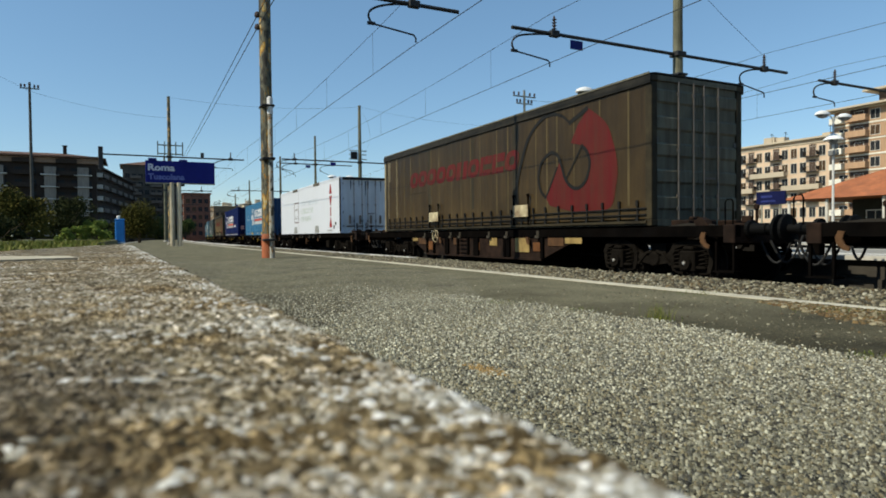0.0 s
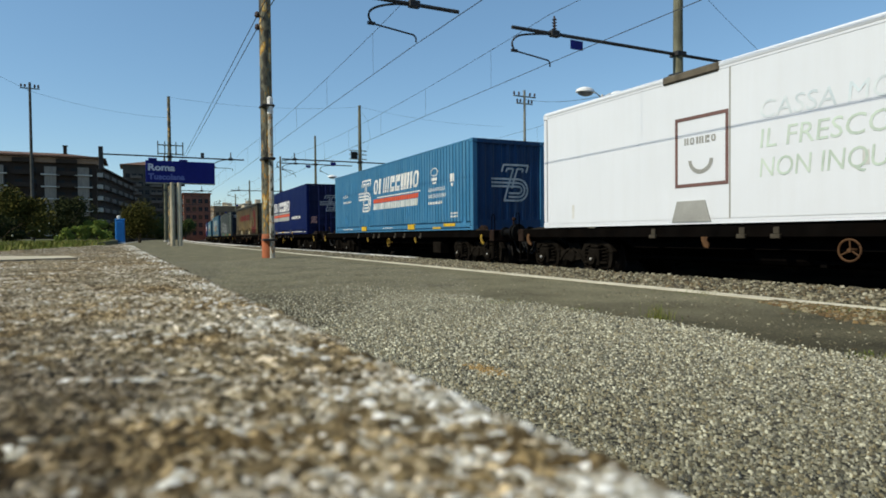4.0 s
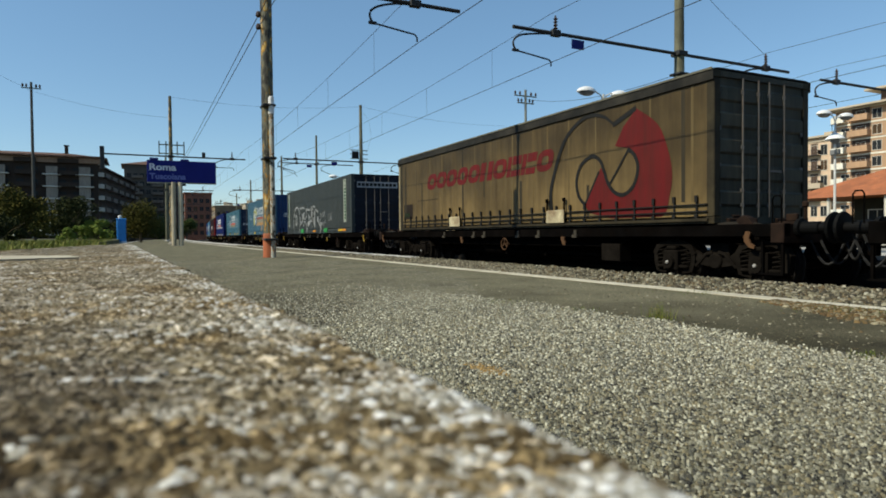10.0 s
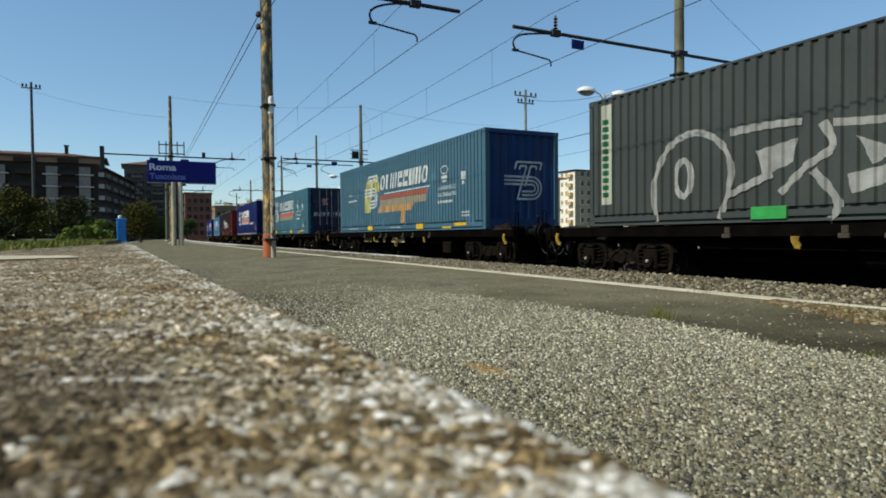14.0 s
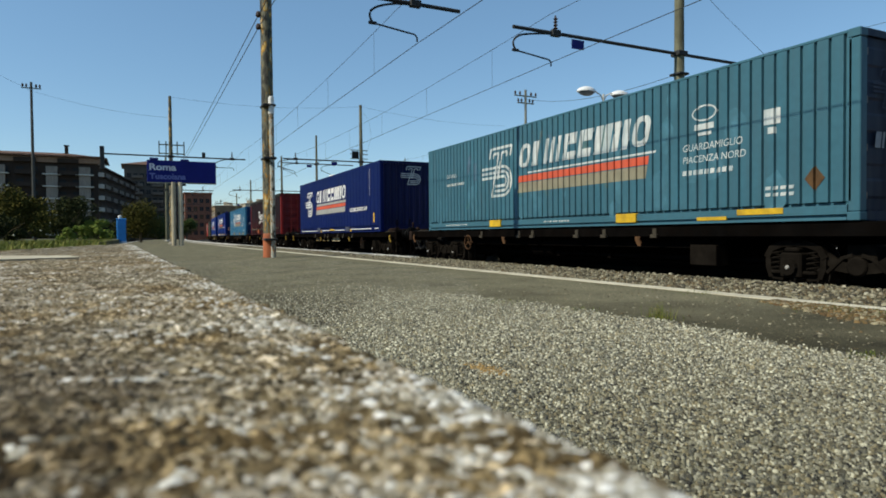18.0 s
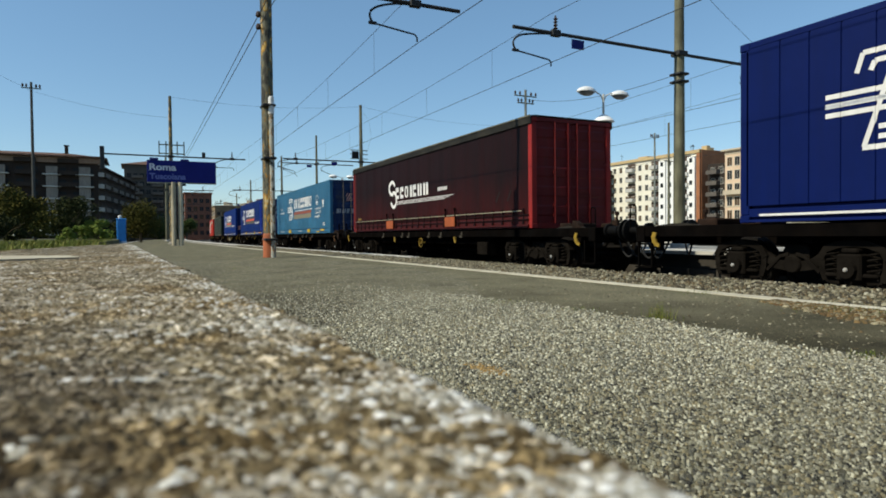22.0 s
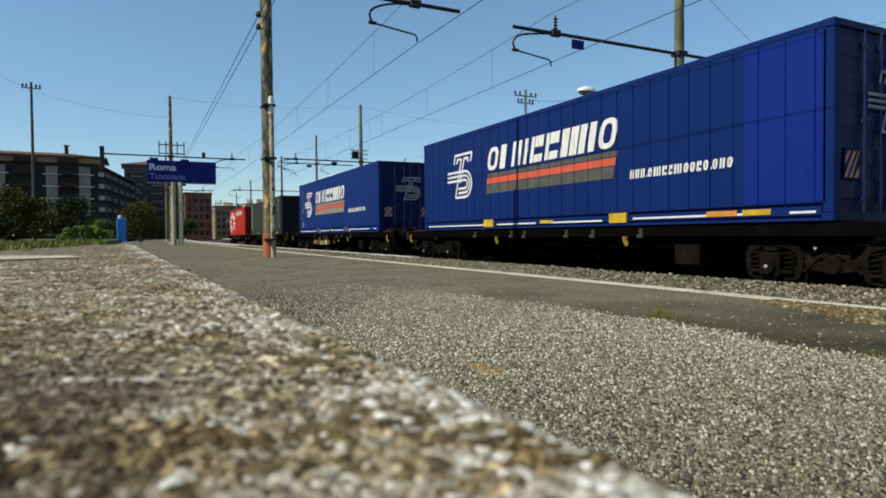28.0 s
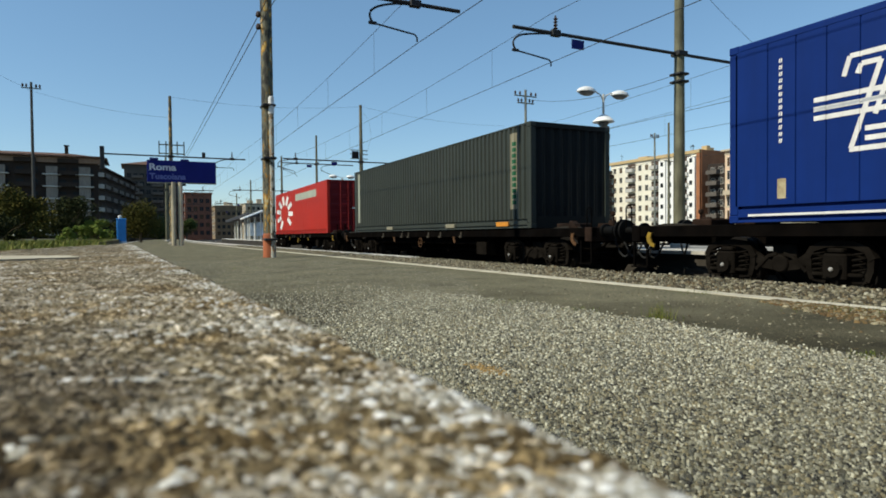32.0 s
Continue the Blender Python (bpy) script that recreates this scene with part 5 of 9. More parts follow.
def faded(m, low, high, z0, z1):
    """Cloth whose dye has gone differently low and high, with a cloudy limit."""
    N, L = m.node_tree.nodes, m.node_tree.links
    b = N["Principled BSDF"]
    src = b.inputs["Base Color"].links[0].from_socket
    tc = N.new("ShaderNodeTexCoord")
    sep = N.new("ShaderNodeSeparateXYZ")
    L.new(tc.outputs["Object"], sep.inputs[0])
    n = N.new("ShaderNodeTexNoise")
    n.inputs["Scale"].default_value = 0.9
    n.inputs["Detail"].default_value = 5
    L.new(tc.outputs["Object"], n.inputs["Vector"])
    add = N.new("ShaderNodeMath")
    add.operation = "MULTIPLY_ADD"
    add.inputs[1].default_value = 1.2
    L.new(n.outputs["Fac"], add.inputs[0])
    L.new(sep.outputs["Z"], add.inputs[2])
    r = N.new("ShaderNodeMapRange")
    r.inputs[1].default_value, r.inputs[2].default_value = z0 + 0.6, z1 + 0.6
    L.new(add.outputs[0], r.inputs[0])
    c = N.new("ShaderNodeMix")
    c.data_type = "RGBA"
    c.inputs[6].default_value, c.inputs[7].default_value = (*low, 1), (*high, 1)
    L.new(r.outputs[0], c.inputs[0])
    mx = N.new("ShaderNodeMix")
    mx.data_type, mx.blend_type = "RGBA", "MULTIPLY"
    mx.inputs[0].default_value = 1
    L.new(src, mx.inputs[6])
    L.new(c.outputs[2], mx.inputs[7])
    L.new(mx.outputs[2], b.inputs["Base Color"])


faded(M_MAROON, (1.7, 1.2, 1.05), (0.7, 0.95, 0.95), 0.3, 1.5)
faded(M_TAN2, (2.3, 2.3, 2.3), (0.95, 0.95, 0.95), 0.2, 2.1)
faded(M_TAN1, (1.35, 1.35, 1.3), (0.95, 0.95, 0.95), 0.3, 1.9)


def ring_poly(cs, cz, ru, rz, w, a0, a1, n=28):
    out = []
    for k in range(n):
        t0, t1 = a0 + (a1 - a0) * k / n, a0 + (a1 - a0) * (k + 1) / n
        out.append([(cs - ru * math.cos(t0), cz + rz * math.sin(t0)), (cs - ru * math.cos(t1), cz + rz * math.sin(t1)),
                    (cs - (ru - w) * math.cos(t1), cz + (rz - w) * math.sin(t1)), (cs - (ru - w) * math.cos(t0), cz + (rz - w) * math.sin(t0))])
    return out


def smooth(pts, n=6, closed=False):
    """A curve through the points."""
    out = []
    m = len(pts)
    for i in range(m if closed else m - 1):
        p = [pts[(i + q) % m] if closed else pts[min(max(i + q, 0), m - 1)] for q in (-1, 0, 1, 2)]
        for k in range(n):
            t = k / n
            out.append(tuple(0.5 * (2 * p[1][d] + (p[2][d] - p[0][d]) * t + (2 * p[0][d] - 5 * p[1][d] + 4 * p[2][d] - p[3][d]) * t * t
                                    + (3 * p[1][d] - p[0][d] - 3 * p[2][d] + p[3][d]) * t ** 3) for d in (0, 1)))
    if not closed:
        out.append(pts[-1])
    return out


def fill(poly, low, step=0.03):
    """An outline of any shape as thin level strips."""
    out = []
    hi = max(p[1] for p in poly)
    z = max(low, min(p[1] for p in poly))

    def cuts(q):
        c = []
        for a, b in zip(poly, poly[1:] + poly[:1]):
            if (a[1] <= q) != (b[1] <= q):
                c.append(a[0] + (b[0] - a[0]) * (q - a[1]) / (b[1] - a[1]))
        return sorted(c)
    while z < hi:
        e = min(z + step, hi)
        a, b, c = cuts(z + 1e-4), cuts(e - 1e-4), cuts((z + e) / 2)
        if len(a) != len(b):
            a = b = c
        for k in range(0, len(a) - 1, 2):
            out.append([(a[k], z), (a[k + 1], z), (b[k + 1], e), (b[k], e)])
        z = e
    return out


def ribbon(pts, w0, w1=None):
    """A line of changing width along the points."""
    out = []
    n = len(pts) - 1
    for k, ((a, b), (c, d)) in enumerate(zip(pts, pts[1:])):
        w = w0 if w1 is None else w0 + (w1 - w0) * k / n
        ln = math.hypot(c - a, d - b) or 1.0
        ux, uz = (c - a) / ln * 0.01, (d - b) / ln * 0.01
        nx, nz = -(d - b) / ln * w / 2, (c - a) / ln * w / 2
        out.append([(a - ux + nx, b - uz + nz), (c + ux + nx, d + uz + nz), (c + ux - nx, d + uz - nz), (a - ux - nx, b - uz - nz)])
    return out


def whale(root, side, m_red, m_line, up=0.0, low=0.16):
    """The round red device on the curtain: a red lobe wound round two rings, with a dark outline."""
    def lift(pts):
        return [(s, z * (1 + up * 0.08) + up * 0.8) for s, z in pts]
    outer = smooth([(3.2, 0.3), (2.2, 0.12), (1.18, 0.15), (0.96, 0.57), (0.91, 1.0), (1.08, 1.57), (1.3, 1.92), (1.8, 2.27)])
    inner = [(1.8, 2.27), (2.16, 1.98), (2.41, 1.62)]
    bowl = smooth([(2.05, 1.54), (1.84, 1.36), (1.77, 1.11), (1.87, 0.82), (2.13, 0.65), (2.42, 0.7), (2.62, 0.92), (2.76, 1.22), (2.89, 1.15), (3.1, 0.8), (3.32, 0.5), (3.2, 0.3)])
    part("red_print", side.paint(fill(lift(outer + inner[1:] + bowl[:-1]), low)), m_red, root, "faded red rounded print")
    part("print_outline", side.paint(ribbon(smooth(lift([(4.54, 0.4), (4.57, 0.8), (4.42, 1.25), (4.05, 1.95), (3.52, 2.3), (3.1, 2.36), (2.72, 2.27), (2.45, 2.08)])), 0.13, 0.05), 0.0115), m_line, root)
    part("print_outline", side.paint(ribbon(lift([(2.46, 2.06), (1.82, 2.28)]), 0.1, 0.05), 0.0115), m_line, root)
    part("print_outline", side.paint(ribbon(smooth(lift([(3.37, 0.5), (3.55, 0.68), (3.63, 1.0), (3.47, 1.34), (3.12, 1.5), (2.85, 1.38), (2.72, 1.14), (2.6, 0.88), (2.4, 0.68), (2.13, 0.63), (1.87, 0.8), (1.76, 1.11),
                                                        (1.84, 1.36), (2.03, 1.52)])), 0.08), 0.0115), m_line, root)
    part("print_outline", side.paint(ribbon(lift([(2.03, 1.5), (2.56, 0.86)]), 0.05), 0.0115), m_line, root)
    part("print_outline", side.paint(ribbon(lift([(2.89, 1.15), (3.35, 0.48)]), 0.05), 0.0115), m_line, root)


def seams(root, side, places, z0, z1, m, w=0.05):
    """Welded seams of the curtain, rubbed pale."""
    for k, s in enumerate(places):
        part("curtain_seam", side.paint([bars(s + w * (0.5 + 0.3 * (k % 3)), s - w * 0.5, z0, z1)], 0.003), m, root)


def bodies():
    # 1: dark tan curtain-sider
    root, side = curtain_body(0, 2.85, M_TAN1, M_TANF, M_DGREYEND, "grimy tan curtain-sided swap body with a faded red print", M_LATCHW, M_BLKPRINT, latch=0.44, tail=0.16)
    name_row(root, side, M_REDT1, 11.4, 4.5, 1.5, 2.02, "ooooonorro", 0.22, 0.06, 0.36)
    whale(root, side, M_REDT1, M_BLKPRINT, 0.28)
    seams(root, side, (12.55, 11.9, 11.3, 10.55, 9.65, 9.07, 8.2, 7.6, 7.0, 6.45, 5.56, 5.0, 3.75, 3.3, 2.9, 2.3, 1.45, 0.6), 0.4, 2.68, M_SEAM1, 0.035)
    for a, b, q, e in ((9.9, 9.7, 0.4, 2.65), (4.78, 4.58, 0.7, 2.66), (6.95, 6.8, 0.6, 2.6)):
        part("dark_stain", side.paint([bars(a, b, q, e)], 0.0035), M_STAIN1, root)
    small_lines(root, side, [(11.4, 10.0, 1.28, 1.33)], M_STAIN1)
    seams(root, side, (13.41, 12.62), 0.5, 2.68, M_CREAMPOST, 0.03)
    seams(root, side, (13.28,), 1.9, 2.6, M_CREAMPOST, 0.05)
    # 2: white refrigerated body
    m_w = mat("white_grp", (0.68, 0.705, 0.745), 0.35, 0, 0.02, 1.0, grain=0.015, dirt=(0.6, 0.61, 0.62), dirt_amt=0.25, streak=True)
    m_we = mat("grey_white_doors", (0.72, 0.73, 0.73), 0.4, 0, 0.05, 1.0, dirt=(0.5, 0.49, 0.47), dirt_amt=0.5, streak=True)
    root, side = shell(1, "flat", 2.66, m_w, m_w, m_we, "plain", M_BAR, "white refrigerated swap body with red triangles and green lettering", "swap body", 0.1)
    part("roof_edge", boxes((-1.1, 1.1, -0.02, 0.0, 2.55, 2.67), (-1.265, -1.2, -0.02, 0.015, 0.1, 2.62), (1.2, 1.265, -0.02, 0.015, 0.1, 2.62), bev=0.006), M_BLACKR, root, "black rubber door surround")
    part("seam", side.paint([bars(8.53, 8.5, 0.1, 2.56)], 0.003), M_GREYP, root)
    m_avia = mat("dark_red_shapes", (0.3, 0.016, 0.014), 0.5)
    c = 1.57
    part("red_shapes", side.paint([[(c + 0.23, 1.96), (c - 0.23, 1.96), (c - 0.07, 2.43), (c + 0.07, 2.43)], [(c + 0.22, 1.86), (c + 0.06, 1.4), (c - 0.06, 1.4), (c - 0.22, 1.86)], bars(c + 0.075, c - 0.075, 0.86, 1.32),
                                   [(c + 0.23, 0.3), (c - 0.23, 0.3), (c - 0.07, 0.77), (c + 0.07, 0.77)]]), m_avia, root, "row of dark red triangles and a bar")
    inks = [mat("faded_blue_lettering", (0.5, 0.58, 0.62), 0.5, 0, 0.2, 3, dirt=(0.75, 0.77, 0.78), dirt_amt=0.8), mat("faded_green_lettering", (0.47, 0.56, 0.48), 0.5, 0, 0.2, 3, dirt=(0.6, 0.66, 0.6), dirt_amt=0.6)]
    for txt, z, size, s in (("CASSA MOBILE FRIGO:", 1.62, 0.4, 8.0), ("IL FRESCO CHE", 1.17, 0.42, 8.0), ("NON INQUINA", 0.72, 0.42, 8.0)):
        bm = words(txt, size, 0.1)
        w = max(v.co.x for v in bm.verts)
        want = {"CASSA MOBILE FRIGO:": 4.1, "IL FRESCO CHE": 2.9, "NON INQUINA": 2.5}[txt]
        for v in bm.verts:
            v.co = Vector((-1.2545, s - v.co.x * want / w, z + v.co.y))
        part("lettering", bm, inks[0] if txt[0] == "C" else inks[1], root, "faded lettering")
    fr = [bars(9.66, 9.6, 0.7, 1.88), bars(8.6, 8.54, 0.7, 1.88), bars(9.66, 8.54, 0.66, 0.72), bars(9.66, 8.54, 1.83, 1.89)]
    part("dark_frame", side.paint(fr), mat("dark_red_brown_frame", (0.16, 0.09, 0.08), 0.5), root)
    part("mark", side.paint(blocks(9.45, 8.75, 1.4, 1.52, "noinro", 0, 0.3) + ring_poly(9.1, 1.12, 0.26, 0.24, 0.07, math.pi, math.tau, 10)), M_GREYP, root)
    part("plate", side.paint([bars(1.1, 0.88, 0.22, 0.38), bars(0.8, 0.58, 0.4, 0.54)]), M_BLKPRINT, root)
    small_lines(root, side, [(2.2, 1.3, 0.12, 0.2)], M_GREYP)
    for s in (9.3, 4.25):
        bm = bmesh.new()
        prism(bm, [(s - 0.42, 0.05), (s + 0.42, 0.05), (s + 0.3, 0.42), (s - 0.3, 0.42)], "x", -1.275, -1.251)
        part("lifting_plate", bm, M_GREYP, root, "grey lifting recess")
    for s0, s1 in ((9.94, 8.72), (4.86, 3.66)):
        part("roof_hatch", boxes((-1.29, -0.8, s1, s0, 2.545, 2.7), bev=0.03), mat("grimy_brown_hatch", (0.16, 0.135, 0.1), 0.7, 0, 0.3, 3, dirt=(0.04, 0.032, 0.022), dirt_amt=0.9), root, "grimy brown roof hatch")
    part("roof_roll", tube(bmesh.new(), [(-1.2, 0.05, 2.645), (-1.2, 7.0, 2.645), (-1.2, BODY_L - 0.05, 2.645)], 0.065, 12), m_w, root, "rounded white roof edge")
    part("stain", side.paint([bars(6.45, 6.36, 0.75, 0.95), bars(1.42, 1.37, 1.1, 1.9), bars(12.6, 12.52, 0.2, 0.5)], 0.003), mat("grey_smear", (0.6, 0.6, 0.58), 0.6), root)
    part("sill_band", boxes((-1.258, -1.254, 0.2, BODY_L - 0.2, 0.015, 0.05)), mat("grimy_sill", (0.12, 0.12, 0.115), 0.6, dirt=DIRT, dirt_amt=0.6), root, "grimy grey lower sill")
    m_drip = mat("black_door_drips", (0.05, 0.055, 0.065), 0.6)
    end_paint(root, [[(x, 2.5), (x + w, 2.5), (x + w * 0.6, 2.5 - d), (x + w * 0.3, 2.5 - d)] for x, w, d in ((-0.72, 0.07, 0.45), (-0.3, 0.05, 0.3), (0.02, 0.06, 0.7), (0.16, 0.06, 0.4), (0.55, 0.05, 0.3), (0.8, 0.06, 0.5))], m_drip, 0.031, "dirt_streak")
    for x in (-0.75, -0.25, 0.3, 0.78):
        part("door_lock", boxes((x - 0.05, x + 0.05, -0.03, 0.034, 0.45, 0.85), (x - 0.16, x + 0.16, -0.025, 0.03, 0.3, 0.36), bev=0.01), M_BAR, root)
    # 3, 7, 8, 11: pale blue ribbed boxes
    for idx, h, col, style, z_up, lab in ((2, 2.65, (0.03, 0.15, 0.285), "corr", 0.0, "sky blue ribbed steel container with white name blocks"),
                                          (6, 2.83, (0.046, 0.118, 0.168), "corr", 0.1, "faded pale blue ribbed container with old spray paint"),
                                          (7, 2.6, (0.043, 0.132, 0.178), "doors", 0.0, "dusty teal ribbed steel container with worn white blocks"),
                                          (10, 2.67, (0.032, 0.145, 0.255), "doors", 0.0, "teal blue ribbed steel container with white name blocks")):
        m = mat("paint_pale_blue_%d" % idx, col, 0.45, 0, 0.1, 0.8, 0.002, 8, tuple(0.6 * c + 0.025 for c in col) if idx != 2 else (0.11, 0.26, 0.38), 0.6, True, spec=0.25)
        # end darker than the side: its shade is put into the paint colour
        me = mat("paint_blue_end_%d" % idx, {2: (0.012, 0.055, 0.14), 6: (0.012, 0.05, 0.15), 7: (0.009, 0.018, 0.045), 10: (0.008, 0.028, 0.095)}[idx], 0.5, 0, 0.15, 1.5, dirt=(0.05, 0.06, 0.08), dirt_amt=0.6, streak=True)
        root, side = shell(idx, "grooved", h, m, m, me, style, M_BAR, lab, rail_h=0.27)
        wl = M_LET if idx in (2, 10) else M_LET_OLD
        dm_livery(root, side, 10.12, 8.28, 3.75, 1.52 + z_up, 2.1 + z_up, wl, M_STRIPE if idx in (2, 7) else M_STRIPEO, M_LET_OLD if idx == 2 else M_TSTRIPE)
        part("thin_stripe", side.paint([bars(7.9, 3.65, 1.36 + z_up, 1.4 + z_up)]), wl, root, "thin worn white stripe")
        small_lines(root, side, [(3.02, 1.95, 0.86, 0.97), (12.32, 11.18, 1.34, 1.44), (12.4, 11.0, 0.13, 0.18), (7.2, 6.2, 0.13, 0.18), (1.4, 0.9, 0.5, 0.57), (1.4, 0.9, 0.4, 0.47)], wl)
        for txt, s0, z, wide in (("GUARDAMIGLIO", 3.02, 1.28, 1.22), ("PIACENZA NORD", 3.02, 1.07, 1.28), ("CATANIA", 12.32, 1.58, 0.64)):
            bm = words(txt, 0.17, 0.12)
            w = max(v.co.x for v in bm.verts)
            for v in bm.verts:
                v.co = Vector((-1.2545, s0 - v.co.x * wide / w, z + v.co.y))
            part("place_name", bm, wl, root, "white painted place name")
        # pale rubbed patches and old dribbles
        rnd = random.Random(idx)
        m_rub = mat("rubbed_blue_%d" % idx, tuple(min(1.0, 1.1 * c + 0.012) for c in col), 0.6, 0, 0.3, 3, dirt=col, dirt_amt=1.0)
        for k in range(16 if idx == 2 else 24):
            a, z = rnd.uniform(0.5, 13.0), rnd.uniform(0.3, 1.0) if k % 3 else rnd.uniform(1.0, 2.3)
            ln = rnd.uniform(0.08, 0.3)
            part("rubbed_patch", side.paint([[(a + ln * math.cos(q * math.tau / 7) * rnd.uniform(0.6, 1.2), z + ln * 1.5 * math.sin(q * math.tau / 7) * rnd.uniform(0.6, 1.2)) for q in range(7)]], 0.0012 + 0.0001 * k), m_rub, root)
        if idx in (6, 7):
            for k in range(14):
                a, z = rnd.uniform(5.0, 12.5), rnd.uniform(0.4, 1.9)
                hue = ((0.2, 0.21, 0.08), (0.1, 0.2, 0.12), (0.16, 0.14, 0.22), (0.24, 0.19, 0.12))[k % 4]
                m_old = mat("spray_ghost_%d_%d" % (idx, k % 4), tuple(0.72 * c + 0.28 * d for c, d in zip(col, hue)), 0.6, 0, 0.3, 3, dirt=col, dirt_amt=1.0)
                w = rnd.uniform(0.05, 0.25)
                part("spray_ghost", side.paint([bars(a, a - w, z, z + rnd.uniform(0.2, 0.55), rnd.uniform(-0.2, 0.3))], 0.0005 + 0.00005 * k), m_old, root)
        part("oval_mark", side.paint(ring_poly(2.55, 1.9, 0.26, 0.14, 0.03, 0, math.tau, 16) + [bars(2.75, 2.35, 1.62, 1.72), bars(2.7, 2.4, 1.52, 1.58)]), wl, root)
        part("white_plate", side.paint([bars(1.45, 1.15, 1.5, 1.74), bars(1.36, 1.24, 1.36, 1.46)], 0.006), wl, root)
        part("rail_plate", boxes((-1.262, -1.22, 1.1, 1.9, 0.13, 0.22), (-1.262, -1.22, 2.1, 2.7, 0.06, 0.12)), M_YPLATE, root, "yellow and orange rail plates")
        for s in (4.42, 9.4):
            grapple(root, s, M_YPLATE, 0.56, 0.18, 0.06)
        if style == "corr":
            end_emblem(root, -0.62, 0.85, 1.1, M_LET_OLD, 0.012)
        else:
            end_emblem(root, -0.95, 1.55, 0.55, M_FAINT, 0.002)
            end_paint(root, [[(x, 1.0), (x + w, 1.0), (x + w + 0.04, 1.22), (x + 0.04, 1.22)] for x, w in ((-0.92, 0.13), (-0.76, 0.05), (-0.62, 0.06), (-0.52, 0.06), (-0.4, 0.14), (-0.16, 0.13), (0.08, 0.05), (0.2, 0.05), (0.32, 0.14), (0.54, 0.16))], M_ENDLET, -0.002, "name_mark")
            end_paint(root, [[(0.66, 2.1), (0.8, 2.1), (0.73, 2.25)]], M_ENDLET, -0.002, "warning_mark")
            hatch(root, -0.42, 1.6, -0.002)
        if idx == 7:
            part("diamond_plate", side.paint([[(0.77, 0.62), (0.62, 0.44), (0.47, 0.62), (0.62, 0.81)]], 0.008), M_RUST2B, root, "rust-brown diamond placard")
        if idx == 6:
            m_sp = mat("faded_spray_paint", (0.45, 0.42, 0.1), 0.6, 0, 0.3, 2, dirt=col, dirt_amt=0.8)
            m_sp2 = mat("faded_orange_spray", (0.5, 0.28, 0.1), 0.6, 0, 0.3, 2, dirt=col, dirt_amt=0.8)
            part("spray_paint", side.paint([bars(10.2, 9.4, 0.8, 2.1, 0.3), bars(8.9, 8.3, 1.6, 2.2, -0.2)], 0.003), m_sp, root)
            part("spray_paint", side.paint([bars(8.6, 5.2, 0.75, 1.05, 0.3), bars(6.2, 5.8, 0.3, 0.8, 0.1)], 0.0035), m_sp2, root)
    # 4, 9, 12, 13: navy boxes
    for idx, h, col, lab in ((3, 2.85, (0.0016, 0.0075, 0.064), "navy blue box body with white name blocks and a red stripe"),
                             (8, 2.84, (0.0017, 0.009, 0.08), "navy blue box body with white name blocks and yellow marks"),
                             (11, 2.84, (0.0032, 0.019, 0.122), "bright navy box body with patched panel and name blocks"),
                             (12, 2.84, (0.0045, 0.0245, 0.15), "faded navy box body with white name blocks")):
        m = mat("paint_navy_%d" % idx, col, 0.5, 0, 0.1, 0.8, 0.002, 6, tuple(c * 0.7 + 0.002 for c in col), 0.5, True, grain=0.04, spec=0.12)
        # deeper navy on the end stands for shade, painted in
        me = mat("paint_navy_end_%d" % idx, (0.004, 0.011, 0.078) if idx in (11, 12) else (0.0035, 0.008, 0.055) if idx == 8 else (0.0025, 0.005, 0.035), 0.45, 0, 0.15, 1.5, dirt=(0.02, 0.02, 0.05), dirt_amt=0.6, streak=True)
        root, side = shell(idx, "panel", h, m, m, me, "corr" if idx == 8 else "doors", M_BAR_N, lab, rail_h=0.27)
        dm_livery(root, side, {3: 12.15, 8: 12.27, 11: 11.89, 12: 12.24}[idx], 9.87 if idx != 11 else 9.5, 4.55 if idx != 11 else 4.3, 1.5 if idx == 3 else 1.6, 2.12 if idx == 3 else 2.22, M_LET, M_STRIPE,
                  M_GSTRIPE if idx in (3, 8) else M_TSTRIPE if idx == 12 else M_OSTRIPE, (3.98, 1.6, 0.92), True)
        for a, b, q in ((13.3, 9.7, 0.03), (9.0, 7.2, 0.03), (6.6, 4.8, 0.03), (3.9, 1.1, 0.05), (0.65, 0.25, 0.05)):
            part("white_band", boxes((-1.258, -1.2505, b, a, q + 0.072, q + 0.108), bev=0.002), M_LET, root)
        for s in (4.3, 9.4):
            if idx == 11:
                grapple(root, s, M_YPLATE, 0.5, 0.2, 0.06)
            else:
                part("lifting_plate", boxes((-1.275, -1.22, s - 0.3, s + 0.3, 0.06, 0.26), bev=0.006), M_SCRATCH, root, "scratched bare lifting plate")
                part("yellow_tag", boxes((-1.28, -1.253, s - 0.54, s - 0.43, 0.03, 0.14), bev=0.006), M_YELLOW, root)
        part("rail_plate", boxes((-1.262, -1.22, 6.5, 7.0, 0.11, 0.18)), M_YPLATE, root)
        if idx == 11:
            part("rail_plate", boxes((-1.262, -1.22, 0.95, 1.45, 0.12, 0.21)), M_YPLATE, root)
            part("rail_plate", boxes((-1.262, -1.22, 1.55, 2.15, 0.12, 0.21)), M_ORANGE, root)
            m_patch = mat("fresh_blue_panel", (0.005, 0.02, 0.19), 0.3, 0, 0.04, 1.0)
            part("patched_panel", side.paint([bars(1.42, 0.16, 0.3, 2.7)], 0.003), m_patch, root, "plain repainted panel")
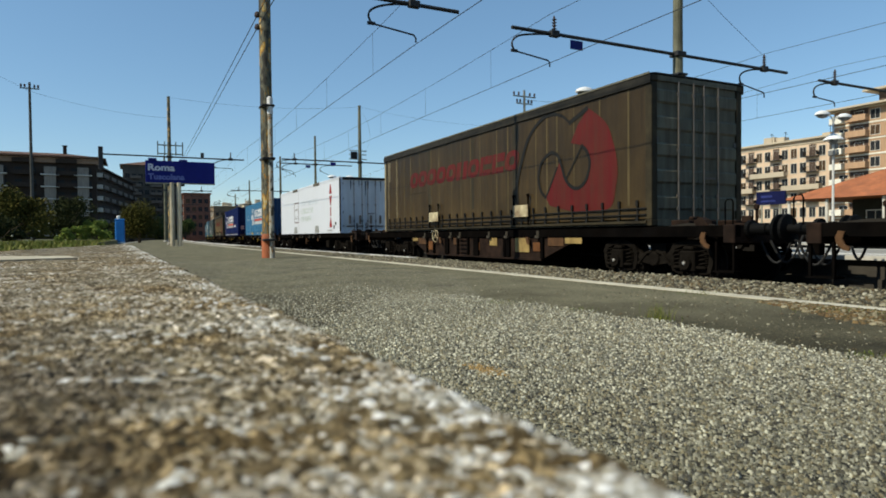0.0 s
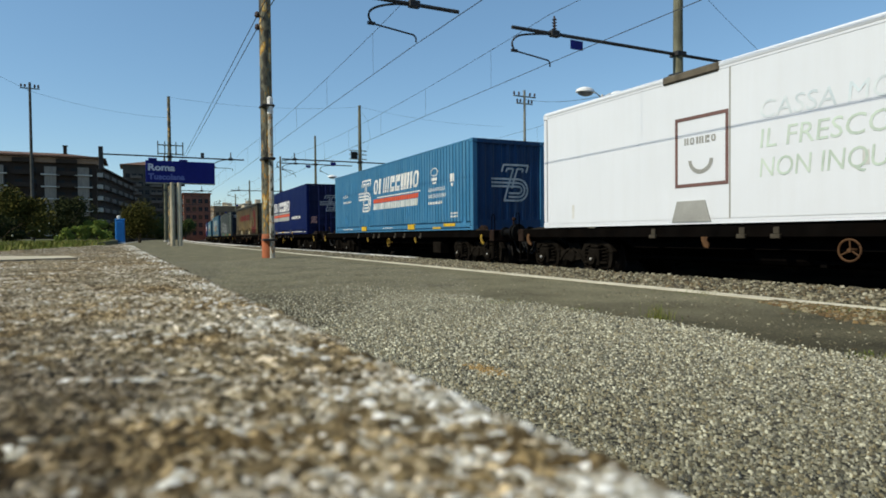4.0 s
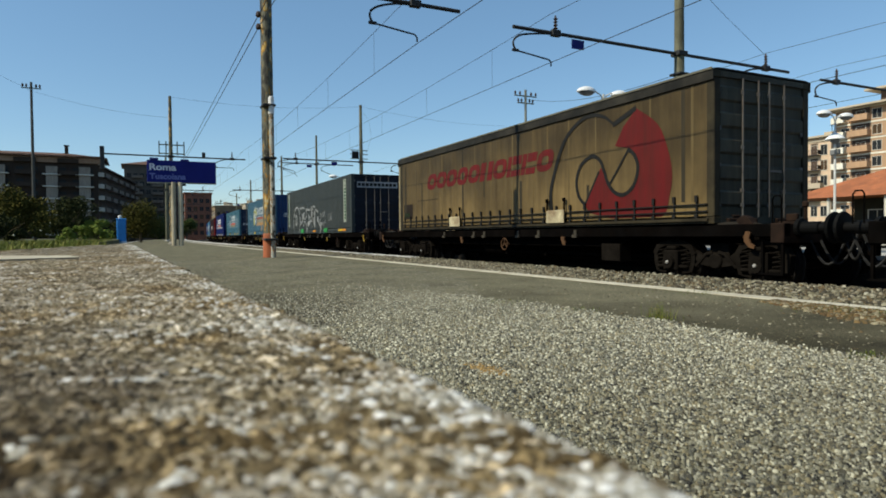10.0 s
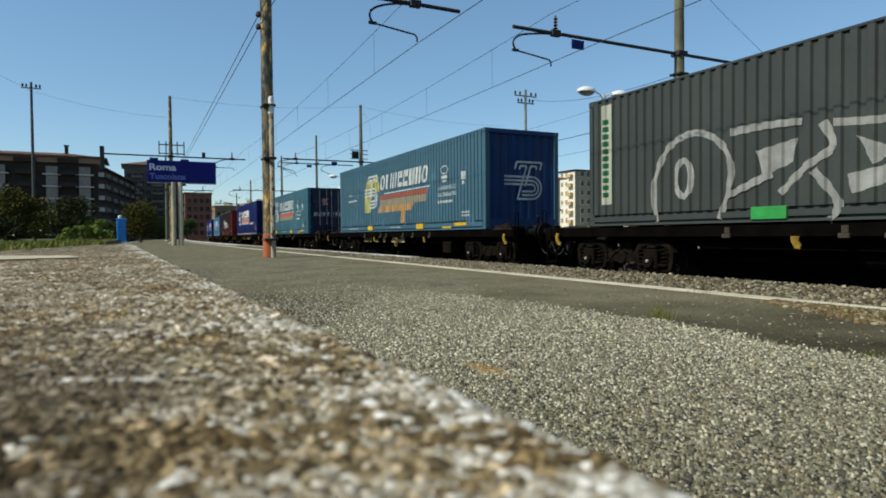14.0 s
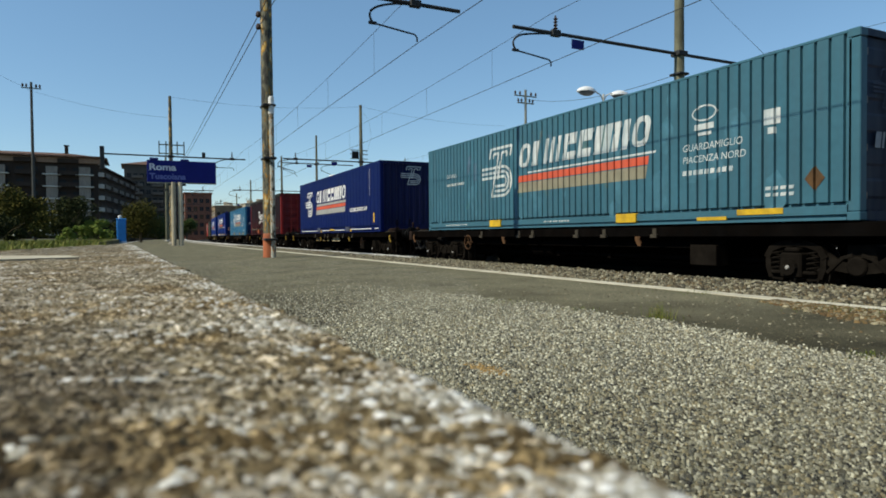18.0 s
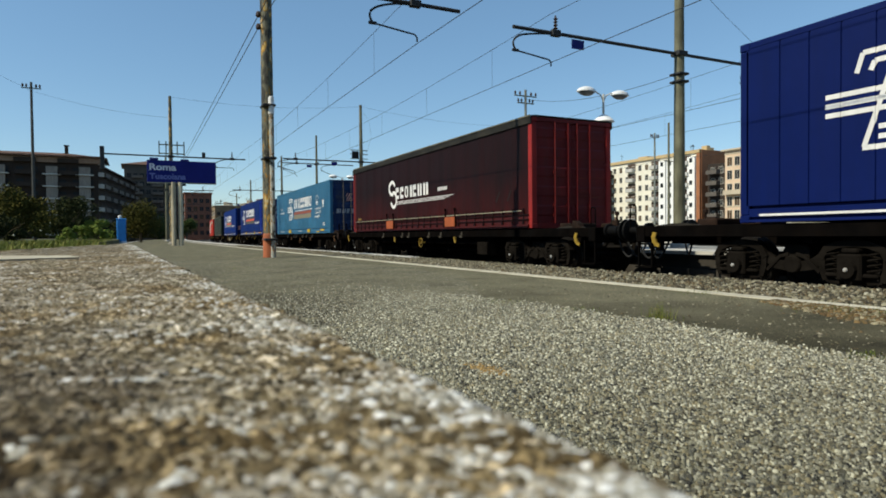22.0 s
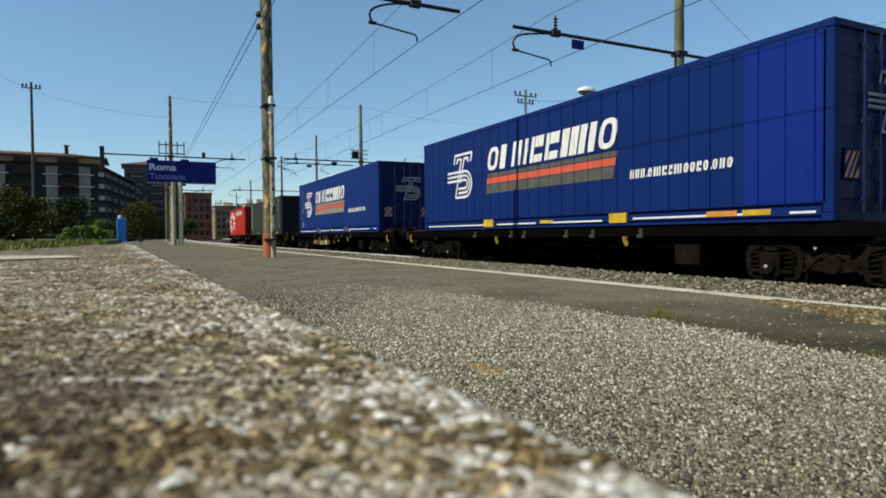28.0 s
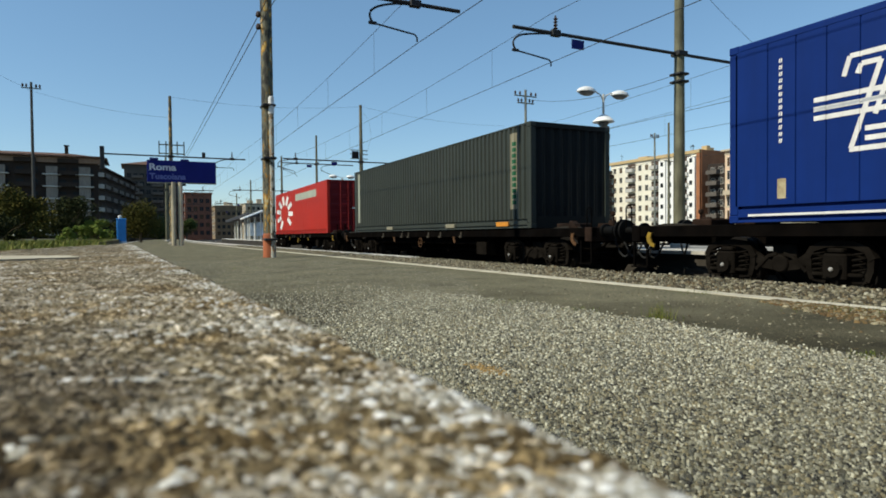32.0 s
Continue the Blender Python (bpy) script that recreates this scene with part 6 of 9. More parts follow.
        if idx in (3, 12):
            dd = 0.34 if idx == 12 else 0.0
            small_lines(root, side, [(13.12 - dd, 13.06 - dd, 1.2 + 0.1 * k, 1.28 + 0.1 * k) for k in range(13)], M_LET)
            part("ochre_plate", side.paint([bars(13.14 - dd, 13.0 - dd, 0.36, 0.66)]), M_LATCHW, root)
        if idx == 8:
            small_lines(root, side, [(1.25, 1.21, 1.55 + 0.11 * k, 1.63 + 0.11 * k) for k in range(10)], M_LET)
            part("yellow_panel", side.paint([bars(0.82, 0.68, 0.4, 0.78)]), M_YELLOW, root)
            part("rail_plate", boxes((-1.262, -1.22, 6.9, 7.3, 0.11, 0.19)), M_YPLATE, root)
            end_emblem(root, -0.35, 1.9, 0.75, M_LET_OLD, 0.022)
        else:
            end_emblem(root, -0.5, 1.3, 0.92, M_ENDLET, -0.022)
            hatch(root, -1.0, 0.6, 0.0)
            hatch(root, 0.62, 0.6, 0.0)
    # 5: tan curtain-sider
    root, side = curtain_body(4, 2.59, M_TAN2, M_TANF, M_DGREYEND2, "stained tan curtain-sided swap body with a red print", M_LATCHW, M_BLKPRINT, tail=0.22)
    name_row(root, side, M_REDT2, 11.46, 4.5, 1.34, 1.85, "ooooonorro", 0.3, 0.06, 0.36)
    whale(root, side, M_REDT2, M_BLKPRINT, 0.0)
    seams(root, side, (12.4, 11.2, 10.3, 8.2, 7.3, 6.2, 5.3, 4.7, 3.9, 3.0, 1.45, 0.45), 0.4, 2.45, M_SEAM2, 0.035)
    for a, b, q, e in ((8.98, 8.9, 0.38, 2.45), (7.72, 7.64, 0.9, 1.9), (0.7, 0.62, 0.4, 2.4), (5.9, 5.8, 0.2, 1.2), (3.3, 3.22, 0.2, 0.9), (11.9, 11.82, 0.3, 1.6)):
        part("dark_stain", side.paint([bars(a, b, q, e)], 0.0035), M_STAIN1, root)
    small_lines(root, side, [(12.2, 10.6, 1.0, 1.04)], M_STAIN1)
    part("patched_panel", side.paint([bars(13.42, 12.66, 0.42, 0.94)], 0.0036), mat("brown_cloth_patch", (0.02, 0.012, 0.006), 0.6, 0, 0.3, 3), root, "darker brown patch near the rear")
    part("faded_lettering", side.paint(blocks(13.34, 12.9, 0.5, 0.64, "norino", 0.1, 0.3), 0.008), mat("dull_green_print", (0.018, 0.032, 0.01), 0.6), root)
    part("dark_stain", side.paint([bars(13.62, 13.5, 0.5, 1.3), bars(13.34, 13.2, 0.4, 2.3)], 0.003), M_STAIN1, root)
    # 6: grey ribbed box with sprayed tags
    m = mat("paint_grey_green", (0.043, 0.052, 0.05), 0.5, 0, 0.12, 0.8, 0.002, 8, (0.04, 0.042, 0.036), 0.5, True, spec=0.3)
    # same grey box, its end darkened in colour for shade
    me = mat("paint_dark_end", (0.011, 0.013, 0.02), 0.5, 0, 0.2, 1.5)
    root, side = shell(5, "corr", 2.64, m, m, me, "doors", M_BAR, "grey ribbed steel container sprayed with white graffiti", rail_h=0.24)
    m_cream = mat("cream_label", (0.42, 0.44, 0.36), 0.5, 0, 0.1, 3, dirt=(0.2, 0.21, 0.17), dirt_amt=0.6, streak=True)
    m_gr = mat("dark_green_print", (0.016, 0.1, 0.045), 0.5)
    part("label_panel", side.paint([bars(1.18, 0.78, 0.5, 2.48)]), m_cream, root, "cream upright label panel")
    part("label_print", side.paint([bars(1.08, 0.88, 0.62 + 0.15 * k, 0.72 + 0.15 * k) for k in range(10)] + ring_poly(0.98, 2.3, 0.15, 0.13, 0.05, 0, math.tau, 12), 0.006), m_gr, root)
    part("label_panel", side.paint([bars(13.3, 12.95, 0.45, 2.5)]), m_cream, root)
    part("label_print", side.paint([bars(13.22, 13.04, 0.6 + 0.15 * k, 0.7 + 0.15 * k) for k in range(11)], 0.006), m_gr, root)
    m_sp = mat("white_spray_paint", (0.3, 0.31, 0.3), 0.7, 0, 0.2, 3, dirt=(0.11, 0.115, 0.11), dirt_amt=0.6)
    def tag(lines, w0, w1, m_paint, lab):
        for k, line in enumerate(lines):
            part("graffiti", side.paint(ribbon(smooth(line, 4), w0, w1), 0.005 + 0.0061 * (k % 3) + 0.0008 * k), m_paint, root, lab)

    lab = "sprayed white outline tag"
    tag([[(11.74, 0.07), (11.8, 0.78), (11.44, 1.41), (10.85, 1.59), (10.33, 1.34), (10.12, 0.83), (10.34, 0.09)], [(10.12, 1.49), (9.5, 1.5), (8.94, 1.47)], [(9.41, 0.75), (10.18, 0.46)],
         [(8.61, 1.4), (8.47, 1.05), (8.85, 0.81), (9.25, 0.45)], [(8.75, 0.74), (8.38, 0.25), (8.52, 0.02)]], 0.13, 0.1, m_sp, lab)
    tag([[(8.47, 1.38), (7.69, 1.32), (7.22, 1.47)], [(7.22, 1.35), (7.29, 0.94), (7.11, 0.32)], [(7.22, 1.47), (7.11, 1.31), (6.85, 1.48), (6.57, 1.44)], [(6.51, 1.26), (6.85, 0.72), (6.64, 0.36), (6.57, 1.1)],
         [(6.57, 1.33), (5.93, 1.16)], [(5.93, 0.7), (5.47, 0.4), (5.3, 0.39)], [(5.52, 0.72), (5.3, 0.44), (5.52, 0.02)], [(5.22, 0.39), (5.41, 0.02)]], 0.11, 0.09, m_sp, lab)
    part("graffiti", side.paint(ring_poly(11.11, 0.82, 0.22, 0.38, 0.11, 0, math.tau, 16), 0.005), m_sp, root, lab)
    part("graffiti", side.paint([[(9.67, 1.13), (8.99, 1.24), (9.05, 0.89), (9.57, 0.72)], [(8.15, 1.15), (7.61, 0.9), (7.94, 0.74)], [(8.2, 0.37), (8.29, 0.64), (7.22, 0.81), (7.61, 0.53)],
                                 [(6.15, 0.44), (6.09, 0.88), (5.81, 0.96), (5.87, 0.75)], [(6.99, 0.97), (6.92, 1.23), (6.82, 1.1), (6.87, 0.95)], [(6.85, 0.72), (6.51, 0.86), (6.57, 0.47), (6.65, 0.41)]], 0.0045), m_sp, root, lab)
    m_sp2 = mat("thin_grey_spray", (0.2, 0.21, 0.205), 0.7, 0, 0.2, 3, dirt=(0.09, 0.095, 0.09), dirt_amt=0.7)
    # BLACK
    tag([[(5.39, 1.04), (5.33, 0.75)], [(5.39, 1.04), (5.29, 1.0), (5.36, 0.91), (5.24, 0.82), (5.33, 0.75)], [(5.2, 1.12), (5.15, 0.86), (5.02, 0.87)], [(5.04, 0.87), (5.02, 1.14), (4.87, 0.9)], [(5.02, 0.99), (4.92, 0.98)],
         [(4.72, 1.08), (4.82, 1.09), (4.84, 0.95), (4.72, 0.86)], [(4.66, 1.16), (4.6, 0.86)], [(4.47, 1.08), (4.63, 0.97), (4.35, 0.83)]], 0.045, 0.04, m_sp2, "thin sprayed grey letters")
    # HAND
    tag([[(5.12, 0.58), (5.09, 0.43)], [(4.99, 0.59), (4.96, 0.44)], [(5.1, 0.5), (4.98, 0.52)], [(4.91, 0.42), (4.82, 0.6), (4.74, 0.45)], [(4.72, 0.45), (4.7, 0.62), (4.58, 0.49), (4.56, 0.65)],
         [(4.51, 0.65), (4.49, 0.48), (4.33, 0.63), (4.51, 0.66)], [(4.96, 0.4), (4.67, 0.42)]], 0.04, 0.035, m_sp2, "thin sprayed grey letters")
    # CAF
    tag([[(3.62, 0.89), (3.8, 0.94), (3.84, 0.68), (3.62, 0.64)], [(3.56, 0.66), (3.5, 0.91), (3.41, 0.65)], [(3.32, 0.62), (3.36, 0.93), (3.13, 1.0)], [(3.35, 0.81), (3.18, 0.85)]], 0.05, 0.045, m_sp2, "thin sprayed grey letters")
    for s in (4.34, 9.43):
        grapple(root, s, M_GPLATE, 0.6, 0.2, 0.05)
    part("rail_plate", boxes((-1.262, -1.22, 6.45, 7.0, 0.08, 0.17), (-1.262, -1.22, 0.85, 1.4, 0.08, 0.18)), M_ORANGE, root)
    part("rail_plate", boxes((-1.262, -1.22, 1.45, 2.1, 0.08, 0.18)), M_YPLATE, root)
    end_paint(root, [[(-0.95 + 0.19 * k, 2.1), (-0.8 + 0.19 * k, 2.1), (-0.8 + 0.19 * k, 2.24), (-0.95 + 0.19 * k, 2.24)] for k in range(10)], M_BLKPRINT, -0.026, "name_mark")
    end_paint(root, [[(-0.98, 2.03), (0.98, 2.03), (0.98, 2.3), (-0.98, 2.3)]], M_ENDLET, -0.023, "name_plate")
    # 10: maroon curtain-sider
    root, side = curtain_body(9, 2.74, M_MAROON, M_MAROONF, M_MAROONE, "maroon curtain-sided swap body with bright red door frame", M_LATCHO, M_MAROONS, "doors", M_MAROONE, M_MAROONB, 0.36, m_post=M_MAROONE)
    name_row(root, side, M_LET, 8.9, 5.95, 1.2, 1.62, "rroirnii", 0.0, 0.3, 0.22)
    part("emblem", side.paint(ring_poly(9.25, 1.62, 0.34, 0.3, 0.13, 0.3, math.pi * 1.6, 12) + ring_poly(9.1, 1.18, 0.34, 0.34, 0.13, math.pi * 1.1, math.pi * 2.6, 12)), M_LET, root)
    small_lines(root, side, [(5.3, 4.6, 1.27, 1.42)], M_LET)
    part("underline", side.paint([bars(8.8, 4.2, 1.08, 1.1), bars(8.8, 4.5, 1.035, 1.055), bars(8.8, 4.8, 0.99, 1.008)]), M_LET, root)
    part("ochre_plate", side.paint([bars(13.25, 12.85, 0.5, 0.6)], 0.006), M_OCHREP, root, "small ochre plate")
    part("rail_band", boxes((-1.292, -1.286, 0.4, 13.4, 0.43, 0.455)), M_TSTRIPE, root)
    part("tear", side.paint([bars(1.72, 1.66, 0.72, 1.0, 0.18), bars(1.16, 1.1, 0.72, 1.0, 0.2)], 0.006), M_BLKPRINT, root)
    # 14: dark green-grey ribbed box
    m = mat("paint_dark_green_grey", (0.038, 0.045, 0.037), 0.5, 0, 0.12, 0.8, 0.002, 8, (0.045, 0.045, 0.04), 0.5, True)
    # the unlit end as a near-black copy of the side colour
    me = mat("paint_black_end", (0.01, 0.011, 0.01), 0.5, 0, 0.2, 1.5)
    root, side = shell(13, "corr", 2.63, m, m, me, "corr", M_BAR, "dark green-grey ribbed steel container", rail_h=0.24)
    part("label_panel", side.paint([bars(0.95, 0.62, 0.5, 2.45)]), M_TSTRIPE, root)
    part("label_print", side.paint([bars(0.88, 0.7, 0.62 + 0.15 * k, 0.72 + 0.15 * k) for k in range(11)], 0.006), m_gr, root)
    part("label_panel", side.paint([bars(13.2, 12.95, 0.4, 2.5)]), m_cream, root)
    for s in (4.34, 9.43, 1.3):
        grapple(root, s, M_TSTRIPE if s > 2 else M_ORANGE, 0.6, 0.12, 0.06)
    # 15: red box
    m = mat("paint_signal_red", (0.44, 0.028, 0.0176), 0.4, 0, 0.08, 0.8, 0.002, 8, (0.35, 0.03, 0.02), 0.4, True)
    # red of the end lowered to paint in its shade
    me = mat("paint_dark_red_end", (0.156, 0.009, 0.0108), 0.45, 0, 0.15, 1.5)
    root, side = shell(14, "panel", 2.72, m, m, me, "doors", M_MAROONF, "bright red container with white rays and a label", rail_h=0.2)
    part("label_panel", side.paint([bars(7.3, 2.2, 2.0, 2.4, 0.0)]), m_cream, root)
    rays = []
    for k in range(9):
        a = math.radians(-40 + k * 35)
        c0, c1 = 0.55, 1.15
        ca, sa = math.cos(a), math.sin(a)
        w = 0.14
        rays.append([(10.6 - 2.2 * (c0 * ca - w * sa), 1.35 + c0 * sa + w * ca), (10.6 - 2.2 * (c1 * ca - w * sa), 1.35 + c1 * sa + w * ca),
                     (10.6 - 2.2 * (c1 * ca + w * sa), 1.35 + c1 * sa - w * ca), (10.6 - 2.2 * (c0 * ca + w * sa), 1.35 + c0 * sa - w * ca)])
    part("ray_print", side.paint(rays), M_LET, root, "ring of white rays")
    end_paint(root, [[(0.35, 1.55), (0.75, 1.55), (0.75, 1.75), (0.35, 1.75)], [(0.05, 1.25), (0.9, 1.25), (0.9, 1.33), (0.05, 1.33)]], M_LET_OLD, -0.024, "door_print")


bodies()

# ---------------------------------------------------------------- wagons
SHARED = {}


def shared(key, name, make, material, parent, m=None, label=""):
    """A part whose mesh is made once and shared by all its repeats."""
    if key not in SHARED:
        ob = part(name, make(), material, parent, label)
        SHARED[key] = ob
        if m is not None:
            ob.matrix_basis = m
        return ob
    ob = same(name, SHARED[key], parent, m)
    if label:
        tagged(ob, label)
    return ob


def wheel_bm():
    bm = bmesh.new()
    for s in (-1, 1):
        prof = [(0.09, 0.80), (0.14, 0.80), (0.16, 0.775), (0.36, 0.76), (0.39, 0.80), (0.458, 0.80), (0.462, 0.715), (0.492, 0.705), (0.488, 0.68), (0.4, 0.675), (0.37, 0.72), (0.16, 0.73), (0.09, 0.69)]
        lathe(bm, [(r, s * x) for r, x in prof], 24, "x")
    tube(bm, [(-0.95, 0, 0), (0.95, 0, 0)], 0.085, 10)
    for k in range(3):
        a = k * math.tau / 3
        for s in (-1, 1):
            box(bm, s * 0.78 - 0.01, s * 0.78 + 0.01, 0.25 * math.cos(a) - 0.03, 0.25 * math.cos(a) + 0.03, 0.25 * math.sin(a) - 0.03, 0.25 * math.sin(a) + 0.03)
    return bm


def bar_path(bm, pts, h, x0=-0.05, x1=0.05):
    """A flat bar of depth h bent along the points (y, z)."""
    up, lo = [], []
    for i, p in enumerate(pts):
        a, b = pts[max(i - 1, 0)], pts[min(i + 1, len(pts) - 1)]
        ln = math.hypot(b[0] - a[0], b[1] - a[1])
        n = (-(b[1] - a[1]) / ln, (b[0] - a[0]) / ln)
        up.append((p[0] + n[0] * h / 2, p[1] + n[1] * h / 2))
        lo.append((p[0] - n[0] * h / 2, p[1] - n[1] * h / 2))
    for k in range(len(pts) - 1):
        prism(bm, [lo[k], lo[k + 1], up[k + 1], up[k]], "x", x0, x1)


def bogie_side_bm():
    """A cast side frame: an arch with two legs over each axle box and a sunk beam with a round boss between them."""
    bm = bmesh.new()
    for s in (-1, 1):
        c = s * 0.9
        bar_path(bm, [(c - 0.46, 0.6), (c - 0.38, 0.74), (c - 0.2, 0.81), (c, 0.83), (c + 0.2, 0.81), (c + 0.38, 0.74), (c + 0.46, 0.6)], 0.1, -0.07, 0.05)
        for q in (-0.44, 0.44):
            bar_path(bm, [(c + q, 0.64), (c + q * 0.98, 0.45), (c + q * 0.86, 0.3)], 0.09, -0.06, 0.045)
            bar_path(bm, [(c + q * 0.86, 0.3), (c + q * 0.42, 0.27)], 0.05, -0.055, 0.04)
        bar_path(bm, [(s * 0.46, 0.62), (s * 0.28, 0.5), (0.0, 0.46)], 0.15, -0.03, 0.04)
        bar_path(bm, [(s * 0.42, 0.4), (s * 0.2, 0.62), (s * 0.06, 0.66)], 0.05, -0.05, -0.02)
    lathe(bm, [(0.05, -0.07), (0.12, -0.07), (0.14, -0.05), (0.14, 0.02)], 14, "x", (0, 0, 0.5))
    return bm


def spring_bm():
    bm = bmesh.new()
    pts = []
    for k in range(33):
        a = k * math.tau / 8
        pts.append((0.075 * math.cos(a), 0.075 * math.sin(a), 0.3 * k / 32))
    tube(bm, pts, 0.018, 5)
    return bm


def box_bm():
    bm = boxes((-0.11, 0.09, -0.17, 0.17, -0.16, 0.22), (-0.07, 0.07, -0.36, 0.36, -0.12, -0.05), (-0.09, 0.05, -0.12, 0.12, 0.22, 0.3), bev=0.025)
    lathe(bm, [(0.12, -0.17), (0.13, -0.11), (0.1, -0.1)], 12, "x")
    return bm


def handwheel_bm(r):
    bm = bmesh.new()
    pts = [(0, r * math.cos(k * math.tau / 20), r * math.sin(k * math.tau / 20)) for k in range(21)]
    tube(bm, pts, 0.016, 6, cap=False)
    for k in range(3):
        a = math.pi / 2 + k * math.tau / 3
        tube(bm, [(0.02, 0, 0), (0, r * 0.96 * math.cos(a), r * 0.96 * math.sin(a))], 0.014, 5)
    tube(bm, [(-0.02, 0, 0), (0.16, 0, 0)], 0.03, 8)
    return bm


def buffer_bm():
    bm = bmesh.new()
    lathe(bm, [(0.15, 0.0), (0.15, -0.06), (0.1, -0.07), (0.1, -0.33), (0.075, -0.34), (0.075, -0.5), (0.22, -0.51), (0.235, -0.54), (0.22, -0.56)], 18, "y")
    return bm


def hose_bm(dx, drop):
    bm = bmesh.new()
    pts = []
    for k in range(11):
        f = k / 10
        pts.append((dx * f, -0.45 * f, -drop * math.sin(math.pi * min(1, f * 1.0)) + 0.1 * f))
    tube(bm, pts, 0.022, 6)
    return bm


def wagon(idx, front, gap_f, gap_r, old=False, levers=M_YELLOW):
    """A container flat wagon. Its frame is that of the load's front end, rails at z = 0."""
    y0, y1 = -gap_f, BODY_L + gap_r
    levers = M_LEVER if levers is M_YELLOW else levers
    lab = "rusty brown spine wagon with plated sides and handbrake wheel" if old else "grimy dark container flat wagon with yellow levers"
    root = thing("flat_wagon", lab, "wagon", "wagons of the goods train")
    body_m = M_RUST if old else M_DARK
    b0, b1 = 0.15, BODY_L - 0.75
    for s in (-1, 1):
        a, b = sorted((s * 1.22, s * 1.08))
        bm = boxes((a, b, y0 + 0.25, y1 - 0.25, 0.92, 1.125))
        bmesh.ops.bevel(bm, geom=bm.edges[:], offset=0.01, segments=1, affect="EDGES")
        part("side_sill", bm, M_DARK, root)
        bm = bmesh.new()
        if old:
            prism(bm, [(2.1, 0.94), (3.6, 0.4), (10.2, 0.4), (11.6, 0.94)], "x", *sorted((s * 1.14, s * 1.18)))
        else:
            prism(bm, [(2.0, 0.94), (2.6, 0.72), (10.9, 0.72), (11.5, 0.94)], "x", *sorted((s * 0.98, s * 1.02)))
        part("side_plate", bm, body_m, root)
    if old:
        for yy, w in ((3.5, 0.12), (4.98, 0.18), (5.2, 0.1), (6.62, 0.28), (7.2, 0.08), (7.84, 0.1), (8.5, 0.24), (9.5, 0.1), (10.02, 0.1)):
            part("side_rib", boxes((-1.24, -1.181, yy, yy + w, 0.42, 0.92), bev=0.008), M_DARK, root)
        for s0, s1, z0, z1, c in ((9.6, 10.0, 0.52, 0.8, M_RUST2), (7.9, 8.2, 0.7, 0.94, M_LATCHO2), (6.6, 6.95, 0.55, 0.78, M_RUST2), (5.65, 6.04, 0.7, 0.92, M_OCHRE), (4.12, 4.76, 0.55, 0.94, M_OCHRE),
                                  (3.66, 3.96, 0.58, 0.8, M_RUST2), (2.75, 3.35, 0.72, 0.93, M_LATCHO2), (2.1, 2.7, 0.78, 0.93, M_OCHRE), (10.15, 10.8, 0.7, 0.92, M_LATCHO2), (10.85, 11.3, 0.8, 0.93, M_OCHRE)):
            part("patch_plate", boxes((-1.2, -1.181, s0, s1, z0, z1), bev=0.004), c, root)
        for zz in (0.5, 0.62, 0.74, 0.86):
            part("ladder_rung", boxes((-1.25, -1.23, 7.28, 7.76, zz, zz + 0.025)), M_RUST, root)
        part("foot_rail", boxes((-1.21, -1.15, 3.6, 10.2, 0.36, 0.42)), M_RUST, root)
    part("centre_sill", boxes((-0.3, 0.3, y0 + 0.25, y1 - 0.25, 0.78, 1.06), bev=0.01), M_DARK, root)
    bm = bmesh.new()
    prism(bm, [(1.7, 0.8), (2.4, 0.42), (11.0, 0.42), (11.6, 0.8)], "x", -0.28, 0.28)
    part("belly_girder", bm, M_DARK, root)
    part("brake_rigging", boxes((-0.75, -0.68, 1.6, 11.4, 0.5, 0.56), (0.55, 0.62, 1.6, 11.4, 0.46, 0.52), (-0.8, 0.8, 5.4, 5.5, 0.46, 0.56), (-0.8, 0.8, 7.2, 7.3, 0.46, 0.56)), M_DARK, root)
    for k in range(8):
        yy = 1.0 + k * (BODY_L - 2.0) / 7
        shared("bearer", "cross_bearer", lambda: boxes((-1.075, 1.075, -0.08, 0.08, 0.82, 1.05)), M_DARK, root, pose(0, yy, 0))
    # ends
    for yy, sg in ((y0 + 0.25, 1), (y1 - 0.25, -1)):
        part("headstock", boxes((-1.25, 1.25, min(yy, yy + sg * 0.22), max(yy, yy + sg * 0.22), 0.82, 1.13), bev=0.015), M_RUST if idx in (0, 1, 2, 4, 7, 10, 11, 13, 15) else M_DARK, root)
        part("end_deck", boxes((-1.05, 1.05, min(yy + sg * 0.23, yy + sg * 1.1), max(yy + sg * 0.23, yy + sg * 1.1), 1.07, 1.1)), M_DARK, root)
        for x in (-1.16, 1.12):
            shared("arch", "deck_arch", lambda: prism(bmesh.new(), [(0.3, 1.101), (1.6, 1.101), (1.4, 1.14), (1.05, 1.17), (0.8, 1.17), (0.5, 1.14)], "x", 0, 0.04), M_GREYB, root, pose(x if sg > 0 else -x, yy, 0, 0, 0, 0 if sg > 0 else 180))
        shared("stake", "folding_stake", lambda: prism(bmesh.new(), [(0.55, 1.1), (0.8, 1.1), (0.86, 1.2), (0.74, 1.27), (0.62, 1.22)], "x", -1.2, -1.06), M_RUST, root, pose(0, yy, 0, 0, 0, 0 if sg > 0 else 180))
        shared("saddle", "load_saddle", lambda: boxes((-0.95, -0.2, 1.2, 1.62, 1.1, 1.24), (-0.8, -0.6, 1.24, 1.34, 1.23, 1.3), bev=0.02), M_RUST, root, pose(0, yy, 0, 0, 0, 0 if sg > 0 else 180))
        shared("saddle_plain", "load_saddle", lambda: boxes((0.3, 0.95, 1.2, 1.62, 1.1, 1.24), bev=0.02), M_RUST, root, pose(0, yy, 0, 0, 0, 0 if sg > 0 else 180))
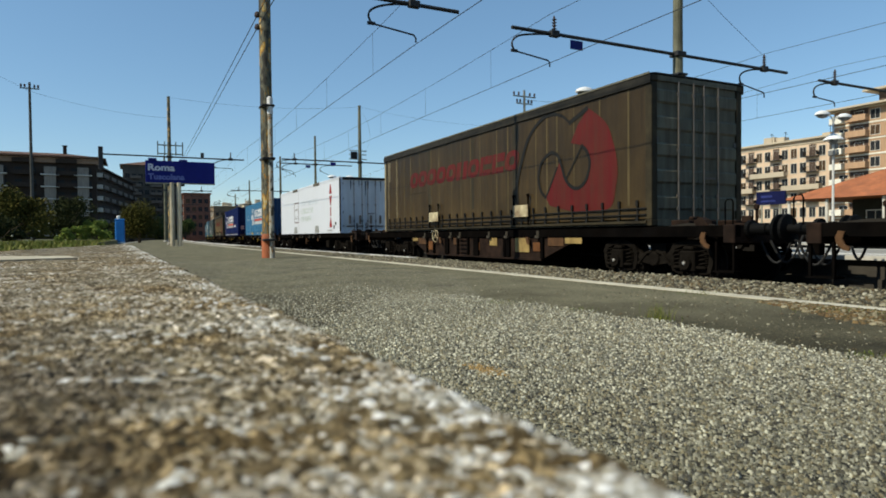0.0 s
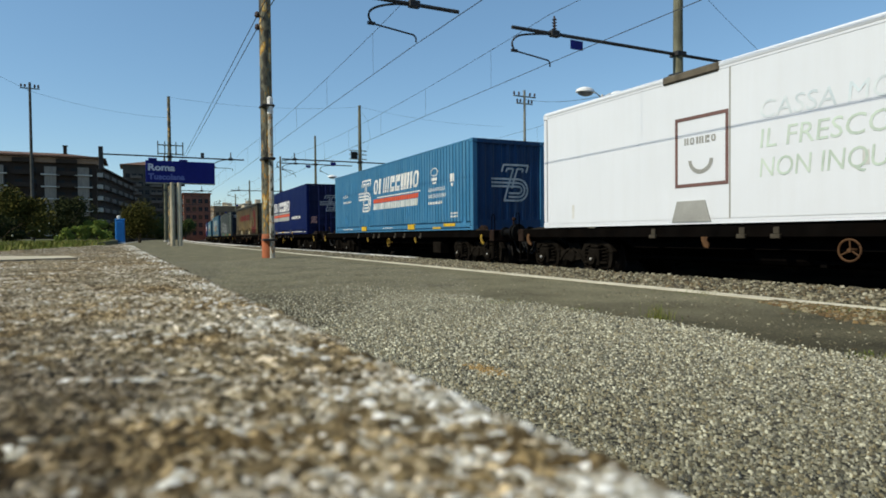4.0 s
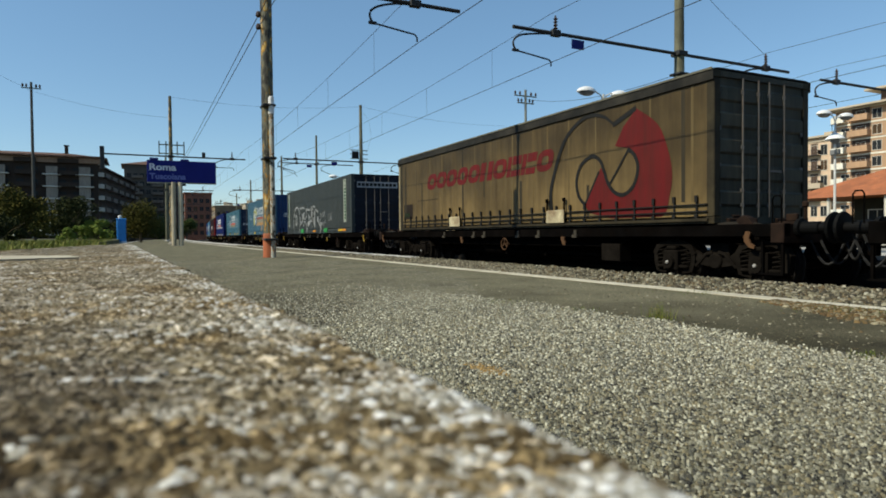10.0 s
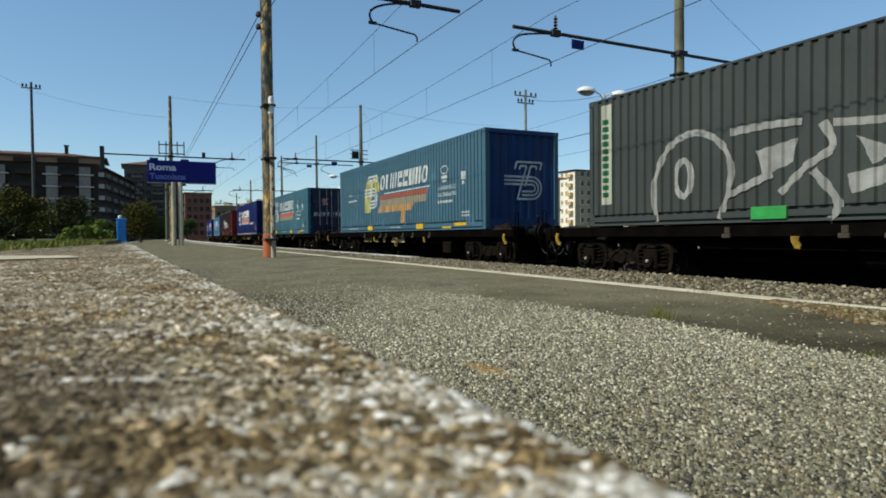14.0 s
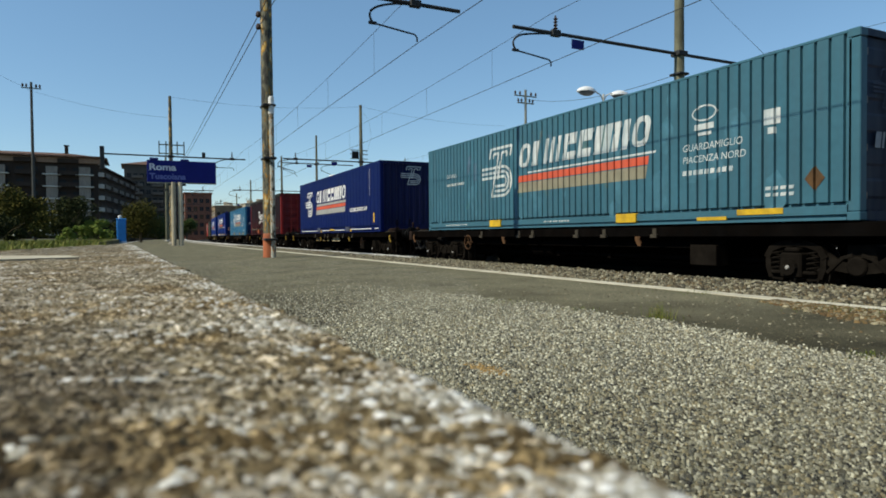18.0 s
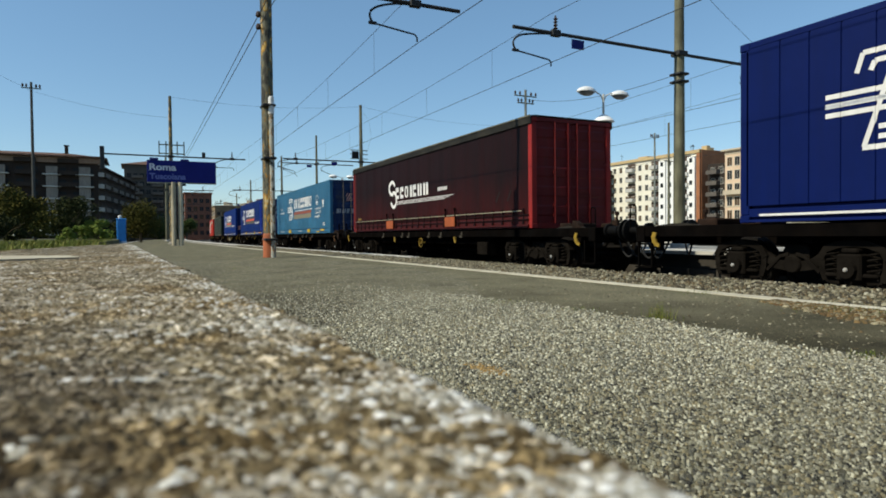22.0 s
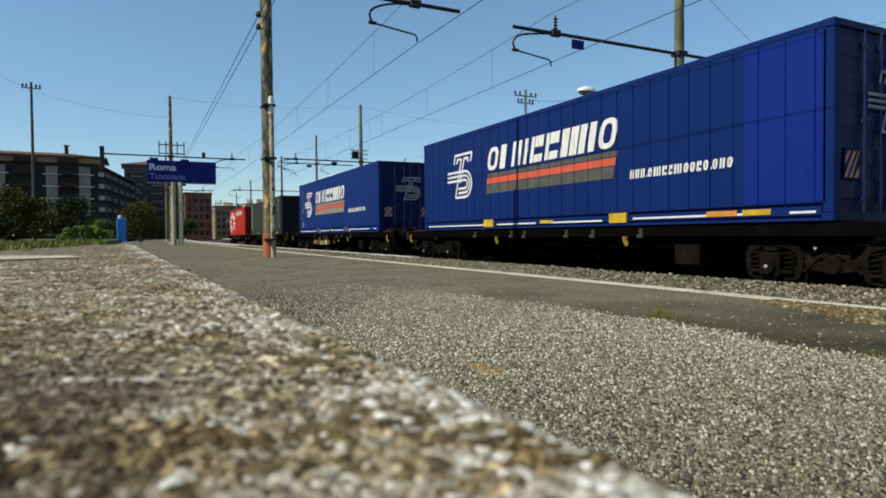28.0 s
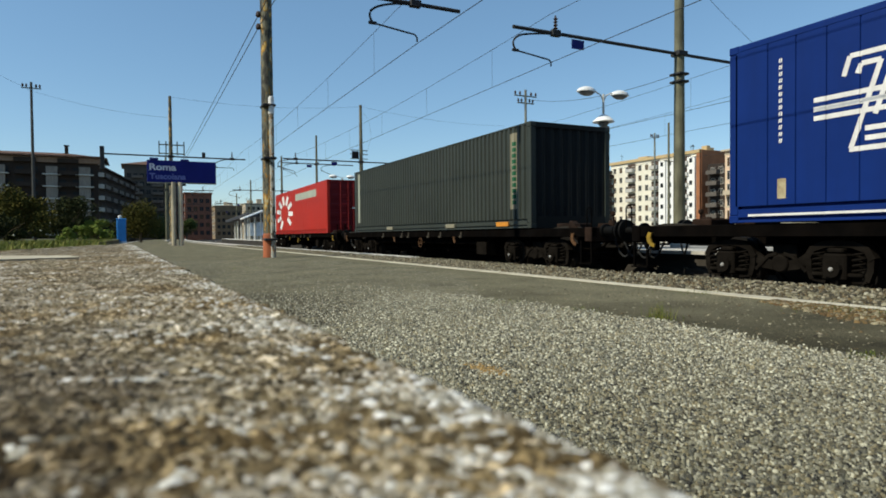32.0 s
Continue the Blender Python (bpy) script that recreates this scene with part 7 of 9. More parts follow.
        shared("ratchet", "brake_ratchet", lambda: boxes((-0.25, 0.1, 0.5, 0.8, 1.1, 1.17), (-0.12, -0.04, 0.55, 0.75, 1.17, 1.3), bev=0.015), M_RUST, root, pose(0, yy, 0, 0, 0, 0 if sg > 0 else 180))
        shared("stand" + body_m.name, "brake_stand", lambda: tube(lathe(bmesh.new(), [(0.02, 1.38), (0.05, 1.4), (0.05, 1.46), (0.02, 1.48)], 8, "z", (-0.5, 0.15, 0)), [(-0.5, 0.15, 1.09), (-0.5, 0.15, 1.4)], 0.025, 6),
               M_RUST, root, pose(0, yy, 0, 0, 0, 0 if sg > 0 else 180))
        for x in (-0.875, 0.875):
            bf = shared("buffer", "buffer", buffer_bm, M_BUFF, root, pose(x, yy, 1.05, 0, 0, 0 if sg > 0 else 180))
        shared("hook", "coupling_hook", lambda: boxes((-0.05, 0.05, -0.42, 0.0, 0.98, 1.08), (-0.05, 0.05, -0.42, -0.3, 1.08, 1.16), (-0.06, 0.06, -0.6, -0.34, 0.86, 1.0), (-0.08, 0.08, -0.66, -0.56, 0.62, 0.98), bev=0.012),
               M_DARK, root, pose(0, yy, 0, 0, 0, 0 if sg > 0 else 180))
        for x, dx, dr, key in ((-0.35, 0.2, 0.42, "hose_a"), (0.3, -0.25, 0.36, "hose_b"), (-0.6, 0.3, 0.3, "hose_a")):
            shared(key, "brake_hose", lambda: hose_bm(dx, dr), M_BLACKR, root, pose(x, yy, 0.86, 0, 0, 0 if sg > 0 else 180))
        part("shunter_step", boxes((-1.22, -1.18, yy + sg * 0.02, yy + sg * 0.06, 0.35, 0.85), (-1.22, -1.18, yy + sg * 0.36, yy + sg * 0.4, 0.35, 0.85),
                                   (-1.26, -1.0, min(yy, yy + sg * 0.42), max(yy, yy + sg * 0.42), 0.33, 0.36)), M_DARK, root)
        shared("rail_hand", "hand_rail", lambda: tube(bmesh.new(), [(-1.15, 0.1, 1.1), (-1.15, 0.1, 1.5), (-1.15, 0.13, 1.55), (-1.15, 0.22, 1.55), (-1.15, 0.25, 1.5), (-1.15, 0.25, 1.1)], 0.014, 6),
               levers if not old else M_DARK, root, pose(0, yy, 0, 0, 0, 0 if sg > 0 else 0))
        shared("lever" + levers.name, "uncoupling_lever", lambda: prism(bmesh.new(), [(-0.03, 1.0), (0.06, 1.01), (0.1, 0.92), (0.08, 0.83), (0.0, 0.75), (-0.09, 0.73), (-0.1, 0.78), (-0.03, 0.82), (0.0, 0.9)], "x", -1.3, -1.27), levers, root,
               pose(0, yy + sg * 0.55, 0))
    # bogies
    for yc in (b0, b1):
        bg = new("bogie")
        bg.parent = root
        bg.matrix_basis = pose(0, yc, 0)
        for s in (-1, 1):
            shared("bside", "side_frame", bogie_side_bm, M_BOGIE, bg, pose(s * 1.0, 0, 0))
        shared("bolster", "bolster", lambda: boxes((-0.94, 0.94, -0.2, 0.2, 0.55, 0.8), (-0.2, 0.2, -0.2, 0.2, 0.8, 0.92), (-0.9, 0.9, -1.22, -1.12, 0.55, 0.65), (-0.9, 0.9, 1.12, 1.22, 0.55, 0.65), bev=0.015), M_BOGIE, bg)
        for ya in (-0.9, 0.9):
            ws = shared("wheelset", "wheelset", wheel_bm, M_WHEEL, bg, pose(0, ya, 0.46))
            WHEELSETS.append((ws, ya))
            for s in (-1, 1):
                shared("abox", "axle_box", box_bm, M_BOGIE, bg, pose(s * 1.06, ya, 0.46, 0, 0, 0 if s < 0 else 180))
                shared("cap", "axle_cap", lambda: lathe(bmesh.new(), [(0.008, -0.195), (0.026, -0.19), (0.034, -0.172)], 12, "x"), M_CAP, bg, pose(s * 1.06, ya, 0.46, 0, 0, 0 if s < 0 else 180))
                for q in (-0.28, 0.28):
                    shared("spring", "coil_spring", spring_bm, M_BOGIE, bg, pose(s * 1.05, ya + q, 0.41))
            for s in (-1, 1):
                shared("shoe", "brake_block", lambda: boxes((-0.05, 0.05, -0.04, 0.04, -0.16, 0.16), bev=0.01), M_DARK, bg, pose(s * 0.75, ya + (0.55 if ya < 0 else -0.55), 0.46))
    # fittings below the sill
    if idx not in (11, 12):
        big = old or idx == 7
        wheel_m = M_LATCHW if old else M_LATCHO2 if idx == 7 else M_RUST if idx in (5, 8) else levers
        at = (9.33, 0.98) if old else (10.95, 0.77) if idx == 7 else (2.3, 0.74) if idx in (5, 8) else (6.6, 0.74)
        shared("handwheel%s%d" % (wheel_m.name, big), "handbrake_wheel", lambda: handwheel_bm(0.2 if big else 0.15), wheel_m, root, pose(-1.27, *at))
    for s, w in ((4.1, 0.0), (9.0, 0.0)):
        shared("tag" + levers.name, "brake_lever", lambda: prism(bmesh.new(), [(-0.07, 0.93), (0.07, 0.93), (0.06, 0.85), (0.0, 0.75), (-0.08, 0.74), (-0.09, 0.8), (-0.05, 0.86)], "x", -1.28, -1.25), levers, root, pose(0, s, 0))
    for s in (3.7, 5.1, 6.0, 7.7, 8.3, 10.2):
        shared("spigot", "load_bracket", lambda: boxes((-1.28, -1.22, -0.08, 0.08, 0.9, 0.97), (-1.25, -1.22, -0.05, 0.05, 0.97, 1.08), bev=0.008), M_BRKT, root, pose(0, s, 0))
    if not old:
        shared("tank", "air_tank", lambda: lathe(bmesh.new(), [(0.02, -0.5), (0.16, -0.46), (0.18, -0.38), (0.18, 0.38), (0.16, 0.46), (0.02, 0.5)], 14, "y", (-0.7, 0, 0.62)), M_DARK, root, pose(0, 7.9, 0))
        shared("dbox", "equipment_box", lambda: boxes((-1.12, -0.8, -0.28, 0.28, 0.42, 0.78), bev=0.012), M_BOGIE, root, pose(0, 2.7, 0))
    if idx == 12:
        for a, b, z, m, lab in ((11.25, 9.8, 0.54, M_LATCHO2, "brown weathered plate"), (9.75, 8.45, 0.54, M_LATCHW, "cream plate with unreadable print"), (8.4, 7.9, 0.56, M_OLIVEP, "olive plate"),
                                (7.25, 7.0, 0.6, M_RUST2, "rusty plate"), (6.5, 6.2, 0.72, M_OCHRE, "ochre plate")):
            pl = part("sign_plate", boxes((-1.045, -1.025, b, a, z, 0.92), bev=0.003), m, root, lab)
            if m in (M_LATCHW, M_LATCHO2):
                n = 5 if m is M_LATCHW else 3
                part("plate_print", boxes(*[(-1.05, -1.0455, a - 0.12 - (0.5 if k % 2 else 0.75) * (a - b) * 0.8, a - 0.12, z + 0.05 + k * 0.065, z + 0.085 + k * 0.065) for k in range(n)]), M_OCHRE if n == 3 else M_RUST, pl, "unreadable print as plain bars")
    if idx in (6, 8):
        for k, (s, w, hh) in enumerate(((10.4, 0.9, 0.22), (9.3, 0.35, 0.2), (8.4, 0.3, 0.22), (7.0, 1.3, 0.26))):
            part("sign_plate", boxes((-1.045, -1.025, s - w / 2, s + w / 2, 0.72, 0.72 + hh), bev=0.003), M_OCHRE if k != 3 else M_LATCHW, root, "cream plate with unreadable print")
    MOVERS.append((root, front, RAIL_Z))
    return root


M_LEVER = mat("grimy_yellow_lever", (0.3, 0.19, 0.025), 0.6, 0, 0.3, 9, dirt=(0.03, 0.022, 0.012), dirt_amt=1.0)
M_OCHRE = mat("ochre_weathered_plate", (0.34, 0.235, 0.085), 0.7, 0, 0.25, 4, dirt=(0.05, 0.025, 0.012), dirt_amt=0.9)
M_OLIVEP = mat("olive_plate", (0.1, 0.088, 0.035), 0.7, 0, 0.25, 4, dirt=(0.03, 0.025, 0.012), dirt_amt=0.8)
M_BRKT = mat("worn_tan_bracket", (0.05, 0.042, 0.03), 0.75, 0, 0.3, 8, dirt=(0.016, 0.013, 0.01), dirt_amt=0.7)
# pale caps: the glint on the axle ends is put into the colour
M_CAP = mat("worn_axle_cap", (0.5, 0.48, 0.44), 0.35, 0.2, 0.3, 8, dirt=(0.02, 0.016, 0.012), dirt_amt=0.6)
# brake dust, grease and the shade under the wagons, all in these colours
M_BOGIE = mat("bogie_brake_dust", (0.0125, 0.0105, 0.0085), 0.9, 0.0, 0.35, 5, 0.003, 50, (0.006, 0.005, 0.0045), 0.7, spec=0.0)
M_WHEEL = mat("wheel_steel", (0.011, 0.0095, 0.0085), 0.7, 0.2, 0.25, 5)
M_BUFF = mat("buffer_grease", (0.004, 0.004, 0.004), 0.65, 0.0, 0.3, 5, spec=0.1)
M_GREYB = mat("dull_grey_bracket", (0.024, 0.02, 0.015), 0.7, 0.0)
M_RUST2 = mat("orange_rust", (0.15, 0.06, 0.02), 0.85, 0, 0.3, 5, dirt=(0.04, 0.02, 0.01), dirt_amt=0.8)
M_LATCHO2 = mat("brown_rust_patch", (0.1, 0.05, 0.022), 0.85, 0, 0.3, 5, dirt=(0.03, 0.016, 0.01), dirt_amt=0.8)


def train_wagons():
    n = len(FRONTS)
    for i, f in enumerate(FRONTS):
        gf = (f - (FRONTS[i - 1] + BODY_L)) / 2 if i else 2.4
        gr = (FRONTS[i + 1] - (f + BODY_L)) / 2 if i < n - 1 else 2.4
        wagon(i, f, gf - 0.35, gr - 0.35, old=(i == 0), levers=M_LATCHO2 if i % 3 == 1 or i == 0 else M_YELLOW)
    # the wagon ahead, whose load is already past
    f = FRONTS[0] - BODY_L - 4.8
    wagon(15, f, 2.0, 2.4 - 0.35, old=True, levers=M_LATCHO2)


train_wagons()

# ---------------------------------------------------------------- masts, booms and wires
def peeling(name, cols, squash=1.6):
    """A pole whose ochre and orange paint has flaked down to dark rust."""
    m = bpy.data.materials.new(name)
    m.use_nodes = True
    N, L = m.node_tree.nodes, m.node_tree.links
    b = N["Principled BSDF"]
    tc = N.new("ShaderNodeTexCoord")
    mp = N.new("ShaderNodeMapping")
    mp.inputs["Scale"].default_value = (5, 5, squash)
    L.new(tc.outputs["Object"], mp.inputs[0])
    n = N.new("ShaderNodeTexNoise")
    n.inputs["Scale"].default_value = 1.7
    n.inputs["Detail"].default_value = 7
    n.inputs["Roughness"].default_value = 0.62
    L.new(mp.outputs[0], n.inputs["Vector"])
    r = N.new("ShaderNodeValToRGB")
    e = r.color_ramp.elements
    while len(e) < len(cols):
        e.new(0.5)
    for i, (p, c) in enumerate(cols):
        e[i].position, e[i].color = p, (*c, 1)
    L.new(n.outputs["Fac"], r.inputs[0])
    L.new(r.outputs[0], b.inputs["Base Color"])
    b.inputs["Roughness"].default_value = 0.75
    bp = N.new("ShaderNodeBump")
    bp.inputs["Distance"].default_value = 0.004
    L.new(n.outputs["Fac"], bp.inputs["Height"])
    L.new(bp.outputs[0], b.inputs["Normal"])
    return m


M_PEEL = peeling("peeling_ochre_paint", [(0.0, (0.014, 0.013, 0.011)), (0.44, (0.035, 0.032, 0.022)), (0.465, (0.11, 0.105, 0.07)), (0.53, (0.17, 0.16, 0.1)), (0.55, (0.05, 0.04, 0.025)),
                                         (0.575, (0.42, 0.2, 0.03)), (0.62, (0.55, 0.36, 0.07)), (0.66, (0.5, 0.46, 0.34))])
M_PIPE = peeling("chipped_pale_pipe", [(0.0, (0.02, 0.018, 0.015)), (0.4, (0.06, 0.05, 0.035)), (0.43, (0.3, 0.3, 0.25)), (0.53, (0.46, 0.45, 0.38)), (0.56, (0.36, 0.17, 0.06)), (0.59, (0.09, 0.09, 0.06)), (0.64, (0.4, 0.39, 0.32))], 2.6)
M_OGREEN = mat("dull_green_grey_mast", (0.17, 0.165, 0.11), 0.7, 0.1, 0.35, 2.0, 0.002, 30, (0.05, 0.048, 0.03), 0.9, True)
M_BASEO = mat("faded_orange_base", (0.42, 0.13, 0.06), 0.75, 0, 0.2, 4, dirt=(0.2, 0.1, 0.06), dirt_amt=0.6)
M_POST = mat("pale_sign_post", (0.62, 0.54, 0.38), 0.6, 0, 0.2, 3, dirt=(0.2, 0.17, 0.12), dirt_amt=0.7, streak=True)


def insulator_bm(h=0.35):
    bm = bmesh.new()
    prof = [(0.02, 0.0)]
    for k in range(4):
        z = 0.03 + k * (h - 0.06) / 4
        prof += [(0.03, z), (0.065, z + 0.02), (0.03, z + 0.045)]
    prof += [(0.02, h)]
    return lathe(bm, prof, 10)


def boom(y, xa, xb, z, mast_x, arms, root, plate=None):
    """A cross boom with insulators and registration arms. arms: (insulator x, contact x, contact z, side)."""
    o = bend(y)
    bm = bmesh.new()
    tube(bm, [(xa + o, y, z), (xb + o, y, z)], 0.045, 10)
    part("boom", bm, M_DARKST, root)
    part("boom_clamp", boxes((mast_x + o - 0.18, mast_x + o + 0.18, y - 0.16, y + 0.16, z - 0.07, z + 0.07), bev=0.01), M_DARKST, root)
    for ix, cx, cz, s in arms:
        part("insulator_clamp", boxes((ix + o - 0.14, ix + o + 0.14, y - 0.07, y + 0.07, z - 0.08, z + 0.09), bev=0.02), M_DARKST, root)
        ib = insulator_bm(0.38)
        bmesh.ops.translate(ib, verts=ib.verts, vec=(ix + o, y, z + 0.08))
        part("insulator", ib, M_INS, root)
        x1 = cx + o - s * 1.15
        bm = bmesh.new()
        bow = [(ix + o - s * 0.05, z - 0.03), (ix + o - s * 0.45, z - 0.06), (x1 + s * 0.28, z - 0.16), (x1 + s * 0.06, z - 0.28), (x1, z - 0.42), (x1 + s * 0.06, z - 0.56)]
        tube(bm, [(a, y, b) for a, b in smooth(bow, 5)], 0.026, 8)
        part("drop_arm", bm, M_DARKST, root)
        a, b = sorted((x1 - s * 0.03, x1 + s * 0.16))
        part("arm_joint", boxes((a, b, y - 0.03, y + 0.03, z - 0.61, z - 0.54), bev=0.012), M_DARKST, root)
        bm = bmesh.new()
        tube(bm, [(x1 + s * 0.1, y, z - 0.58), (cx + o - s * 0.06, y, cz + 0.16), (cx + o, y, cz + 0.1), (cx + o, y, cz)], 0.02, 7)
        part("steady_arm", bm, M_DARKST, root)
    if plate:
        part("number_plate", boxes((plate + o - 0.2, plate + o + 0.2, y - 0.02, y - 0.005, z - 0.32, z - 0.08)), M_BLUE, root, "small dark blue plate")


M_DARKST = mat("dark_painted_steel", (0.045, 0.045, 0.045), 0.6, 0.3, 0.25, 6)


def mast(x, y, h, r0, r1, root, material, base=True):
    bm = bmesh.new()
    tube(bm, [(x, y, -0.05 + h * k / 6) for k in range(7)], r0, 16, r1)
    part("mast", bm, material, root)
    if base:
        part("mast_base", lathe(bmesh.new(), [(r0 + 0.09, 0.0), (r0 + 0.09, 0.1), (r0 + 0.02, 0.16)], 16, "z", (x, y, 0)), M_CONC, root)


def catenary():
    # the old pole on this platform
    root = thing("catenary_pole", "tall pole with peeling ochre paint and an orange base", "pole", "catenary masts")
    bm = bmesh.new()
    tube(bm, [(2.515, 13.2, 7.6 * k / 12) for k in range(13)], 0.122, 18, 0.116)
    part("pole", bm, M_PEEL, root)
    part("painted_base", lathe(bmesh.new(), [(0.134, 0.0), (0.134, 0.46), (0.124, 0.5)], 18, "z", (2.515, 13.2, 0)), M_BASEO, root, "faded orange painted base")
    bm = bmesh.new()
    tube(bm, [(2.56, 13.03, 0), (2.56, 13.03, 3.3)], 0.05, 10)
    part("cable_pipe", bm, M_PIPE, root, "chipped white cable pipe")
    part("pipe_cap", lathe(bmesh.new(), [(0.06, 2.95), (0.06, 3.28), (0.03, 3.31)], 10, "z", (2.56, 13.03, 0)), M_WHITE, root)
    for z in (0.35, 2.02, 3.1):
        part("clamp_band", boxes((2.385, 2.645, 12.97, 13.33, z, z + 0.05), bev=0.01), M_DARKST, root)
    for z in (5.0, 4.75):
        bm = bmesh.new()
        tube(bm, [(2.45, 13.2, z), (2.36, 13.2, z)], 0.03, 8)
        part("bracket", bm, M_DARKST, root)
        ib = lathe(bmesh.new(), [(0.02, -0.06), (0.055, -0.03), (0.05, 0.02), (0.03, 0.06)], 10, "z", (2.36, 13.2, z))
        part("insulator", ib, M_INS, root)
    boom(13.2, 2.3, 7.05, 5.76, 2.45, [(5.89, 5.93, 4.9, 1)], root)
    tube_part(root, [(2.45, 13.2, 7.3), (4.6, 13.2, 5.8)], 0.012, "tie_rod")
    # the tall mast on the second platform
    root = thing("catenary_mast", "grey-green steel mast carrying a cross boom", "mast", "catenary masts")
    mast(14.27, 13.2, 9.4, 0.17, 0.12, root, M_OGREEN)
    boom(13.2, 8.56, 19.16, 5.62, 14.27, [(9.86, 9.71, 4.76, 1), (18.05, 18.05, 4.72, 1)], root, 10.57)
    part("clamp_band", boxes((14.08, 14.46, 13.0, 13.4, 5.0, 5.06), bev=0.01), M_DARKST, root)
    part("clamp_band", boxes((14.08, 14.46, 13.0, 13.4, 4.78, 4.84), bev=0.01), M_DARKST, root)
    # the mast out of sight that carries the boom over the outer track
    root = thing("catenary_mast", "grey-green steel mast over the outer track", "mast", "catenary masts")
    mast(26.6, 13.2, 9.2, 0.2, 0.13, root, M_OGREEN)
    boom(13.2, 20.84, 26.8, 5.55, 26.6, [(21.71, 21.7, 4.74, 1)], root)
    # the next portal along the line
    for y, hh in ((43.0, 9.4), (74.0, 9.4), (105.0, 9.2), (136.0, 9.0)):
        o = bend(y)
        root = thing("catenary_mast", "slim mast with a double boom and signal frame", "mast", "catenary masts")
        mast(2.15, y, hh, 0.15, 0.09, root, M_PEEL if y < 50 else M_OGREEN) if y < 60 else mast(2.15 + o, y, hh, 0.15, 0.09, root, M_OGREEN)
        if y < 60:
            boom(y, -1.85, 6.7 - o, 5.55, 2.15 - o, [(5.85 - o, 5.95 - o, 4.8, 1)], root)
            part("end_post", boxes((-1.8, -1.55, y - 0.1, y + 0.1, 4.6, 6.0), bev=0.02), M_DARKST, root)
            part("boom_lug", boxes((4.0, 4.2, y - 0.06, y + 0.06, 5.6, 5.9), bev=0.02), M_DARKST, root)
            for zz in (5.7, 6.25):
                part("frame_bar", boxes((1.45, 2.95, y - 0.05, y + 0.05, zz, zz + 0.06)), M_OGREEN, root)
            for xx in (1.45, 1.85, 2.5, 2.9):
                part("frame_upright", boxes((xx, xx + 0.06, y - 0.05, y + 0.05, 5.65, 6.5)), M_OGREEN, root)
        else:
            boom(y, 1.2, 7.0, 5.6, 2.15, [(5.89, 5.93, 4.8, 1)], root)
        root = thing("catenary_mast", "slim grey-green mast with a cross boom", "mast", "catenary masts")
        mast(14.6 + o, y, hh + 0.5, 0.17, 0.1, root, M_OGREEN)
        boom(y, 9.0, 18.9, 5.75, 14.6, [(9.86, 9.8, 4.76, 1), (18.05, 18.05, 4.76, 1)], root, 12.6)
        if y < 60:
            part("signal_board", boxes((13.9 + o, 14.4 + o, y - 0.08, y - 0.02, 6.0, 6.5), bev=0.01), M_BLKPRINT, root)
            for zz in (5.95, 6.28, 6.56):
                part("frame_bar", boxes((13.8 + o, 15.1 + o, y - 0.05, y + 0.05, zz, zz + 0.05)), M_OGREEN, root)
    root = thing("line_mast", "slim grey mast with a short boom", "mast", "catenary masts")
    mast(14.45, 54.0, 9.3, 0.14, 0.08, root, M_OGREEN)
    boom(54.0, 11.4 - bend(54), 17.4, 6.75, 14.45 - bend(54), [(12.3, 12.3, 5.6, 1), (15.6, 15.6, 5.6, 1)], root, 13.4)


def tube_part(root, pts, r, name):
    bm = bmesh.new()
    tube(bm, pts, r, 6)
    part(name, bm, M_DARKST, root)


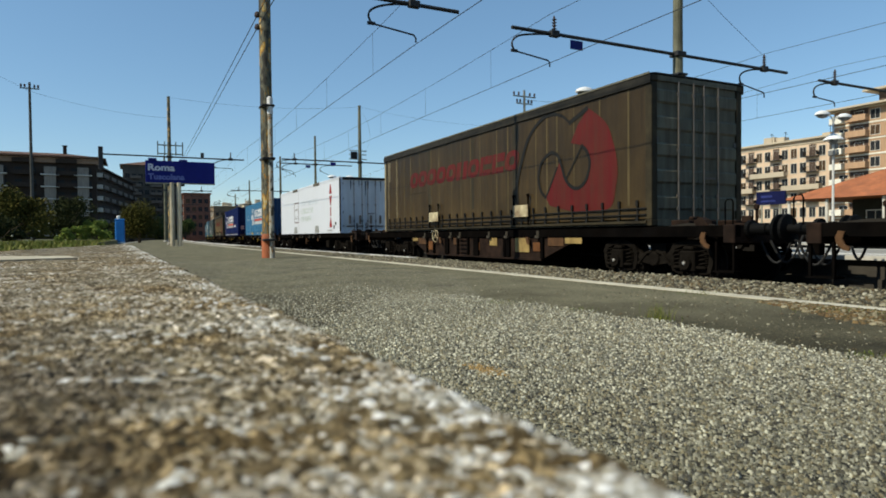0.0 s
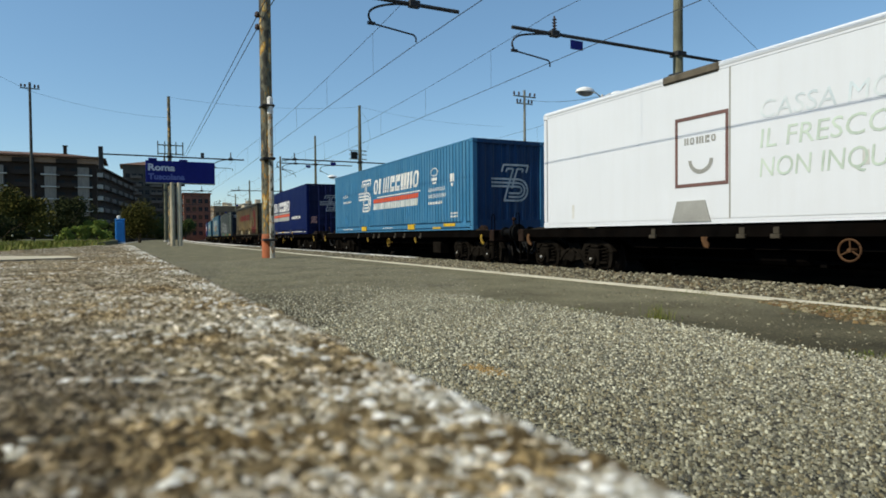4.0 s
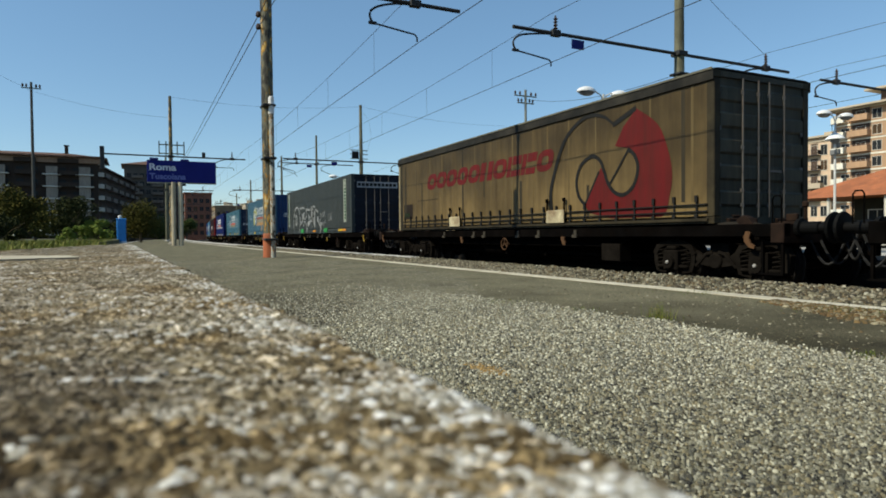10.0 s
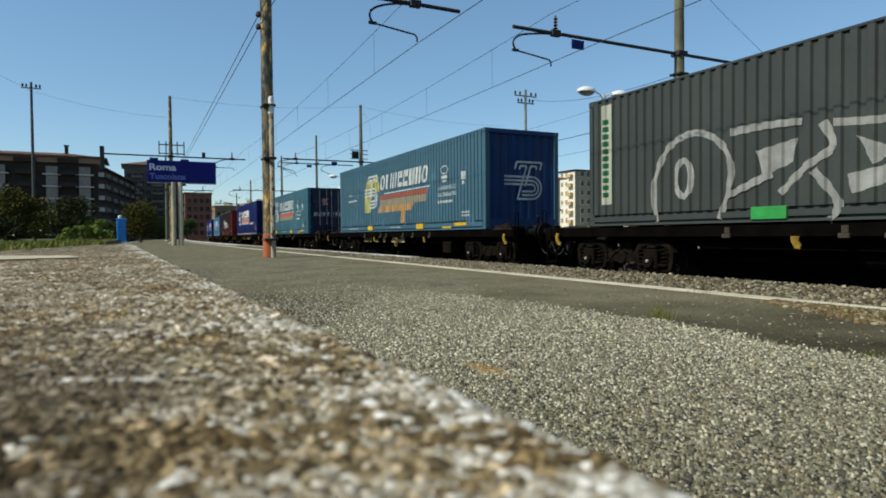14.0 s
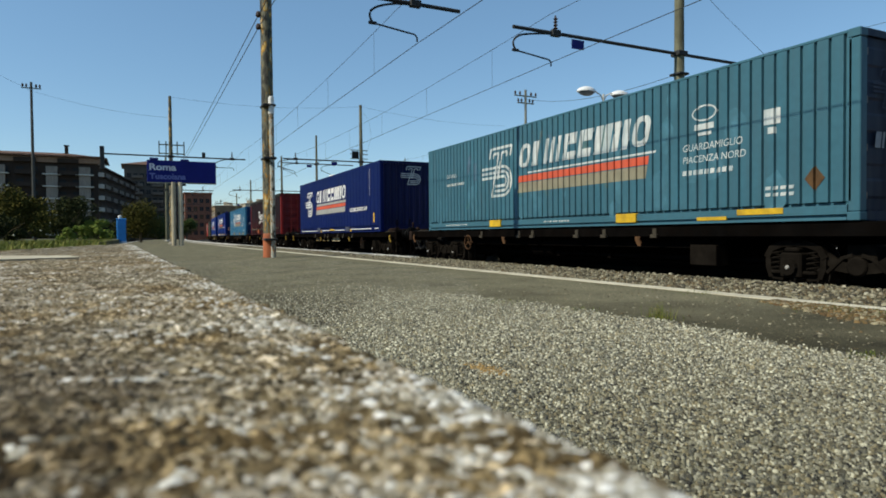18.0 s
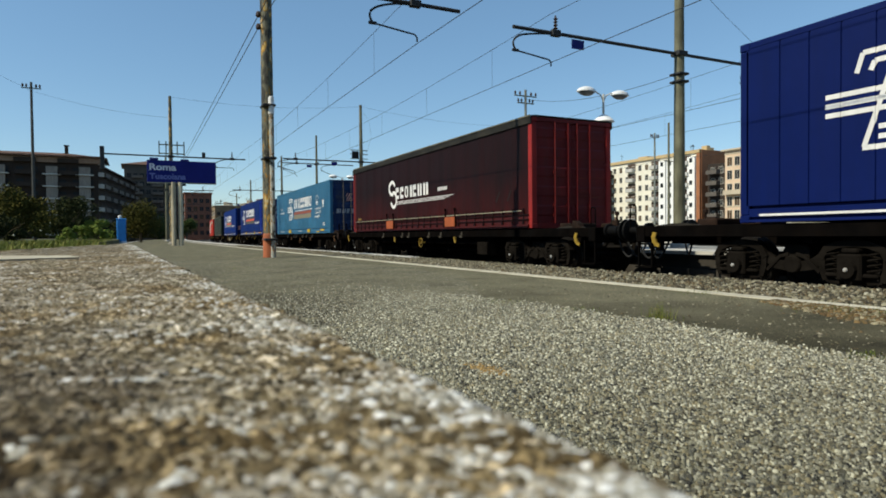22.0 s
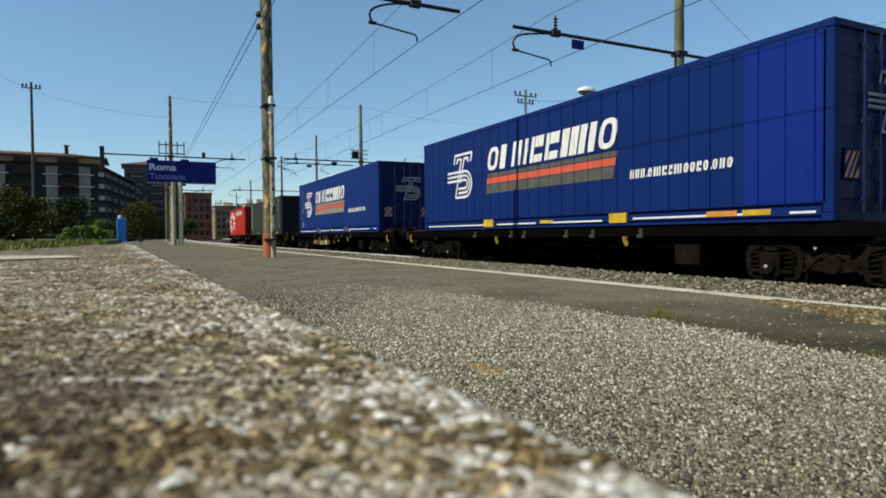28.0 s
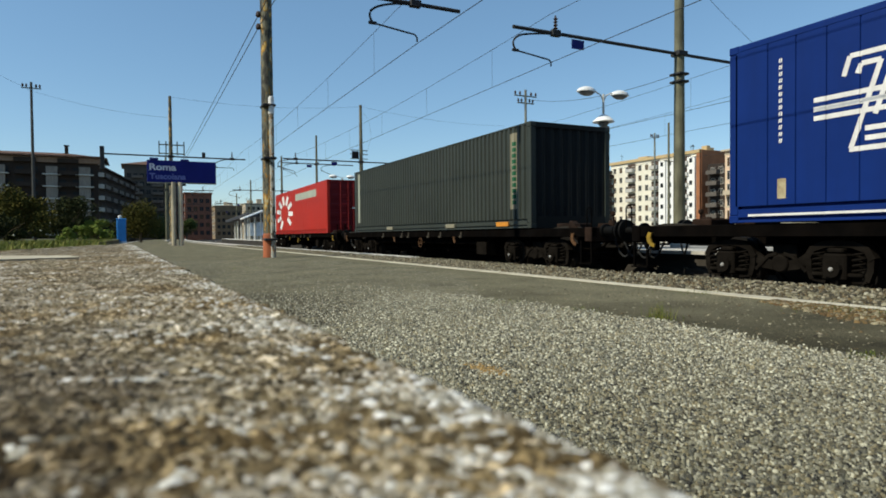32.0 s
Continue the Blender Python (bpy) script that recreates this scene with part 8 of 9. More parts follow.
def wires():
    spans = [-30.0, 13.2, 43.0, 74.0, 105.0, 136.0, 180.0]

    def wire(pts, r=0.011):
        bm = bmesh.new()
        tube(bm, pts, r, 5, cap=False)
        return bm

    def sag(a, b, drop, n=12):
        """A cable hanging between two points."""
        a, b = Vector(a), Vector(b)
        return [tuple(a.lerp(b, k / n) - Vector((0, 0, drop * 4 * (k / n) * (1 - k / n)))) for k in range(n + 1)]

    for tx, far_x in ((5.93, 6.35), (9.71, 9.95), (18.05, 18.2), (21.7, 21.85)):
        root = thing("overhead_line", "contact wire hung from a carrier wire by droppers", "overhead wire", "overhead lines")

        def at_x(y):
            return float(np.interp(y, [-30, 13.2, 43, 74, 105, 136], [far_x, tx, far_x, tx, far_x, tx])) + bend(y)
        pc, pm = [], []
        for a, b in zip(spans, spans[1:]):
            for k in range(12):
                f = k / 12
                y = a + (b - a) * f
                pc.append((at_x(y), y, 4.86))
                pm.append((at_x(y), y, 6.1 - 1.3 * f * (1 - f)))
        part("contact_wire", wire(pc, 0.009), M_WIRE, root)
        part("carrier_wire", wire(pm, 0.007), M_WIRE, root)
        for a, b in zip(spans[:4], spans[1:]):
            for f in (0.1, 0.26, 0.42, 0.58, 0.74, 0.9):
                y = a + (b - a) * f
                part("dropper", wire([(at_x(y), y, 4.86), (at_x(y), y, 6.1 - 1.3 * f * (1 - f))], 0.004), M_WIRE, root)
    # lineside cables
    reach = (-20, -10, 0, 6, 13.2, 18, 24, 30, 36, 43, 50, 58, 66, 74, 90, 105)

    def feeder(z):
        return [(2.37 + 0.0146 * max(0.0, y - 13.2), y, z + 0.3 * min(1.0, max(0.0, (y - 13.2) / 29.8)) - 0.03 * math.sin(math.pi * ((y - 13.2) / 29.8 % 1.0))) for y in reach]

    sets = [("feeder_cable", feeder(5.0)), ("feeder_cable", feeder(4.75)),
            ("head_span", sag((2.15, 43, 9.3), (14.8, 43, 9.75), 0.35) + sag((14.8, 43, 9.75), (27, 43, 9.2), 0.3)[1:]),
            ("stay_cable", [(14.3, 13.2, 8.1), (16.2, 13.2, 7.0), (18.05, 13.2, 6.02)]),
            ("stay_cable", sag((-5.21, 43, 9.0), (2.15, 43, 8.0), 0.25)), ("stay_cable", sag((-5.21, 43, 9.0), (-14.0, 22, 11.5), 0.3)),
            ("stay_cable", [(15.0, 43, 9.3), (15.4, 43, 8.8), (15.6, 43, 7.6), (15.3, 43, 6.6), (14.8, 43, 6.2)]),
            ("feeder_cable", sag((14.2, 13.2, 5.03), (20.0, 29.6, 8.1), 0.4))]
    for name, pts in sets:
        bm = wire(pts, 0.009 if name == "feeder_cable" else 0.006)
        tagged(mesh_ob(name, bm, M_WIRE), "thin dark cable strung along the line", "cable", "lineside cables")


catenary()
wires()


# ---------------------------------------------------------------- signs, lamps, poles, cabin
def letters_part(txt, size, width, m, material, root, name="lettering", bold=0.0):
    bm = words(txt, size, 0.0, 0.004, 0.016)
    w = max(v.co.x for v in bm.verts) - min(v.co.x for v in bm.verts)
    for v in bm.verts:
        v.co.x *= width / w
    bm.transform(m)
    part(name, bm, material, root)


def name_sign(root, x0, x1, y, z0, z1, posts, txt=True):
    part("board", boxes((x0, x1, y - 0.06, y + 0.06, z0, z1), bev=0.012), M_BLUE, root, "dark blue board")
    part("lower_rim", boxes((x0 - 0.01, x1 + 0.01, y - 0.07, y + 0.07, z0 - 0.05, z0 - 0.003)), M_GALV, root)
    if txt:
        letters_part("Roma", 0.46, 1.26, Matrix.Translation((x0 + 0.09, y - 0.066, z0 + 0.62)) @ pose(0, 0, 0, 90, 0, 0), M_SIGNW, root)
        letters_part("Tuscolana", 0.4, 1.72, Matrix.Translation((x0 + 0.12, y - 0.066, z0 + 0.17)) @ pose(0, 0, 0, 90, 0, 0), M_SIGNB, root)
    for px, m in posts:
        bm = bmesh.new()
        tube(bm, [(px, y, -0.02), (px, y, z0 + 0.02)], 0.115, 12)
        part("post", bm, m, root)


M_SIGNW = mat("sign_lettering", (0.66, 0.68, 0.74), 0.5)
M_SIGNB = mat("faded_sign_lettering", (0.13, 0.16, 0.4), 0.5)


def signs():
    root = thing("station_sign", "dark blue station name board on two posts", "sign")
    y = 35.0
    name_sign(root, 0.62, 3.93, y, 3.26, 4.38, ((1.83, M_POST), (2.17, M_POST)))
    part("board_light", boxes((0.75, 1.15, y - 0.1, y + 0.1, 4.38, 4.5), (2.2, 2.6, y - 0.1, y + 0.1, 4.38, 4.47), bev=0.02), M_BLUE, root)
    part("bracket", boxes((1.6, 2.45, y - 0.05, y + 0.05, 3.1, 3.21), bev=0.01), M_DARKST, root)
    root = thing("station_sign", "small blue name board on posts", "sign")
    bm = boxes((25.45, 25.55, 17.6, 19.0, 1.66, 2.25), bev=0.01)
    part("board", bm, mat("weathered_dark_blue", (0.004, 0.006, 0.045), 0.5, 0, 0.15, 3), root)
    part("board_print", boxes((25.435, 25.449, 18.2, 18.75, 1.98, 2.08), (25.435, 25.449, 18.05, 18.75, 1.78, 1.86)), mat("dim_board_print", (0.03, 0.04, 0.16), 0.5), root)
    for yy in (17.85, 18.75):
        bm = bmesh.new()
        tube(bm, [(25.5, yy, 0), (25.5, yy, 1.67)], 0.04, 8)
        part("post", bm, M_GALV, root)


def double_lamp(x, y, h, label):
    """A lamp post with two open globes on arms and a round shade lower down."""
    root = thing("platform_lamp", label, "street lamp", "platform lamps", at=pose(x, y, 0, 0, 0, 90))
    bm = bmesh.new()
    tube(bm, [(0, 0, 0), (0, 0, h * 0.5), (0, 0, h)], 0.06, 10, 0.035)
    part("post", bm, M_LAMPP, root)
    part("post_base", lathe(bmesh.new(), [(0.12, 0), (0.12, 0.3), (0.07, 0.42)], 12), M_LAMPP, root)
    for s in (-1, 1):
        bm = bmesh.new()
        tube(bm, [(0, 0, h - 0.25), (0, s * 0.12, h - 0.05), (0, s * 0.32, h + 0.05), (0, s * 0.5, h + 0.04)], 0.022, 7)
        part("arm", bm, M_LAMPP, root)
        bm = lathe(bmesh.new(), [(0.02, 0.2), (0.14, 0.17), (0.27, 0.1), (0.3, 0.03), (0.3, 0.0)], 16)
        sh = part("shade", bm, M_LAMPW, root, "white enamel shade")
        sh.matrix_basis = pose(0, s * 0.72, h + 0.0, 0, 0, 0) @ Matrix.Diagonal((0.8, 1.2, 0.95, 1))
        bm = lathe(bmesh.new(), [(0.25, 0.01), (0.22, -0.06), (0.12, -0.11), (0.02, -0.12)], 14)
        gl = part("bulb_cover", bm, M_LAMPG, root, "dark glass bowl")
        gl.matrix_basis = pose(0, s * 0.72, h, 0, 0, 0) @ Matrix.Diagonal((0.8, 1.2, 1, 1))
    bm = lathe(bmesh.new(), [(0.06, 0.26), (0.1, 0.24), (0.24, 0.15), (0.36, 0.03), (0.37, 0.0)], 20)
    sh = part("lower_shade", bm, M_LAMPW, root, "round white shade")
    sh.matrix_basis = pose(0, 0, h - 0.95)
    bm = lathe(bmesh.new(), [(0.16, 0.02), (0.18, -0.06), (0.1, -0.16), (0.02, -0.18)], 14)
    sh = part("lower_bulb", bm, M_LAMPG, root)
    sh.matrix_basis = pose(0, 0, h - 0.95)
    for yy, zz in ((-0.14, h - 1.55), (0.12, h - 1.6), (-0.1, h - 1.3)):
        part("speaker", boxes((-0.1, 0.1, yy - 0.09, yy + 0.09, zz, zz + 0.22), bev=0.03), M_LAMPG, root, "small grey loudspeaker")


M_LAMPP = mat("pale_lamp_post", (0.6, 0.59, 0.54), 0.5, 0, 0.1, 3)
M_LAMPW = mat("white_enamel", (0.8, 0.8, 0.77), 0.35, 0, 0.05, 3)
M_LAMPG = mat("dark_glass_bowl", (0.2, 0.2, 0.19), 0.2)


M_PALEPOLE = mat("pale_weathered_pole", (0.22, 0.23, 0.2), 0.7, 0.0, 0.25, 3.0, 0.002, 30, (0.1, 0.1, 0.08), 0.7, True)


def telegraph(x, y, h, label, arms=2, m=None):
    m = m or M_PALEPOLE
    root = thing("telegraph_pole", label, "pole", "telegraph poles", at=pose(x, y, 0))
    bm = bmesh.new()
    tube(bm, [(0, 0, -0.8), (0, 0, h * 0.5), (0, 0, h)], 0.1, 10, 0.065)
    part("pole", bm, m, root)
    for k in range(arms):
        z = h - 0.35 - 0.4 * k
        w = (0.75 if arms > 1 else 0.48) - 0.2 * k
        part("cross_arm", boxes((-w, w, -0.03, 0.03, z - 0.03, z + 0.03)), M_PALEPOLE, root)
        for q in (-w + 0.06, -w / 2, w / 2, w - 0.06):
            part("insulator", lathe(bmesh.new(), [(0.03, 0.0), (0.06, 0.06), (0.05, 0.16), (0.02, 0.2)], 8, "z", (q, 0, z + 0.05)), M_INS, root)


def toilet_cabin():
    root = thing("blue_cabin", "bright blue plastic cabin with a white vent", "cabin", at=pose(-1.0, 60.0, 0.0))
    m = mat("blue_plastic", (0.03, 0.2, 0.52), 0.4, 0, 0.1, 2)
    part("cabin_body", boxes((-0.36, 0.36, -0.36, 0.36, 0.0, 1.95), bev=0.04), m, root)
    part("door", boxes((-0.28, 0.28, -0.4, -0.361, 0.12, 1.85), bev=0.01), m, root)
    part("roof", boxes((-0.39, 0.39, -0.39, 0.39, 1.95, 2.08), bev=0.05), m, root)
    part("vent", lathe(bmesh.new(), [(0.1, 2.0), (0.14, 2.2), (0.15, 2.28), (0.08, 2.36)], 10, "z", (-0.1, -0.2, 0)), M_WHITE, root)
    part("base_skid", boxes((-0.4, 0.4, -0.41, 0.4, -0.02, 0.1), bev=0.01), mat("pale_blue_plastic", (0.3, 0.45, 0.6), 0.5), root)


signs()
double_lamp(14.3, 16.5, 5.15, "pale platform lamp post with twin shades and a bell shade")
double_lamp(25.5, 15.55, 5.1, "pale platform lamp post with twin shades by the far tracks")
double_lamp(14.9, 48.0, 5.1, "pale platform lamp post further along the platform")
telegraph(20.0, 29.6, 8.6, "grey-green pole with cross arms between the tracks")
telegraph(-5.21, 43.0, 9.5, "tall wooden pole with a cross arm on the bank", 1, mat("weathered_grey_wood", (0.085, 0.085, 0.078), 0.85, 0, 0.25, 3.0, 0.002, 30, (0.035, 0.034, 0.03), 0.7, True))
telegraph(38.3, 38.0, 8.6, "slim pole with cross arms beyond the tracks", 1)
far = thing("cable_run", "run of dark cables between grey poles beyond the tracks", "cables")
for yy in (-8.0, 34.0, 78.0):
    bm = bmesh.new()
    tube(bm, [(35.6 + bend(yy), yy, -0.9), (35.6 + bend(yy), yy, 8.6)], 0.1, 8, 0.07)
    part("pole", bm, M_OGREEN, far)
for dx, z in ((-0.4, 5.8),):
    bm = bmesh.new()
    tube(bm, [(35.6 + dx + bend(yy), yy, z - (0.5 if yy in (13.0, 56.0) else 0.0)) for yy in (-8.0, 13.0, 34.0, 56.0, 78.0)], 0.011, 5)
    part("cable", bm, M_WIRE, far)
    for yy in (-8.0, 34.0, 78.0):
        part("cross_arm", boxes((35.15 + bend(yy), 36.05 + bend(yy), yy - 0.03, yy + 0.03, z - 0.08, z - 0.01)), M_OGREEN, far)
toilet_cabin()

# ---------------------------------------------------------------- buildings
M_PANE = mat("dark_window_glass", (0.02, 0.022, 0.024), 0.6, 0, 0.2, 1)
M_SHUT = mat("brown_shutter", (0.075, 0.045, 0.024), 0.7)
# brown that paints in the shade of deep balcony bays
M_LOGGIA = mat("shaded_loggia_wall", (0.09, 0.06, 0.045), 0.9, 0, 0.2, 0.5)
M_FRAMEW = mat("pale_window_frame", (0.6, 0.56, 0.48), 0.6)
M_TILE = mat("terracotta_tiles", (0.38, 0.13, 0.055), 0.8, 0, 0.25, 1.0, 0.03, 6, (0.2, 0.09, 0.05), 0.6)


M_IRON = mat("dark_iron_railing", (0.05, 0.045, 0.04), 0.7)
M_DTILE = mat("weathered_brown_tiles", (0.15, 0.085, 0.06), 0.85, 0, 0.3, 1.0, 0.03, 6, (0.08, 0.055, 0.045), 0.7)
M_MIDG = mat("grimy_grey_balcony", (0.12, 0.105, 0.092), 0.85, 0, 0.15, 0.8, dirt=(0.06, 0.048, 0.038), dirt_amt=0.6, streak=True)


def window_bm(w, h):
    return boxes((-w / 2 - 0.09, w / 2 + 0.09, -0.08, 0.0, -h / 2 - 0.1, -h / 2), (-w / 2 - 0.07, -w / 2, -0.07, 0, -h / 2, h / 2), (w / 2, w / 2 + 0.07, -0.07, 0, -h / 2, h / 2),
                 (-w / 2 - 0.07, w / 2 + 0.07, -0.07, 0, h / 2, h / 2 + 0.07), (-0.03, 0.03, -0.05, 0, -h / 2, h / 2))


def pane_bm(w, h):
    return boxes((-w / 2, w / 2, -0.03, 0.0, -h / 2, h / 2))


def balcony_bm(w, d):
    bm = boxes((-w / 2, w / 2, -d, 0, -0.14, 0.0))
    for k in range(int(w / 0.35) + 1):
        x = -w / 2 + 0.03 + k * (w - 0.06) / int(w / 0.35)
        box(bm, x - 0.015, x + 0.015, -d + 0.02, -d + 0.05, 0, 0.95)
    box(bm, -w / 2, w / 2, -d + 0.01, -d + 0.06, 0.93, 0.99)
    for x in (-w / 2, w / 2 - 0.05):
        box(bm, x, x + 0.05, -d, 0, 0.93, 0.99)
        box(bm, x + 0.01, x + 0.03, -d, 0, 0.1, 0.9)
    return bm


def slab_balcony_bm(w, d):
    return boxes((-w / 2, w / 2, -d, 0, -0.16, 0.0), (-w / 2, w / 2, -d, -d + 0.1, 0, 0.9), (-w / 2, -w / 2 + 0.1, -d, 0, 0, 0.9), (w / 2 - 0.1, w / 2, -d, 0, 0, 0.9))


class House:
    """A block of flats on a rectangle. Its faces: W looks across the tracks, S looks along the line."""

    def __init__(self, name, label, x0, x1, y0, y1, h, wall, z0=-0.86):
        self.root = thing(name, label, "building", "blocks of flats round the station")
        self.r = (x0, x1, y0, y1)
        self.h, self.z0 = h, z0
        part("wall", boxes((x0, x1, y0, y1, z0, h)), wall, self.root)
        self.n = len(SHARED)

    def at(self, face, u, z):
        x0, x1, y0, y1 = self.r
        if face == "W":
            return pose(x0, u, z, 0, 0, -90)
        if face == "S":
            return pose(u, y0, z)
        return pose(x1, u, z, 0, 0, 90)

    def windows(self, face, us, zs, w=1.1, h=1.6, shut=None, skip=(), frame_m=None):
        for i, z in enumerate(zs):
            for j, u in enumerate(us):
                if (i, j) in skip:
                    continue
                f = shared("win%.1f%.1f%s" % (w, h, frame_m.name if frame_m else ""), "window", lambda: window_bm(w, h), frame_m or M_FRAMEW, self.root, self.at(face, u, z))
                pm = shut if shut and (i * 7 + j * 3) % 4 == 0 else M_PANE
                shared("pane%.1f%.1f%s" % (w, h, pm.name), "pane", lambda: pane_bm(w, h), pm, f)

    def balconies(self, face, spots, w, d, m, solid=False):
        for u, z in spots:
            shared("balc%.1f%.1f%d%s" % (w, d, solid, m.name), "balcony", lambda: slab_balcony_bm(w, d) if solid else balcony_bm(w, d), m, self.root, self.at(face, u, z))

    def loggias(self, face, spots, w, h):
        """Flat dark panels behind the balconies; the shade of deep bays is put into their colour."""
        for u, z in spots:
            shared("loggia%.1f%.1f" % (w, h), "loggia", lambda: boxes((-w / 2, w / 2, -0.05, 0.0, 0.0, h)), M_LOGGIA, self.root, self.at(face, u, z))

    def cornice(self, m, out=0.6, t=0.35, up=0.0):
        x0, x1, y0, y1 = self.r
        part("cornice", boxes((x0 - out, x1 + out, y0 - out, y1 + out, self.h + up, self.h + up + t), bev=0.03), m, self.root)

    def band(self, z, m, t=0.25):
        x0, x1, y0, y1 = self.r
        part("string_course", boxes((x0 - 0.1, x1 + 0.1, y0 - 0.1, y1 + 0.1, z, z + t)), m, self.root)

    def pitched(self, m, rise, out=0.8):
        x0, x1, y0, y1 = self.r
        x0, x1, y0, y1 = x0 - out, x1 + out, y0 - out, y1 + out
        bm = bmesh.new()
        k = min(x1 - x0, y1 - y0) / 2
        if x1 - x0 > y1 - y0:
            ridge = [(x0 + k, (y0 + y1) / 2), (x1 - k, (y0 + y1) / 2)]
        else:
            ridge = [((x0 + x1) / 2, y0 + k), ((x0 + x1) / 2, y1 - k)]
        z = self.h + 0.05
        b = [bm.verts.new(p) for p in ((x0, y0, z), (x1, y0, z), (x1, y1, z), (x0, y1, z))]
        r = [bm.verts.new((*p, z + rise)) for p in ridge]
        bm.faces.new(list(reversed(b)))
        if x1 - x0 > y1 - y0:
            for q in ((b[0], b[1], r[1], r[0]), (b[1], b[2], r[1]), (b[2], b[3], r[0], r[1]), (b[3], b[0], r[0])):
                bm.faces.new(q)
        else:
            for q in ((b[0], b[1], r[0]), (b[1], b[2], r[1], r[0]), (b[2], b[3], r[1]), (b[3], b[0], r[0], r[1])):
                bm.faces.new(q)
        bmesh.ops.recalc_face_normals(bm, faces=bm.faces)
        part("roof", bm, m, self.root)

    def rooftop(self, seed, m):
        rnd = random.Random(seed)
        x0, x1, y0, y1 = self.r
        for _ in range(4):
            x, y = rnd.uniform(x0 + 2, x1 - 3), rnd.uniform(y0 + 1, y1 - 3)
            part("roof_box", boxes((x, x + rnd.uniform(1, 3), y, y + rnd.uniform(1, 4), self.h, self.h + rnd.uniform(1, 2.6)), bev=0.03), m, self.root)
        for _ in range(4):
            x, y = rnd.uniform(x0 + 0.5, x0 + 4), rnd.uniform(y0, y1)
            bm = bmesh.new()
            tube(bm, [(x, y, self.h), (x, y, self.h + 3)], 0.05, 5)
            box(bm, x - 0.6, x + 0.6, y - 0.04, y + 0.04, self.h + 2.5, self.h + 2.58)
            box(bm, x - 0.4, x + 0.4, y - 0.04, y + 0.04, self.h + 2.8, self.h + 2.86)
            part("aerial", bm, M_DARKST, self.root)


def fr(a, b, n):
    return [a + (b - a) * (k + 0.5) / n for k in range(n)]


def houses():
    peach = mat("peach_render", (0.68, 0.51, 0.36), 0.9, 0, 0.1, 0.3, 0.004, 10, (0.5, 0.35, 0.24), 0.5, True)
    pale = mat("cream_render", (0.5, 0.42, 0.31), 0.9, 0, 0.08, 0.3, 0.004, 10, (0.45, 0.38, 0.28), 0.4, True)
    orange = mat("orange_brick_render", (0.46, 0.29, 0.175), 0.9, 0, 0.12, 0.4, 0.004, 14, (0.36, 0.22, 0.13), 0.5, True)
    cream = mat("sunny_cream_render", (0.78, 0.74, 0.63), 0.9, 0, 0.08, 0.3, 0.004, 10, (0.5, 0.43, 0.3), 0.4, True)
    rust = mat("red_brown_brick", (0.33, 0.14, 0.07), 0.9, 0, 0.15, 0.5, 0.004, 14, (0.2, 0.09, 0.05), 0.5)
    ochre = mat("ochre_render", (0.5, 0.37, 0.2), 0.9, 0, 0.1, 0.4, 0.003, 10, (0.4, 0.28, 0.15), 0.4, True)
    # near-black: the shade of the left flats is put into this colour
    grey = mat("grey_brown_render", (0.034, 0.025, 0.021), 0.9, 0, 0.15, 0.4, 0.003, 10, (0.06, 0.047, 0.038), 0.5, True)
    # darker copy of the pale render, shade of the far block's end included
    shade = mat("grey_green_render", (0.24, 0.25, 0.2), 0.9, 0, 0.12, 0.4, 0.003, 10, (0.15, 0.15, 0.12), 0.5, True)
    lightg = mat("pale_grey_panel", (0.46, 0.45, 0.42), 0.8, 0, 0.1, 0.5)
    dusty = mat("dusty_grey_panel", (0.25, 0.22, 0.19), 0.85, 0, 0.15, 0.5, dirt=(0.12, 0.1, 0.085), dirt_amt=0.7, streak=True)
    tawny = mat("tawny_render", (0.3, 0.21, 0.16), 0.9, 0, 0.15, 0.4, dirt=(0.16, 0.1, 0.07), dirt_amt=0.6, streak=True)
    brick = mat("dark_red_brick", (0.24, 0.1, 0.065), 0.9, 0, 0.2, 0.4, 0.004, 14, (0.15, 0.07, 0.05), 0.5)
    # peach block facing the tracks
    b = House("apartment_block", "peach rendered six-storey block with small balconies", 125, 138, 77, 101.9, 19.4, peach)
    zs = [1.4 + 3.1 * k for k in range(6)]
    us = fr(77.4, 101.6, 12)
    b.windows("W", us, zs, 1.3, 2.0, M_SHUT)
    for z in (6.2, 9.4, 18.6):
        b.band(z, pale)
    b.cornice(pale, 0.7, 0.4)
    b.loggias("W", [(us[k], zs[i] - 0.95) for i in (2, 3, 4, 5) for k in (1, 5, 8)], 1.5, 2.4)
    b.balconies("W", [(us[k], zs[i] - 0.95) for i in (2, 3, 4, 5) for k in (1, 5, 8)], 2.8, 1.1, M_IRON)
    b.balconies("W", [(82.5, 9.3), (90, 12.4), (97.5, 9.3)], 8.2, 1.2, pale, True)
    b.rooftop(3, pale)
    # orange block with balcony stacks and a deep flat eave
    b = House("apartment_block", "orange rendered eight-storey block with white bands", 115, 130, 34, 70, 22.2, orange)
    zs = [1.5 + 2.75 * k for k in range(8)]
    us = fr(35, 69.6, 13)
    b.windows("W", us, zs, 1.5, 1.6, M_SHUT)
    for z in [0.0 + 2.75 * k for k in range(1, 9)]:
        b.band(z, cream, 0.3)
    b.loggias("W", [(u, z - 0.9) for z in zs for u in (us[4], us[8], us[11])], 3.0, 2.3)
    b.balconies("W", [(u, z - 0.8) for z in zs[1:] for u in (us[4], us[8], us[11])], 3.4, 1.3, orange, True)
    b.balconies("W", [(69.0, z - 0.8) for z in zs[1:]], 2.2, 1.4, cream, True)
    b.cornice(pale, 1.6, 0.35)
